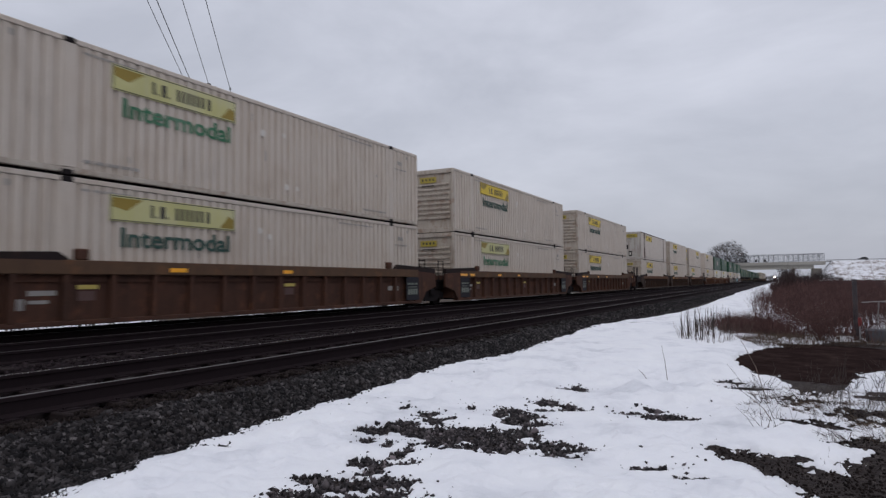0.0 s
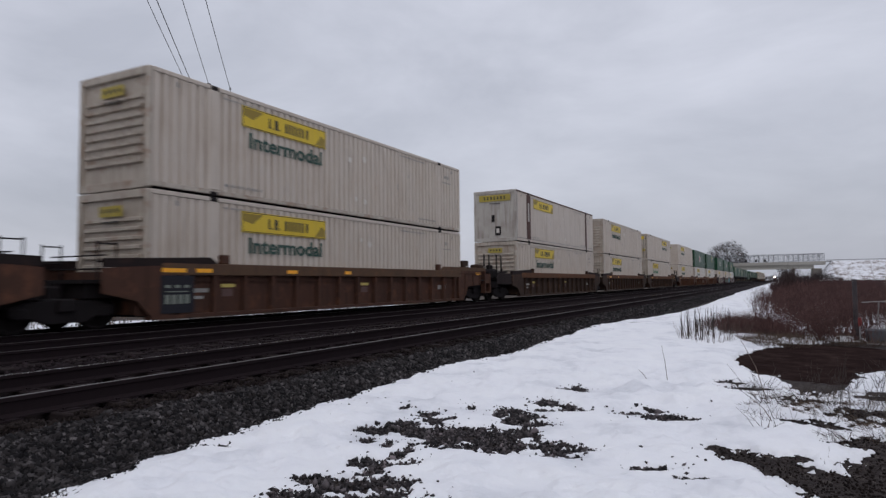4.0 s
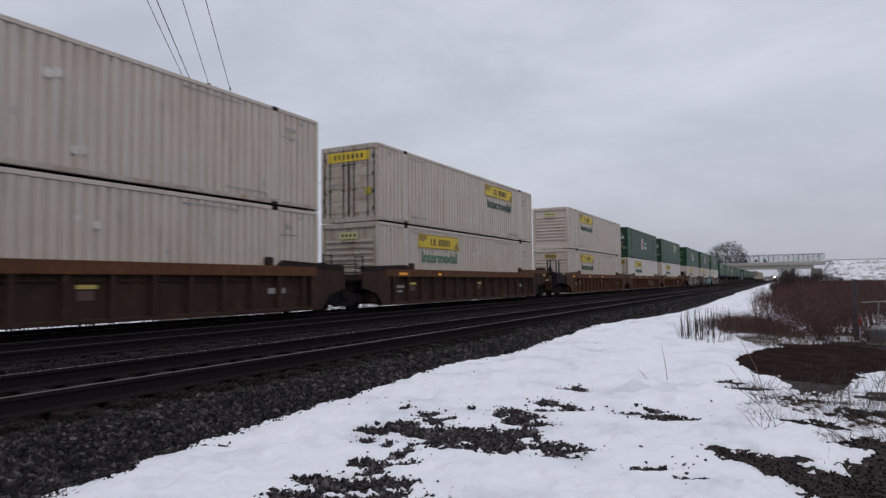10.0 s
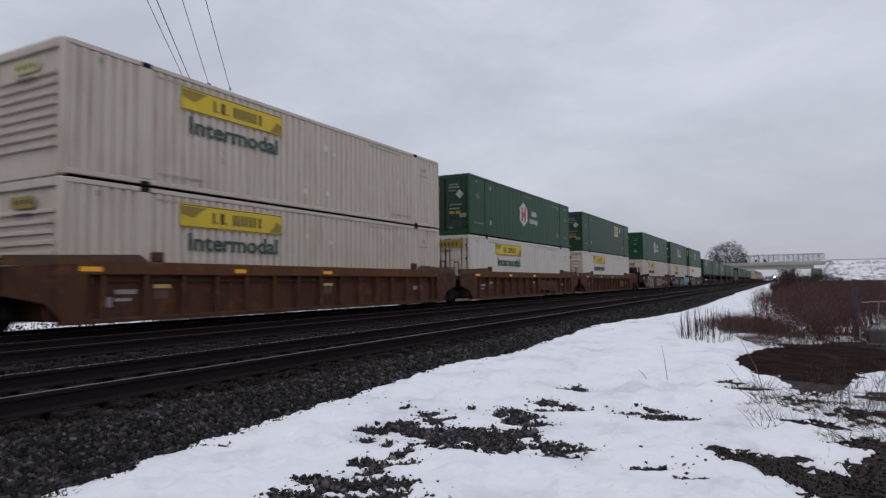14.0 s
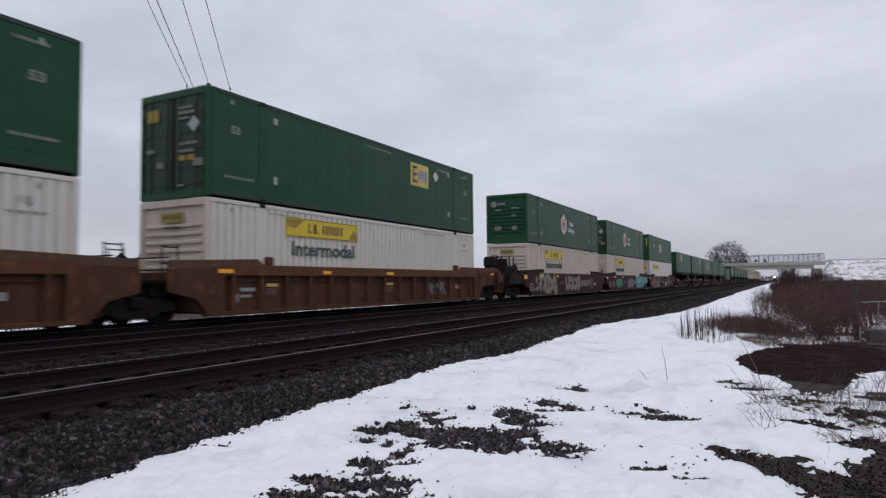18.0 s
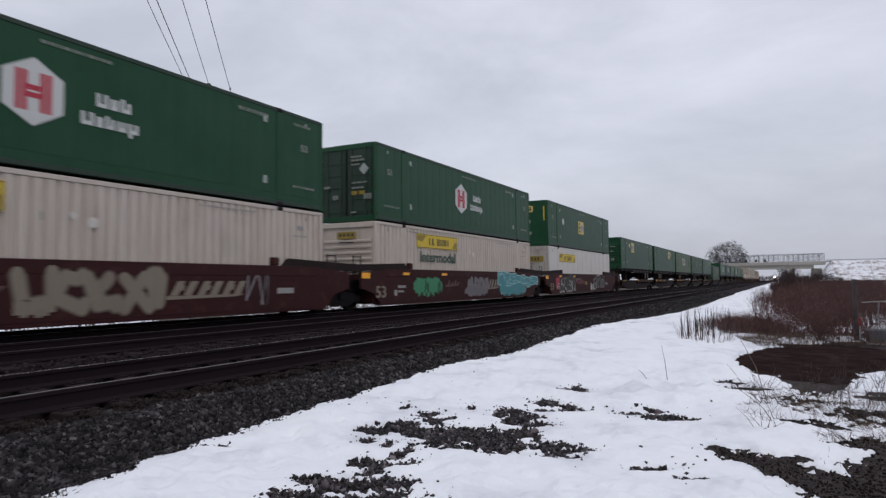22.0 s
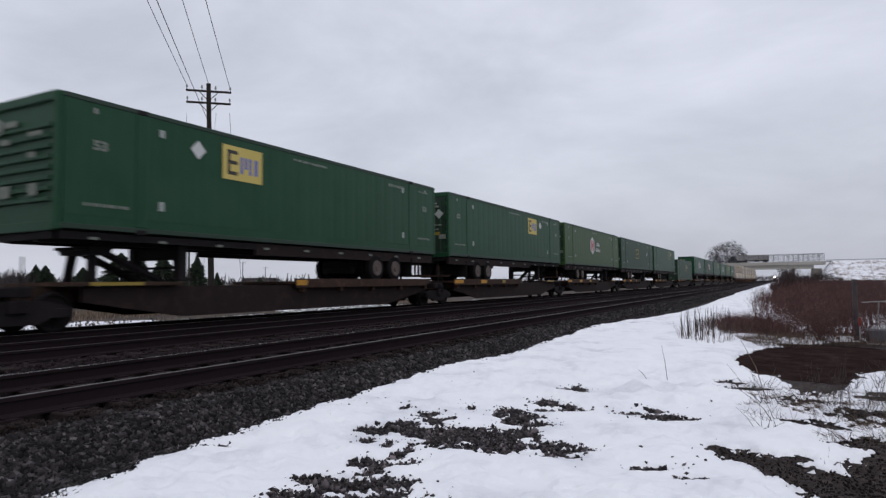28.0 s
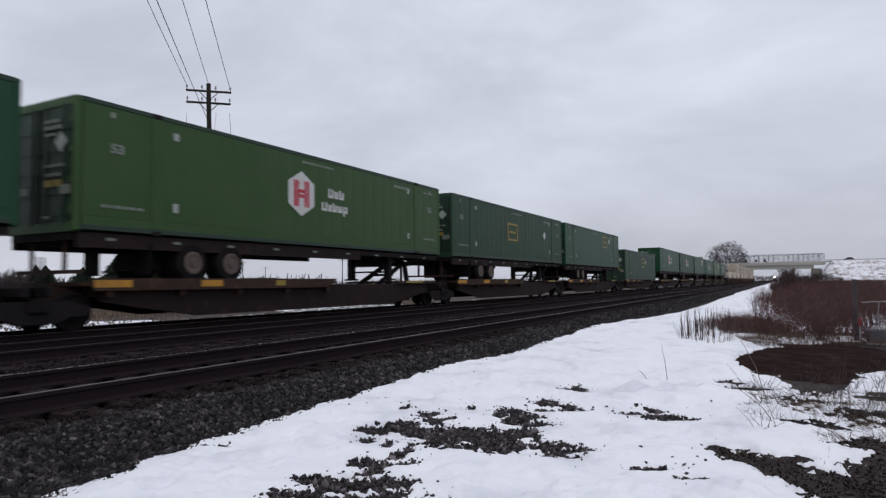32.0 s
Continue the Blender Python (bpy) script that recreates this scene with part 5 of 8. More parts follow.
def well_unit(y_front, paint, label, head_end, tail_end, reflectors=((4.5, 0.5), (8.4, 0.5)), number=False, sprays=(), chord=None, end_kind=0, smooth=False, tank=0.0, rail="sill_dark", tail_wheel=False, panels=False):
    """One unit of a three-unit articulated well car. y = 0 is the front end of its container."""
    u = thing("well_car", pose(TRAIN_TRACK, y_front - (0.10 if CL > 16.2 else 0.0), 0), label, "freight car", "cars of the train")
    MOVING.append(u)
    chord = chord or paint
    for s in (-1, 1):
        def X(a, b):
            return (a, b) if s > 0 else (-b, -a)
        x0, x1 = X(1.305, 1.32)
        part("side_sheet", lambda bm: box(bm, x0, x1, -0.25, CL + 0.25, 0.27, 1.20), paint, u, key=("wsheet", s))
        x0, x1 = X(1.30, 1.47)
        part("top_chord", lambda bm: box(bm, x0, x1, 0.3, CL - 0.3, 1.201, 1.50, 0.015), chord, u, key=("wtop", s))
        x0, x1 = X(1.25, 1.46)
        part("bottom_chord", lambda bm: box(bm, x0, x1, 0.0, CL, 0.17, 0.268, 0.012), paint, u, key=("wbot", s))
        x0, x1 = X(1.321, 1.465)
        if smooth:
            part("outer_sheet", lambda bm: box(bm, x0, x1, 0.5, CL - 0.5, 0.269, 1.2005), paint, u, key=("wouter", s))
        for i in range(0 if smooth else 15):
            y = 0.9 + i * (CL - 1.8) / 14
            part("side_rib", lambda bm: prism(bm, [(y - 0.075, 0.27), (y + 0.075, 0.27), (y + 0.05, 1.20), (y - 0.05, 1.20)], "x", x0, x1), paint, u, key=("wrib", s, i))
        for y in (0.0, CL):
            e = -1 if y == 0 else 1
            x0, x1 = X(1.12, 1.46)
            open_here = (head_end if e < 0 else tail_end)
            if open_here and e > 0 and not smooth:
                outline = [(y - 0.55, 0.17), (y - 0.05, 0.17), (y + 0.42, 0.78), (y + 1.80, 0.86), (y + 1.80, 1.497), (y - 0.55, 1.498)]
            else:
                outline = [(y - e * 0.55, 0.17), (y - e * 0.1, 0.17), (y + e * 0.35, 0.62), (y + e * 1.15, 0.80), (y + e * 1.15, 1.34), (y - e * 0.55, 1.498)]
            if len(outline) == 6 and open_here and e > 0 and not smooth:
                for q in (0.10, 0.95, 1.66):
                    part("side_rib", lambda bm: box(bm, X(1.4655, 1.50)[0], X(1.4655, 1.50)[1], y + q - 0.05, y + q + 0.05, 0.84 if q > 0.3 else 0.42, 1.36), paint, u, key=("trib", s, q))
                part("ledge", lambda bm: box(bm, X(1.4655, 1.49)[0], X(1.4655, 1.49)[1], y - 0.5, y + 1.78, 1.375, 1.40), paint, u, key=("tledge", s))
            part("end_side", lambda bm: prism(bm, outline, "x", X(1.376, 1.465)[0], X(1.376, 1.465)[1]), paint, u, key=("wend", s, y, open_here))
            a, b = (y - e * 2.0, y + e * (1.9 if smooth else 2.3 if e > 0 and tail_end else 1.1))
            if e > 0 and tail_end and not smooth:
                outer = [(a, 1.501), (b, 1.501), (b, 1.66), (a + 0.25, 1.66)]
            else:
                outer = [(a, 1.501), (b, 1.36), (b, 1.60 if smooth else 1.56), (a + e * 0.25, 1.72 if smooth else 1.66)]
            part("end_rail", lambda bm: prism(bm, outer, "x", X(1.31, 1.468)[0], X(1.31, 1.468)[1]), chord if e > 0 and tail_end and not smooth else rail, u, key=("erail", s, y, smooth, tail_end))
            if panels and not open_here:
                q = y - e * 0.75
                pn = part("stencil_panel", lambda bm: box(bm, X(1.466, 1.474)[0], X(1.466, 1.474)[1], q - 0.48, q + 0.48, 0.30, 1.195), "navy", u, "dark panel with white stencilled bars", key=("wpanel", s, y))
                if s > 0:
                    def marks(bm):
                        for k in range(4):
                            box(bm, 1.4742, 1.477, q - 0.36 + 0.19 * k, q - 0.23 + 0.19 * k, 0.52, 0.74)
                        for k in range(3):
                            box(bm, 1.4742, 1.477, q - 0.36 + 0.27 * k, q - 0.20 + 0.27 * k, 0.90, 0.97)
                        box(bm, 1.4742, 1.477, q - 0.34, q + 0.32, 0.80, 0.825)
                    tagged(part("stencil_bar", marks, "label_dim", pn, "worn white bars", key=("wpanelmarks", y)), kind="stuff")
            if not smooth:
                part("ledge", lambda bm: box(bm, X(1.3215, 1.375)[0], X(1.3215, 1.375)[1], 0.98, CL - 0.98, 1.055, 1.085), paint, u, key=("wledge", s)) if e < 0 else None
            part("guide_block", lambda bm: box(bm, X(1.24, 1.44)[0], X(1.24, 1.44)[1], y - e * 2.3 - 0.13, y - e * 2.3 + 0.13, 1.50, 1.74, 0.03), paint, u, key=("guide", s, y))
    part("floor", lambda bm: box(bm, -1.24, 1.24, 0.2, CL - 0.2, 0.22, 0.335), "black", u, key="wfloor")
    for y, e in ((0.0, -1), (CL, 1)):
        open_end = head_end if e < 0 else tail_end
        part("bulkhead", lambda bm: box(bm, -1.36, 1.36, min(y + e * 0.22, y + e * 0.28), max(y + e * 0.22, y + e * 0.28), 0.30, 1.30), paint, u, key=("bulk", y))
        reach = 3.15 if open_end else 1.40
        wide = 1.36 if open_end else 1.15

        def platform(bm):
            box(bm, -wide, wide, min(y + e * 0.29, y + e * reach), max(y + e * 0.29, y + e * reach), 1.02, 1.10)
            box(bm, -0.35, 0.35, min(y + e * 0.29, y + e * (reach + 0.1)), max(y + e * 0.29, y + e * (reach + 0.1)), 0.72, 1.019)
            # Wide black box added to fill the dark space above the truck.
            box(bm, -1.05, 1.05, min(y + e * 0.6, y + e * (reach - 0.1)), max(y + e * 0.6, y + e * (reach - 0.1)), 0.70, 1.0195)
            if open_end:
                box(bm, -1.4, 1.4, min(y + e * (reach - 0.12), y + e * reach), max(y + e * (reach - 0.12), y + e * reach), 0.70, 1.13)
        part("end_platform", platform, "black", u, key=("plat", y, open_end))
        if open_end:
            for sx in (-1, 1):
                if e < 0:
                    part("side_skirt", lambda bm: prism(bm, [(y - reach, 0.88), (y - 1.16, 0.84), (y - 1.16, 1.42), (y - reach + 0.5, 1.46), (y - reach, 1.20)], "x", sx * 1.40 - 0.03, sx * 1.40 + 0.03), "sill_dark", u, "dark side skirt of the end platform", key=("skirt", y, sx))
                else:
                    part("step_frame", lambda bm: (box(bm, sx * 1.30 - 0.12, sx * 1.30 + 0.12, y + 2.42, y + 2.50, 0.45, 1.66), box(bm, sx * 1.30 - 0.12, sx * 1.30 + 0.12, y + 3.02, y + 3.10, 0.45, 1.40), box(bm, sx * 1.30 - 0.10, sx * 1.30 + 0.10, y + 2.501, y + 3.019, 0.92, 1.36), box(bm, sx * 1.30 - 0.12, sx * 1.30 + 0.12, y + 2.501, y + 3.019, 0.45, 0.50)), paint, u, "side step frame at the car's corner", key=("stepf", y, sx))
                    if 0 < tank < 0.6:
                        part("yellow_edge", lambda bm: box(bm, sx * 1.425 - 0.004, sx * 1.425 + 0.004, y + 1.9, y + 2.4, 1.03, 1.10), "amber", u, "yellow platform edge", key=("yedge", y, sx))
        if open_end:
            def coupler(bm):
                box(bm, -0.12, 0.12, min(y + e * 3.2, y + e * 3.62), max(y + e * 3.2, y + e * 3.62), 0.72, 0.92, 0.03)
                box(bm, -0.22, 0.16, min(y + e * 3.55, y + e * 3.82), max(y + e * 3.55, y + e * 3.82), 0.68, 0.98, 0.05)
            part("coupler", coupler, "black", u, "black steel knuckle coupler", key=("coupler", y))

            def hose(bm):
                pts = [(0.45, y + e * 3.1, 0.72), (0.46, y + e * 3.3, 0.50), (0.42, y + e * 3.6, 0.36), (0.3, y + e * 3.8, 0.42)]
                for a, b in zip(pts, pts[1:]):
                    rod(bm, a, b, 0.025)
            part("air_hose", hose, "black", u, key=("hose", y))
            for sx in (-1, 1):
                for ya in (y + e * 2.46, y + e * 3.06):
                    part("grab_post", lambda bm: box(bm, sx * 1.36 - 0.03, sx * 1.36 + 0.03, ya - 0.035, ya + 0.035, 1.40 if e > 0 else 1.10, 2.34, 0.008), "black", u, "upright steel grab post", key=("gpost", ya, sx))
                part("hand_rail", lambda bm: rod(bm, (sx * 1.36, y + e * 1.5, 1.52), (sx * 1.36, y + e * 3.06, 1.52), 0.018), "black", u, "thin hand rail", key=("hrail", y, sx))

            def spoked_wheel(bm, cx, cy, cz, rad):
                for k in range(18):
                    a, b = k * math.pi / 9, (k + 1) * math.pi / 9
                    rod(bm, (cx + rad * math.cos(a), cy, cz + rad * math.sin(a)), (cx + rad * math.cos(b), cy, cz + rad * math.sin(b)), 0.022, sides=5, caps=False)
                for k in range(6):
                    a = k * math.pi / 3
                    rod(bm, (cx, cy, cz), (cx + rad * 0.98 * math.cos(a), cy, cz + rad * 0.98 * math.sin(a)), 0.014, sides=5)
            if e < 0:
                if end_kind:
                    part("brake_wheel", lambda bm: spoked_wheel(bm, 0.78, y - 3.08, 2.05, 0.27), "black", u, "spoked hand brake wheel", key=("brake", y))
                    part("brake_housing", lambda bm: (prism(bm, [(y - 3.02, 1.101), (y - 3.02, 2.22), (y - 2.70, 2.22), (y - 2.62, 1.75), (y - 2.20, 1.55), (y - 2.15, 1.101)], "x", 0.35, 1.10)), "black", u, "tall black brake housing", key="bhouse")
                    part("air_tank", lambda bm: (rod(bm, (-0.7, y - 1.45, 1.56), (1.1, y - 1.45, 1.56), 0.33, sides=16), box(bm, 0.2, 0.6, y - 1.60, y - 1.30, 1.101, 1.24)), "sill_dark", u, "dark air tank", key="htank")
                    part("tank_strap", lambda bm: rod(bm, (0.55, y - 1.45, 1.56), (0.63, y - 1.45, 1.56), 0.345, sides=16), "steel", u, key="htstrap")
                    part("air_pipe", lambda bm: (rod(bm, (1.0, y - 2.1, 1.62), (1.0, y - 1.2, 1.95), 0.04), rod(bm, (1.0, y - 1.2, 1.95), (1.0, y - 0.6, 1.2), 0.035)), "black", u, key="hpipe")
                else:
                    part("brake_valve", lambda bm: (box(bm, 0.55, 1.15, y - 3.10, y - 2.45, 1.101, 1.66, 0.10), box(bm, 0.70, 1.0, y - 2.95, y - 2.65, 1.66, 1.86, 0.05), rod(bm, (0.85, y - 2.8, 1.86), (0.85, y - 2.8, 1.98), 0.04)), "black", u, "lumpy black brake valve", key=("bvalve", y))
                    part("air_tank", lambda bm: (rod(bm, (-0.8, y - 1.75, 1.30), (1.15, y - 1.75, 1.30), 0.20, sides=14)), "black", u, "dark air tank", key=("htank0", y))
                    part("air_pipe", lambda bm: (rod(bm, (1.1, y - 2.5, 1.45), (1.1, y - 1.0, 1.50), 0.035), rod(bm, (1.1, y - 1.75, 1.50), (1.1, y - 1.75, 1.70), 0.05)), "black", u, key=("hpipe0", y))
            else:
                part("air_tank", lambda bm: rod(bm, (-0.9, y + 1.6, 1.29), (0.5, y + 1.6, 1.29), 0.18, sides=14), "black", u, "dark air tank", key=("tank", y))
                if tail_wheel:
                    part("brake_wheel", lambda bm: spoked_wheel(bm, 0.95, y + 3.02, 2.05, 0.33), "black", u, "spoked hand brake wheel", key=("tbrake", y))
                    part("brake_box", lambda bm: box(bm, 0.55, 1.20, y + 2.45, y + 2.98, 1.72, 2.30, 0.10), "black", u, "rounded black brake gear box", key=("tbox", y))
                    part("brake_stand", lambda bm: (box(bm, 0.70, 1.05, y + 2.55, y + 2.90, 1.101, 1.72), [rod(bm, (q, y + 2.9, 1.70), (q, y + 3.6, 1.12), 0.045, sides=5) for q in (0.55, 1.15)]), "siding", u, "pale stand under the brake gear", key=("tstand", y))
                else:
                    part("brake_stand", lambda bm: (box(bm, 0.60, 1.10, y + 2.40, y + 2.95, 1.101, 1.85, 0.06)), "rust_dark", u, "brown hand brake housing", key=("stand", y))
                if tank:
                    part("valve_box", lambda bm: box(bm, 0.35, 1.15, y + 0.55, y + 1.15, 1.101, 1.14 + tank, 0.03), "rust_dark", u, "dark brown equipment box", key=("valve", y, tank))
                    part("valve_box_label", lambda bm: box(bm, 1.1505, 1.156, y + 0.85, y + 1.0, 1.60, 1.74), "ink_grey", u, "pale label", key=("vlabel", y, tank)) if tank > 0.6 else None
        else:
            part("articulation", lambda bm: (box(bm, -0.4, 0.4, min(y + e * 1.40, y + e * 1.72), max(y + e * 1.40, y + e * 1.72), 0.66, 0.98, 0.05), rod(bm, (0, y + e * 1.70, 0.55), (0, y + e * 1.70, 1.06), 0.26, sides=14)), "black", u, key=("artic", y))

            def stands(bm):
                for sx in (-1, 1):
                    for q in (0.55, 1.0):
                        rod(bm, (sx * 1.02, y + e * q, 1.1), (sx * 1.02, y + e * q, 1.95), 0.022, sides=6)
                    rod(bm, (sx * 1.02, y + e * 0.55, 1.9), (sx * 1.02, y + e * 1.0, 1.9), 0.018, sides=6)
                    rod(bm, (sx * 1.02, y + e * 0.55, 1.5), (sx * 1.02, y + e * 1.0, 1.5), 0.018, sides=6)
                for k in range(2):
                    rod(bm, (-1.02, y + e * 0.78, 1.35 + 0.3 * k), (1.02, y + e * 0.78, 1.35 + 0.3 * k), 0.018, sides=6)
            part("cross_over_rail", stands, "black", u, "thin steel crossover railing", key=("cross", y))
    make_truck(u, -1.72 if not head_end else -1.85)
    if tail_end:
        make_truck(u, CL + 1.85)
    if tail_end and not smooth:
        part("reflector", lambda bm: box(bm, 1.466, 1.474, CL + 1.30, CL + 1.79, 1.31, 1.42), "amber", u, "amber reflector strip", key=("treflect", CL))
    if smooth:
        part("reflector", lambda bm: box(bm, 1.466, 1.474, -1.12, -0.62, 1.14, 1.34), "amber", u, "large amber reflector", key="hreflect")
    for y, w in reflectors:
        part("reflector", lambda bm: box(bm, 1.471, 1.478, y, y + w, 1.27, 1.37), "amber", u, "amber reflector strip", key=("refl", y, w))
    xa = 1.466 if smooth else 1.321
    if not smooth:
        for k in (1, 7):
            ya = 0.9 + (k + 0.28) * (CL - 1.8) / 14
            part("yellow_label", lambda bm: box(bm, 1.321, 1.327, ya, ya + 0.46, 0.90, 0.99), "gold", u, "worn yellow label", key=("ylabel", k))
            part("data_plate", lambda bm: box(bm, 1.321, 1.326, ya + 0.02, ya + 0.40, 0.66, 0.86), "maroon_pale", u, "faded data plate", key=("dplate", k))
    for ya, wa, za, ha in ((1.25, 0.55, 0.78, 0.10), (1.25, 0.4, 0.62, 0.07), (CL - 2.3, 0.7, 0.7, 0.16), (0.98, 0.2, 0.5, 0.22)):
        part("stencil_bar", lambda bm: box(bm, xa, xa + 0.005, ya, ya + wa, za, za + ha), "ink_grey", u, "faded white stencilled bar", key=("stencil", ya, za, smooth))
    if number:
        lettering("size_lettering", u, "53", -0.25, 0.46, 0.58, 0.66, "spray_tan", 1.47, "faded white number 53", 0.012)
    for k, (style, y0, y1, z0, z1, mats, seed) in enumerate(sprays):
        graffiti(u, style, y0, y1, z0, z1, mats, seed, 1.468 + 0.0007 * (k % 4))
    return u


# ---- trailers on spine cars ----
def spine_unit(y_front, label, wheels_first, first, last, hitch=True):
    """One unit of an articulated spine car under a trailer whose front end stands at y = 0."""
    u = thing("spine_car", pose(TRAIN_TRACK, y_front, 0), label, "freight car", "cars of the train")
    MOVING.append(u)
    a, b = -0.55, CL + 0.42
    part("centre_sill", lambda bm: prism(bm, [(a, 0.95), (a, 0.62), (a + 2.4, 0.62), (a + 3.2, 0.38), (b - 3.2, 0.38), (b - 2.4, 0.62), (b, 0.62), (b, 0.95)], "x", -0.32, 0.32), "rust_dark", u, "deep rusty centre beam", key="spine")
    for s in (-1, 1):
        part("side_sill", lambda bm: prism(bm, [(a + 1.3, 0.94), (a + 1.3, 0.62), (a + 3.9, 0.20), (b - 3.9, 0.20), (b - 1.3, 0.62), (b - 1.3, 0.94)], "x", s * 1.06 - 0.06, s * 1.06 + 0.06), "sill_dark", u, "deep dark side sill", key=("spine_side", s))
    w0, w1 = (0.40, 8.9) if wheels_first else (CL - 8.9, CL - 0.4)
    part("wheel_platform", lambda bm: (box(bm, -1.30, 1.30, w0, w1, 0.96, 1.05, 0.01), [box(bm, -1.28, 1.28, w0 + 0.4 + i * 1.9, w0 + 0.55 + i * 1.9, 0.72, 0.959) for i in range(5)]), "rust_dark", u, "rusty steel wheel platform", key=("wplat", wheels_first))
    part("platform_edge", lambda bm: prism(bm, [(w0, 1.13), (w1, 1.13), (w1 - 0.5, 0.86), (w0 + 0.05, 0.86)], "x", 1.301, 1.33), "rust_dark", u, key=("wedge", wheels_first))
    for q, ln in ((0.05, 0.5),) if not wheels_first else ((0.05, 0.9), (2.9, 0.7), (5.6, 0.4)):
        part("yellow_marking", lambda bm: box(bm, 1.331, 1.336, w0 + q, w0 + q + ln, 0.93, 1.09), "deck_yellow" if q < 5 else "olive", u, "worn yellow edge marking", key=("ymark", wheels_first, q))
    part("cross_bearer", lambda bm: [box(bm, -1.1, 1.1, q - 0.1, q + 0.1, 0.64, 0.90) for q in (1.6, 4.4, CL / 2, CL - 4.4, CL - 1.6)], "black", u, key="cbear")
    n0, n1 = (CL - 3.2, CL - 0.4) if wheels_first else (0.4, 3.2)
    part("hitch_platform", lambda bm: box(bm, -1.28, 1.28, n0, n1, 0.961, 1.05, 0.01), "rust_dark", u, key=("nplat", wheels_first))
    part("yellow_marking", lambda bm: box(bm, 1.281, 1.287, n0 + 0.4, n0 + 1.7, 0.97, 1.045), "olive", u, "worn yellow edge marking", key=("nmark", wheels_first))
    k = CL - 1.45 if wheels_first else 1.45
    e = 1 if wheels_first else -1
    if hitch:
        def stand(bm):
            for sx in (-0.45, 0.45):
                rod(bm, (sx, k + e * 0.1, 0.95), (sx * 0.8, k, 1.80), 0.11, sides=6)
                rod(bm, (sx, k - e * 2.0, 0.95), (sx * 0.8, k - e * 0.1, 1.80), 0.10, sides=6)
            box(bm, -0.55, 0.55, k - 0.35, k + 0.35, 1.78, 1.849, 0.02)
            rod(bm, (-0.5, k - e * 1.1, 1.3), (0.5, k - e * 1.1, 1.3), 0.05)
        part("trailer_hitch", stand, "black", u, "steel trailer hitch stand", key=("hitch", wheels_first))
    for y in (a, b):
        s = -1 if y < 0 else 1
        part("end_beam", lambda bm: (box(bm, -1.15, 1.15, y - 0.25, y + 0.25, 0.74, 0.96, 0.03), box(bm, -0.13, 0.13, min(y, y + s * 0.35), max(y, y + s * 0.35), 0.68, 0.94, 0.03)), "black", u, key=("sbeam", y))
        for sx in (-1, 1):
            part("step_rail", lambda bm: rod(bm, (sx * 1.2, y, 0.45), (sx * 1.2, y, 1.55 if sx > 0 else 1.2), 0.02, sides=5), "black", u, key=("srail", y, sx))
    make_truck(u, -0.56)
    if last:
        make_truck(u, CL + 0.62)
    return u


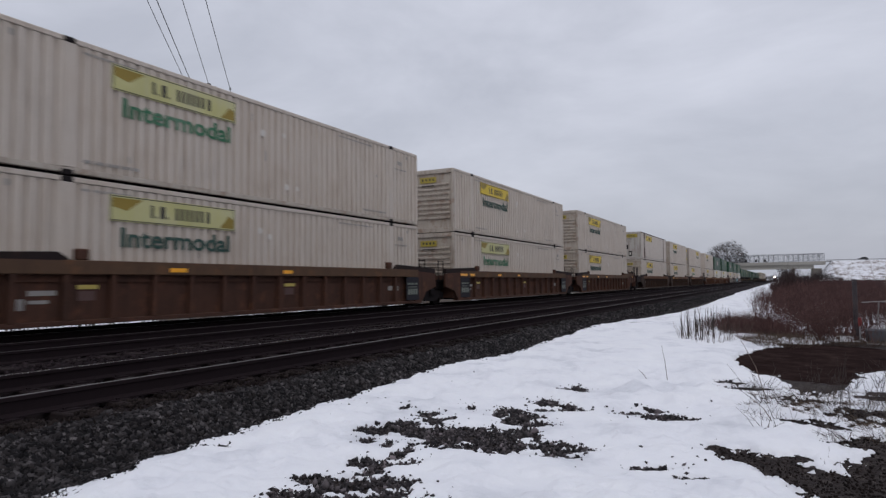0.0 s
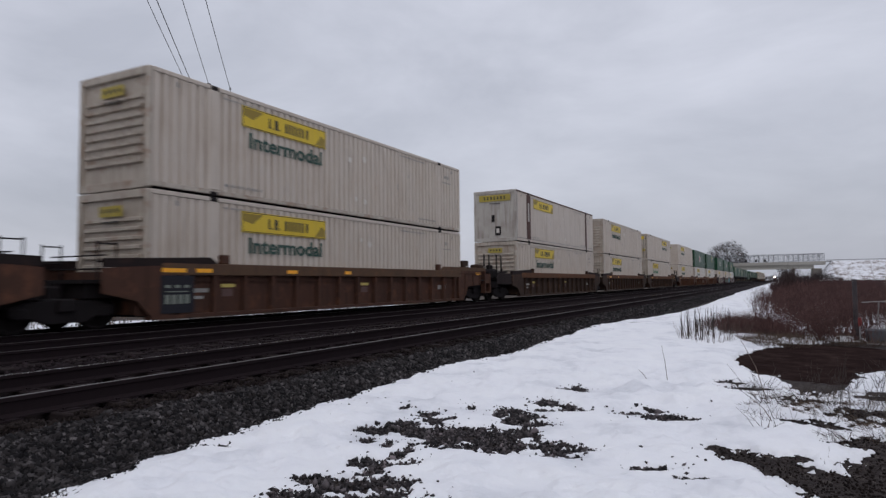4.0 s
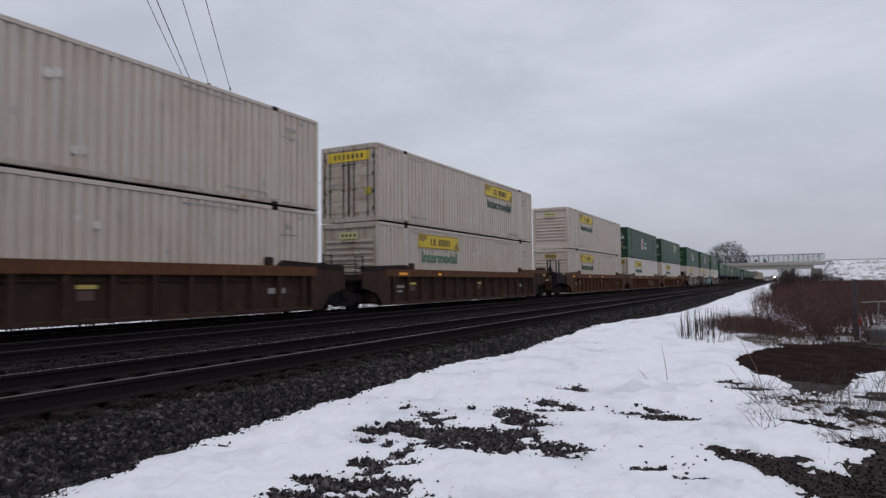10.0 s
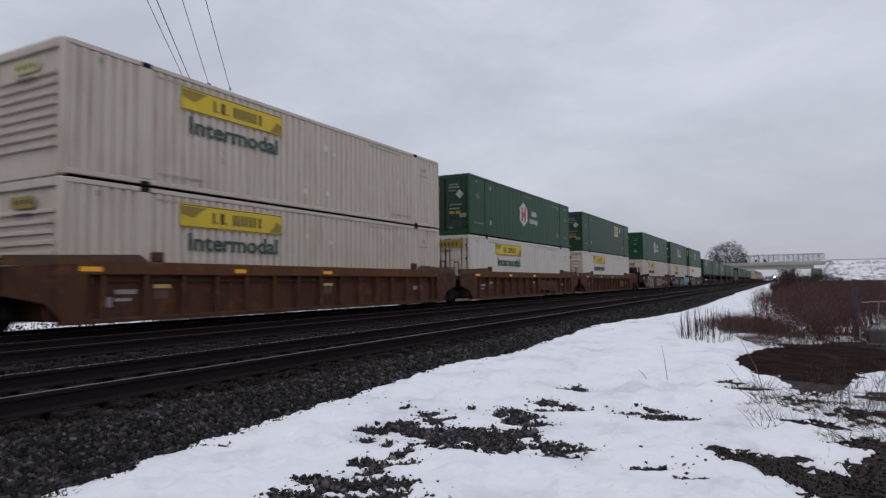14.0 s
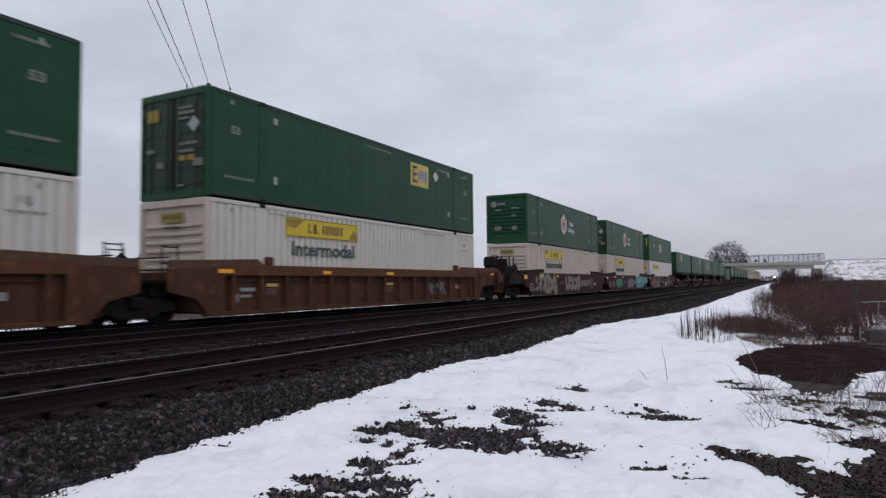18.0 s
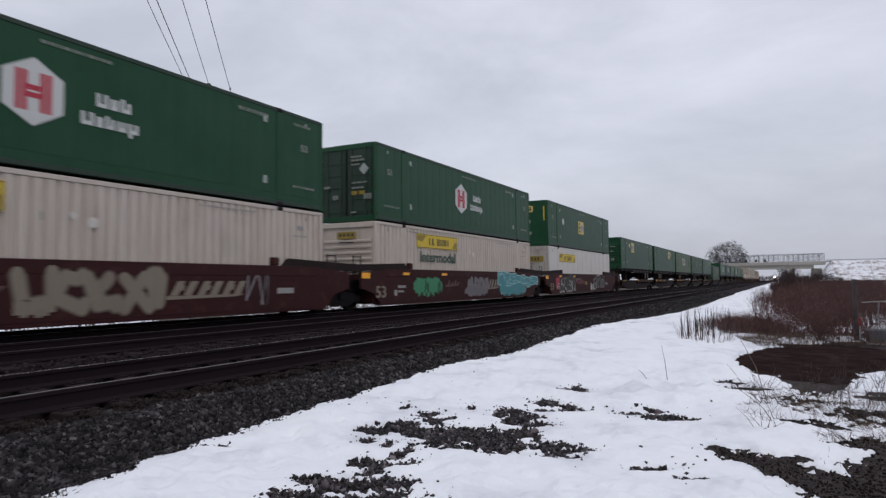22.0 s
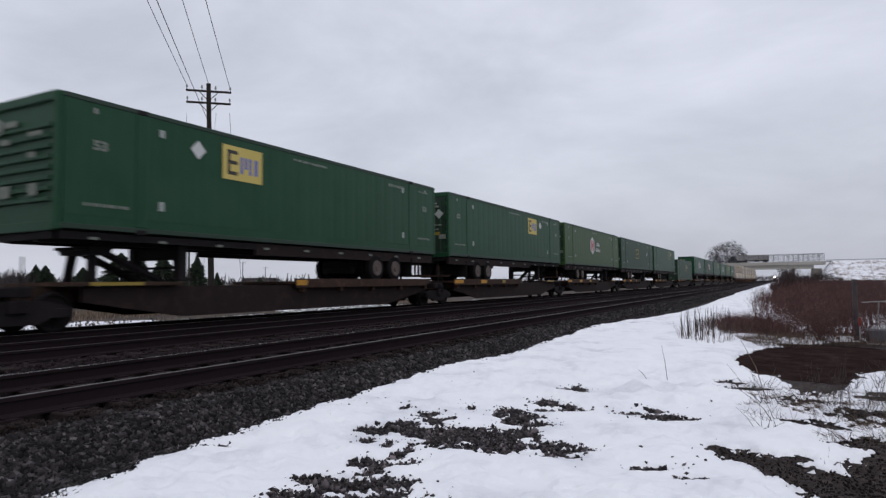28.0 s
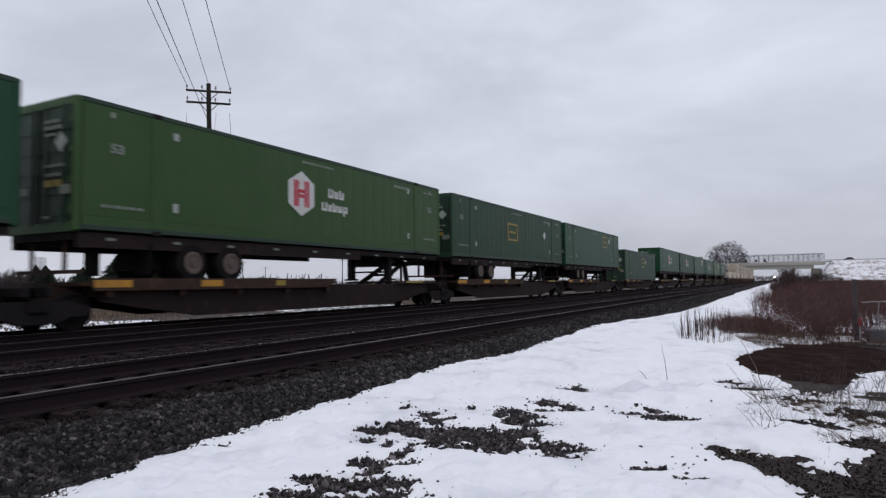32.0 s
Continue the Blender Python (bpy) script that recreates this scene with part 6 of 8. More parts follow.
def chassis(m, label, rear_first, leg_at=10.3):
    """A container chassis with tandem axles and landing legs; its box stands on it."""
    c = thing("trailer_chassis", m, label, "trailer chassis", "trailers on the train")
    MOVING.append(c)

    def y_of(v):
        return v if rear_first else CL - v
    part("chassis_rail", lambda bm: [box(bm, s * 0.5 - 0.05, s * 0.5 + 0.05, 0.1, CL - 0.1, 0.84, 1.055) for s in (-1, 1)], "black", c, "black steel frame rails", key="crail")
    for q in (0.12, 2.6, 5.2, 8.0, 10.8, 13.6, CL - 0.12):
        part("cross_member", lambda bm: box(bm, -1.079, 1.079, -0.05, 0.05, 0.90, 1.054), "black", c, key="cmem", at=pose(0, q, 0))
    for q in range(9):
        part("side_marker", lambda bm: box(bm, 1.201, 1.22, 0.0, 0.20, 0.90, 0.96), "label_dim", c, "dull pale marker strip", key="cmark", at=pose(0, 0.8 + 1.75 * q, 0))
    d0, d1 = sorted((y_of(0.15), y_of(10.4)))
    n0, n1 = sorted((y_of(10.41), y_of(CL - 0.15)))
    for s in (-1, 1):
        part("side_member", lambda bm: box(bm, s * 1.14 - 0.06, s * 1.14 + 0.06, d0, d1, 0.74, 1.056), "sill_dark", c, "dark red-brown side rail", key=("smem", s, rear_first))
        part("neck_member", lambda bm: box(bm, s * 1.14 - 0.06, s * 1.14 + 0.06, n0, n1, 0.90, 1.056), "black", c, key=("neck", s, rear_first))
    y0, y1 = sorted((y_of(14.35), y_of(14.95)))
    part("kingpin_bracket", lambda bm: prism(bm, [(y0, 0.80), (y0 + 0.1, 0.62), (y1 - 0.1, 0.62), (y1, 0.80)], "x", -0.6, 0.6), "black", c, key=("kbrack", rear_first))
    for v in (3.12, 4.37):
        y = y_of(v)
        part("axle", lambda bm: (rod(bm, (-1.2, y, 0.455), (1.2, y, 0.455), 0.07, sides=8), box(bm, -0.6, 0.6, y - 0.08, y + 0.08, 0.50, 0.79)), "black", c, key=("axle", y))
        for s in (-1, 1):
            t = part("wheel", lambda bm: [lathe_x(bm, [(s * q - 0.13, 0.30), (s * q - 0.125, 0.42), (s * q - 0.09, 0.462), (s * q + 0.09, 0.462), (s * q + 0.125, 0.42), (s * q + 0.13, 0.30)], 0, y, 0.462, 24) for q in (0.78, 1.11)], "tyre", c, "pair of dusty truck tyres", key=("ctyre", s, y))
            part("rim", lambda bm: lathe_x(bm, [(s * 1.115, 0.29), (s * 1.245, 0.285), (s * 1.20, 0.25), (s * 1.17, 0.12), (s * 1.23, 0.10), (s * 1.23, 0.03)], 0, y, 0.462, 20), "black", t, "dark wheel disc", key=("crim", s, y))
            part("rim", lambda bm: lathe_x(bm, [(s * 1.243, 0.285), (s * 1.262, 0.27), (s * 1.262, 0.205), (s * 1.246, 0.18), (s * 1.246, 0.10), (s * 1.285, 0.085), (s * 1.285, 0.01)], 0, y, 0.462, 20), "rim", t, "dull rusty wheel rim", key=("crim2", s, y))
    ys0, ys1 = sorted((y_of(2.3), y_of(5.2)))
    part("suspension", lambda bm: (box(bm, -0.62, 0.62, ys0, ys1, 0.48, 0.739, 0.04), [box(bm, -0.66, 0.66, q - 0.12, q + 0.12, 0.30, 0.48) for q in (ys0 + 0.2, (ys0 + ys1) / 2, ys1 - 0.2)]), "black", c, "black axle slider frame", key=("susp", rear_first))
    ya = y_of(1.9)
    for s in (-1, 1):
        part("mud_flap", lambda bm: box(bm, s * 0.95 - 0.3, s * 0.95 + 0.3, ya - 0.01, ya + 0.01, 0.16, 0.90), "tyre", c, key=("flap", s, rear_first))
    yb = y_of(0.25)
    part("rear_bumper", lambda bm: (box(bm, -1.15, 1.15, yb - 0.05, yb + 0.05, 0.18, 0.26), [box(bm, sx - 0.04, sx + 0.04, yb - 0.03, yb + 0.03, 0.26, 0.91) for sx in (-0.6, 0.6)]), "rust_dark", c, "dark rear bumper", key=("bump", rear_first))
    yl = y_of(leg_at)

    def legs(bm):
        for sx in (-0.85, 0.85):
            box(bm, sx - 0.12, sx + 0.12, yl - 0.12, yl + 0.12, 0.08, 0.93, 0.01)
            box(bm, sx - 0.20, sx + 0.20, yl - 0.20, yl + 0.20, 0.03, 0.09, 0.01)
        rod(bm, (-0.85, yl, 0.35), (0.85, yl, 0.35), 0.035)
        box(bm, -0.73, 0.73, yl - 0.06, yl + 0.06, 0.55, 0.93)
    part("landing_gear", legs, "black", c, "pair of landing legs", key=("legs", rear_first, leg_at))
    return c


# ---- the train, car by car; y is where the front end of each load stands at the start ----
WHITE = dict(style="corrugated", wall="white", end_mat="white_end")
CLEAN = dict(style="corrugated", wall="white_clean", end_mat="white")


def at_load(y, z):
    return pose(TRAIN_TRACK, y - (0.10 if CL > 16.2 else 0.0), z)


def white_box(y, z, label, seed, marks, base=WHITE, front="ribbed", extras=(), **more):
    return container(at_load(y, z), label=label, front=front, extras=(marks, small_lines(seed, WHITE_LINES), scars(seed), *extras), **{**base, **more})


def green_box(y, z, label, seed, marks, wall="green", front="ribbed", extras=()):
    return container(at_load(y, z), "fine", label=label, wall=wall, frame_mat=wall, end_mat=wall, front=front,
                     extras=(marks, size_marks, white_bars(seed), end_labels(front, "gold" in label), *extras))


W_LABEL = "grimy white corrugated container with a yellow name board"
G_HEX = "dark green container with a white hexagon mark"
G_GOLD = "dark green container with a gold board"

# first well car: brown, white stacks
ys = (6.15, 25.8, 45.8)
for i, y in enumerate(ys):
    well_unit(y, "rust_red", "rust-brown well car carrying two stacked containers", i == 0, i == 2, ((4.6, 0.45), (7.4, 0.35), (0.3, 0.7), (1.3, 0.5)) if i else ((4.4, 0.5), (8.3, 0.4)), chord="rust_tan", tank=0.85, panels=True)
white_box(6.15, LOW_Z, "white corrugated container with a faded name board, lower in its stack", 1, road_marks("yellow_faded", "ink_green"), extras=(end_board(),))
white_box(6.15, TOP_Z, "white corrugated container with a faded name board, upper in its stack", 2, road_marks("yellow_faded", "ink_leaf"), extras=(end_board(),))
white_box(25.8, LOW_Z, W_LABEL, 3, road_marks("yellow_faded", "ink_leaf"), extras=(end_board(),))
white_box(25.8, TOP_Z, W_LABEL, 4, road_marks("yellow", "ink_green"), extras=(end_board(),))
white_box(45.8, LOW_Z, W_LABEL, 5, road_marks("yellow", "ink_green"), extras=(end_board(),))
white_box(45.8, TOP_Z, W_LABEL, 6, road_marks("yellow", "ink_green"), extras=(end_board(),))

# second well car: darker brown
ys = (69.3, 89.0, 108.8)
for i, y in enumerate(ys):
    well_unit(y, "rust_dark", "dark brown well car carrying two stacked containers", i == 0, i == 2, () if i == 0 else ((1.2, 0.6), (4.3, 0.3)), chord="rust_orange", tank=0.38)
white_box(69.3, LOW_Z, W_LABEL, 7, road_marks("yellow", "ink_green"), extras=(end_board(),))
container(at_load(69.3, TOP_Z), "smooth", label="smooth white container with brown posts and rust-stained end", wall="white", end_mat="rust_white", post_mat="brown_post", front="flat",
          extras=(*[lambda c, q=q, w=w: part("brown_band", lambda bm: box(bm, NEAR_X - 0.009, NEAR_X + 0.004, q - w, q + w, 0.17, CH - 0.13), "brown_post", c, "rust-brown upright band") for q, w in ((1.76, 0.08), (2.24, 0.09), (CL - 2.20, 0.05))],
                  lambda c: part("rust_edge", lambda bm: box(bm, NEAR_X - 0.009, NEAR_X + 0.003, 0.161, 0.24, 0.17, CH - 0.13), "rust_white", c, "rust-stained front edge"),
                  lambda c: part("rust_edge", lambda bm: box(bm, NEAR_X - 0.009, NEAR_X + 0.003, 0.25, CL - 0.17, 0.171, 0.24), "rust_white", c, "rust-stained lower edge"),
                  road_marks("yellow", word=False, y0=2.85), end_board(wide=True), small_lines(8, WHITE_LINES), scars(8, 3),
                  lambda c: part("hatch", lambda bm: (box(bm, 0.02, 0.36, 0.0, 0.035, 0.35, 0.85, 0.01), box(bm, -0.2, -0.02, 0.015, 0.035, 1.1, 1.5)), "black", c, "dark open hatch"),
                  lambda c: part("brown_cap", lambda bm: box(bm, NEAR_X + 0.001, NEAR_X + 0.006, 0.05, CL - 0.05, CH - 0.10, CH - 0.02), "brown_post", c, "brown strip along the roof edge"),
                  lambda c: part("white_stain", lambda bm: box(bm, NEAR_X + 0.0065, NEAR_X + 0.009, 1.88, 2.10, 1.2, 2.3), "rust_white", c, "worn pale patch on the post"),
                  lambda c: part("hatch_plate", lambda bm: box(bm, 0.10, 0.27, -0.006, -0.0005, 0.47, 0.73), "white_clean", c)))
white_box(89.0, LOW_Z, W_LABEL, 9, road_marks("yellow", "ink_green"), extras=(end_board(),))
white_box(89.0, TOP_Z, W_LABEL, 10, road_marks("yellow", "ink_green"), extras=(end_board(),))
white_box(108.8, LOW_Z, "white corrugated container with faded green lettering", 11, road_marks("yellow", "ink_leaf"), extras=(end_board("yellow_faded"),))
white_box(108.8, TOP_Z, "white corrugated container with its doors to the front", 12, road_marks("yellow", "ink_green", y0=9.65), front="door", extras=(end_board("yellow", True), lambda c: part("yellow_label", lambda bm: box(bm, 0.74, 1.02, -0.004, 0.010, 0.98, 1.26), "end_yellow", c, "small yellow label"), lambda c: part("dark_label", lambda bm: box(bm, -0.98, -0.56, -0.004, 0.010, 1.30, 1.48), "ink_grey", c, "grey label")))

# third well car: orange brown
ys = (132.5, 151.85, 171.35)
for i, y in enumerate(ys):
    well_unit(y, "rust_well", "orange-brown well car carrying two stacked containers", i == 0, i == 2, ((4.6, 0.4), (8.3, 0.45), (0.35, 0.5)), chord="rust_orange", rail="rust_tan", tail_wheel=True,
              sprays=(("scrawl", 11.3, 12.6, 0.45, 1.05, ("spray_grey",), 5),) if i == 2 else (("bubble", 9.2, 12.6, 0.4, 1.1, ("rust_orange", "rust_well"), 6),) if i == 1 else ())
white_box(132.5, LOW_Z, W_LABEL, 13, road_marks("yellow", "ink_green"), extras=(end_board("olive"),), end_mat="white")
white_box(132.5, TOP_Z, W_LABEL, 14, road_marks("yellow", "ink_green"), extras=(end_board("yellow_faded"),), end_mat="white")
CL = 16.15                                # the rest of the boxes are a little shorter
white_box(151.85, LOW_Z, "clean white corrugated container with a yellow name board", 15, road_marks("yellow", "ink_green", y0=3.1), base=CLEAN, front="door", extras=(end_board("olive", True),))
green_box(151.85, TOP_Z, "dark green doors-first container with a white hexagon mark", 16, hex_mark(7.25), front="door")
white_box(171.35, LOW_Z, "clean white corrugated container with a yellow name board", 17, road_marks("yellow", "ink_green"), base=CLEAN, extras=(end_board("olive"),))
green_box(171.35, TOP_Z, "dark green doors-first container with a gold board", 18, gold_board(10.25), front="door")

# fourth well car: maroon, covered in graffiti
ys = (194.85, 214.0, 233.5)
SPRAY = ((("scrawl", 0.35, 1.3, 0.45, 0.62, ("spray_grey",), 13), ("wash", 0.75, 1.15, 0.85, 1.30, ("spray_grey",), 17), ("wash", 1.35, 2.1, 1.05, 1.36, ("spray_tan",), 10), ("fat", 1.55, 4.75, 0.24, 1.42, ("spray_dull", "spray_tan"), 11), ("slant", 5.3, 6.5, 0.78, 0.98, ("maroon_pale",), 18),
          ("wash", 6.7, 7.5, 0.36, 0.75, ("spray_tan",), 20), ("fat", 6.7, 10.0, 0.38, 1.36, ("spray_dull", "spray_tan"), 19), ("slant", 10.2, 12.6, 0.62, 1.06, ("spray_tan",), 12), ("scrawl", 12.75, 13.4, 0.35, 1.35, ("spray_pale",), 15)),
         (("wash", 2.4, 4.8, 0.42, 1.20, ("spray_green",), 21), ("scrawl", 2.5, 4.6, 0.5, 1.1, ("green",), 24), ("wash", 7.0, 9.6, 0.32, 0.80, ("spray_grey",), 22), ("fat", 7.3, 9.6, 0.62, 1.20, ("spray_pale", "spray_grey", "spray_pale"), 25), ("scrawl", 7.5, 8.9, 1.25, 1.42, ("spray_grey",), 35),
          ("slant", 5.2, 6.4, 0.78, 0.98, ("maroon_pale",), 36), ("slant", 9.65, 11.0, 0.62, 1.10, ("spray_tan",), 26), ("wash", 11.1, 14.8, 0.26, 0.98, ("teal",), 27), ("scrawl", 11.2, 14.7, 0.30, 0.85, ("teal_pale",), 29),
          ("bubble", 10.9, 14.9, 0.70, 1.47, ("teal_pale", "teal", "teal_pale"), 23), ("bubble", 14.9, 16.9, 0.66, 1.38, ("teal_pale", "teal", "teal_pale"), 28)),
         (("wash", 0.85, 1.75, 0.45, 1.34, ("ink_red",), 33), ("fat", 1.6, 5.2, 0.24, 1.46, ("ink_white", "ink"), 41), ("scrawl", 5.4, 6.4, 0.75, 1.35, ("spray_grey",), 34), ("wash", 5.6, 7.4, 0.75, 1.12, ("red_dark",), 37), ("scrawl", 7.6, 8.2, 0.7, 1.0, ("olive",), 38),
          ("scrawl", 9.2, 10.6, 0.25, 0.9, ("ink_white",), 32), ("fat", 10.2, 13.4, 0.45, 1.38, ("ink_white", "ink"), 39)))
for i, y in enumerate(ys):
    well_unit(y, "maroon", "maroon well car with sprayed graffiti and two stacked containers", i == 0, i == 2, ((1.63, 0.46), (4.77, 0.46)), number=True, sprays=SPRAY[i], end_kind=1, smooth=True)
white_box(194.85, LOW_Z, W_LABEL, 19, road_marks("yellow", "ink_green"), extras=(end_board("olive"),), end_mat="white")
green_box(194.85, TOP_Z, G_HEX, 20, hex_mark())
white_box(214.0, LOW_Z, W_LABEL, 21, road_marks("yellow", "ink_green"), extras=(end_board("olive"),), end_mat="white")
green_box(214.0, TOP_Z, "dark green doors-first container with a white hexagon mark", 22, hex_mark(), front="door")
container(at_load(233.5, LOW_Z), "smooth", label="smooth white container with a yellow name board", wall="white_clean", end_mat="rust_white", front="flat",
          extras=(lambda c: sign_marks(c, 2.25, 1.95, NEAR_X + 0.004, 3.6, 0.54), end_board("olive", True, 1.9), scars(23, 2)))
green_box(233.5, TOP_Z, G_GOLD, 24, gold_board(6.8, 1.15, diamond=3.2), front="flat",
          extras=(lambda c: part("yellow_strip", lambda bm: box(bm, 1.00, 1.07, -0.006, 0.011, 1.6, 2.5), "yellow", c),))

# spine cars with containers on road chassis
DECK = 1.05
TRAILERS = ((254.3, "green", gold_board(4.4, 1.66, diamond=3.6), "ribbed", False, G_GOLD + " on a road chassis"),
            (271.72, "green", gold_board(10.08, 1.66), "door", True, "dark green doors-first container with a gold board on a chassis"),
            (288.95, "green_leaf", hex_mark(7.15, 1.62), "door", True, "leaf green container with a white hexagon mark on a chassis"),
            (306.3, "green_dull", gold_board(6.6, 1.1, hollow=True, diamond=12.6), "door", True, "dull green container with a gold outline on a road chassis"),
            (323.3, "green", gold_board(10.4, 1.6, hollow=True), "door", True, "dark green container with a gold outline on a road chassis"),
            (361.8, "green", hex_mark(), "ribbed", True, G_HEX + " on a chassis"),
            (379.1, "green_dull", hex_mark(), "door", True, "dull green container with a white hexagon mark on a chassis"),
            (396.4, "green", gold_board(10.4, 1.6), "door", True, G_GOLD + " on a road chassis"),
            (413.7, "green", hex_mark(), "door", True, G_HEX + " on a chassis"),
            (431.0, "green_leaf", gold_board(10.4, 1.6), "door", True, "leaf green container with a gold board on a road chassis"),
            (448.3, "green", hex_mark(), "door", True, G_HEX + " on a chassis"))
for i, (y, wall, marks, front, rear_first, label) in enumerate(TRAILERS):
    spine_unit(y, "rusty low spine car under a container on a chassis", rear_first, i in (0, 5), i in (4, 10))
    chassis(at_load(y, DECK + 0.003), "black container chassis with tandem axles and landing legs", rear_first, 12.7)
    green_box(y, DECK + 1.061, label, 40 + i, marks, wall, front)
spine_unit(342.1, "rusty low spine car under a container", True, True, True, hitch=False)
green_box(342.1, DECK + 0.003, "dull green container standing straight on a spine car", 60, gold_board(8.0, 1.3, hollow=True), "green_dull", "door")

# the rest of the train: white stacks far behind
tail = (470.5, 490.2, 509.9, 533.6, 553.2, 572.8, 596.5, 616.1, 635.7)
for i, y in enumerate(tail):
    well_unit(y, "rust_dark" if i % 6 < 3 else "rust_well", "distant brown well car with white containers", i % 3 == 0, i % 3 == 2)
    white_box(y, LOW_Z, "distant white container low in a well car", 70 + i, road_marks("yellow", "ink_green"), extras=(end_board(),))
    if i > 1:
        white_box(y, TOP_Z, "distant weathered white container on top of a stack", 90 + i, road_marks("yellow_faded", "ink_green"), wall="white_end", extras=(end_board(),))


# ---- poles and wires across the tracks ----
def utility_pole(x, y, top, arms, turn, label, lean=0.0, radius=0.15):
    """A wooden pole with crossarms; arms are (height, half length)."""
    z0 = float(ground_height(np.array([x]), np.array([y]))[0]) - 0.3
    p = thing("utility_pole", pose(x, y, 0), label, "utility pole", "power poles")
    part("pole_shaft", lambda bm: rod(bm, (lean * 0.02, lean * 0.01, z0), (0, 0, top), radius, radius * 0.68, sides=12), "pole", p, "dark creosoted wooden shaft")
    c, s = math.cos(turn), math.sin(turn)
    for hgt, half in arms:
        def arm(bm):
            a, b = Vector((c * half, s * half, hgt)), Vector((-c * half, -s * half, hgt))
            n = Vector((-s, c, 0)) * (radius + 0.02)
            rod(bm, a + n, b + n, 0.065, sides=4)
            for k in (-0.45, 0.45):
                rod(bm, Vector((c * k * half, s * k * half, hgt)) + n, Vector((0, 0, hgt - 0.55)) + n, 0.02, sides=4)
        ar = part("crossarm", arm, "pole", p)
        for k in (-0.95, -0.30, 0.30, 0.95):
            part("insulator", lambda bm: [rod(bm, Vector((c * k * half, s * k * half, hgt + a)) + Vector((-s, c, 0)) * 0.17, Vector((c * k * half, s * k * half, hgt + b)) + Vector((-s, c, 0)) * 0.17, r, sides=8) for a, b, r in ((0.05, 0.16, 0.02), (0.16, 0.22, 0.055), (0.22, 0.30, 0.04))], "steel", ar)
    return p


def wire(name, a, b, sag, label, radius=0.010, pieces=14):
    def make(bm):
        a2, b2 = Vector(a), Vector(b)
        pts = [a2.lerp(b2, i / pieces) - Vector((0, 0, 4 * sag * (i / pieces) * (1 - i / pieces))) for i in range(pieces + 1)]
        across = (b2 - a2).cross(Vector((0, 0, 1)))
        across = across.normalized() if across.length > 1e-6 else Vector((1, 0, 0))
        over = across.cross((b2 - a2).normalized())
        rings = [[bm.verts.new(p + (across * math.cos(k * 1.2566) + over * math.sin(k * 1.2566)) * radius) for k in range(5)] for p in pts]
        for r0, r1 in zip(rings, rings[1:]):
            for k in range(5):
                bm.faces.new((r0[k], r0[(k + 1) % 5], r1[(k + 1) % 5], r1[k]))
    return solid(name, make, "black", label, "wire", "overhead wires")


POLE = Vector((-27.35, 24.75, 0))
POLE_TOP = 11.96
TURN = math.atan2(0.686, 0.728)
ARMS = ((11.60, 1.18), (10.95, 1.15))
utility_pole(POLE.x, POLE.y, POLE_TOP, ARMS, TURN, "tall dark wooden power pole with two crossarms", 12.0, 0.17)
BACK = Vector((3.34, -8.16, 0))
utility_pole(BACK.x, BACK.y, POLE_TOP, ARMS, TURN, "wooden power pole behind the viewer", 0.0, 0.17)
ac, asn = math.cos(TURN), math.sin(TURN)
for k, hgt in ((-0.95, 11.64), (0.95, 11.64)):
    off = Vector((ac * k * 1.18, asn * k * 1.18, hgt))
    off.z += 0.21 if k < 0 else 0.11
    wire("power_wire", POLE + off, BACK + off - Vector((ac, asn, 0)) * (0.86 if k > 0 else 0.48), 0.3, "thin black power line over the tracks", 0.014)
for hgt in (11.96, 9.88):
    wire("power_wire", POLE + Vector((0, 0, hgt)), BACK + Vector((0, 0, hgt)) - (Vector((ac, asn, 0)) * 0.38 if hgt < 10 else Vector()), 0.3, "thin black power line over the tracks", 0.014)
wire("guy_wire", POLE + Vector((ac * 1.1, asn * 1.1, 10.4)), (-33.5, 33.5, 0.0), 0.3, "slack black cable down from the crossarm", 0.012)
wire("guy_wire", POLE + Vector((-ac * 1.1, -asn * 1.1, 10.3)), (-29.0, 24.6, -0.3), 0.0, "thin cable down the pole line", 0.008)
wire("guy_wire", POLE + Vector((ac * 0.4, asn * 0.4, 10.4)), (-29.5, 26.2, -0.3), 0.4, "thin slack black cable", 0.007)
utility_pole(-36.6, 59.8, 10.2, (), 0.0, "plain dark wooden service pole", 0.0, 0.14)
wire("service_wire", POLE + Vector((0.15, 0, 9.14)), (-36.6, 59.8, 10.05), 0.9, "service cable between two poles", 0.012)
utility_pole(-88.8, 76.5, 9.8, ((9.3, 1.2),), 0.5, "distant power pole with one crossarm", 0.0, 0.16)
for x, y, top in ((-190, 190, 10.5), (-225, 240, 10.0), (-290, 330, 9.0), (-130, 175, 9.5), (-330, 400, 9.0)):
    utility_pole(x, y, top, ((top - 0.5, 1.1),), 0.6, "distant power pole across the field", 0.0, 0.17)


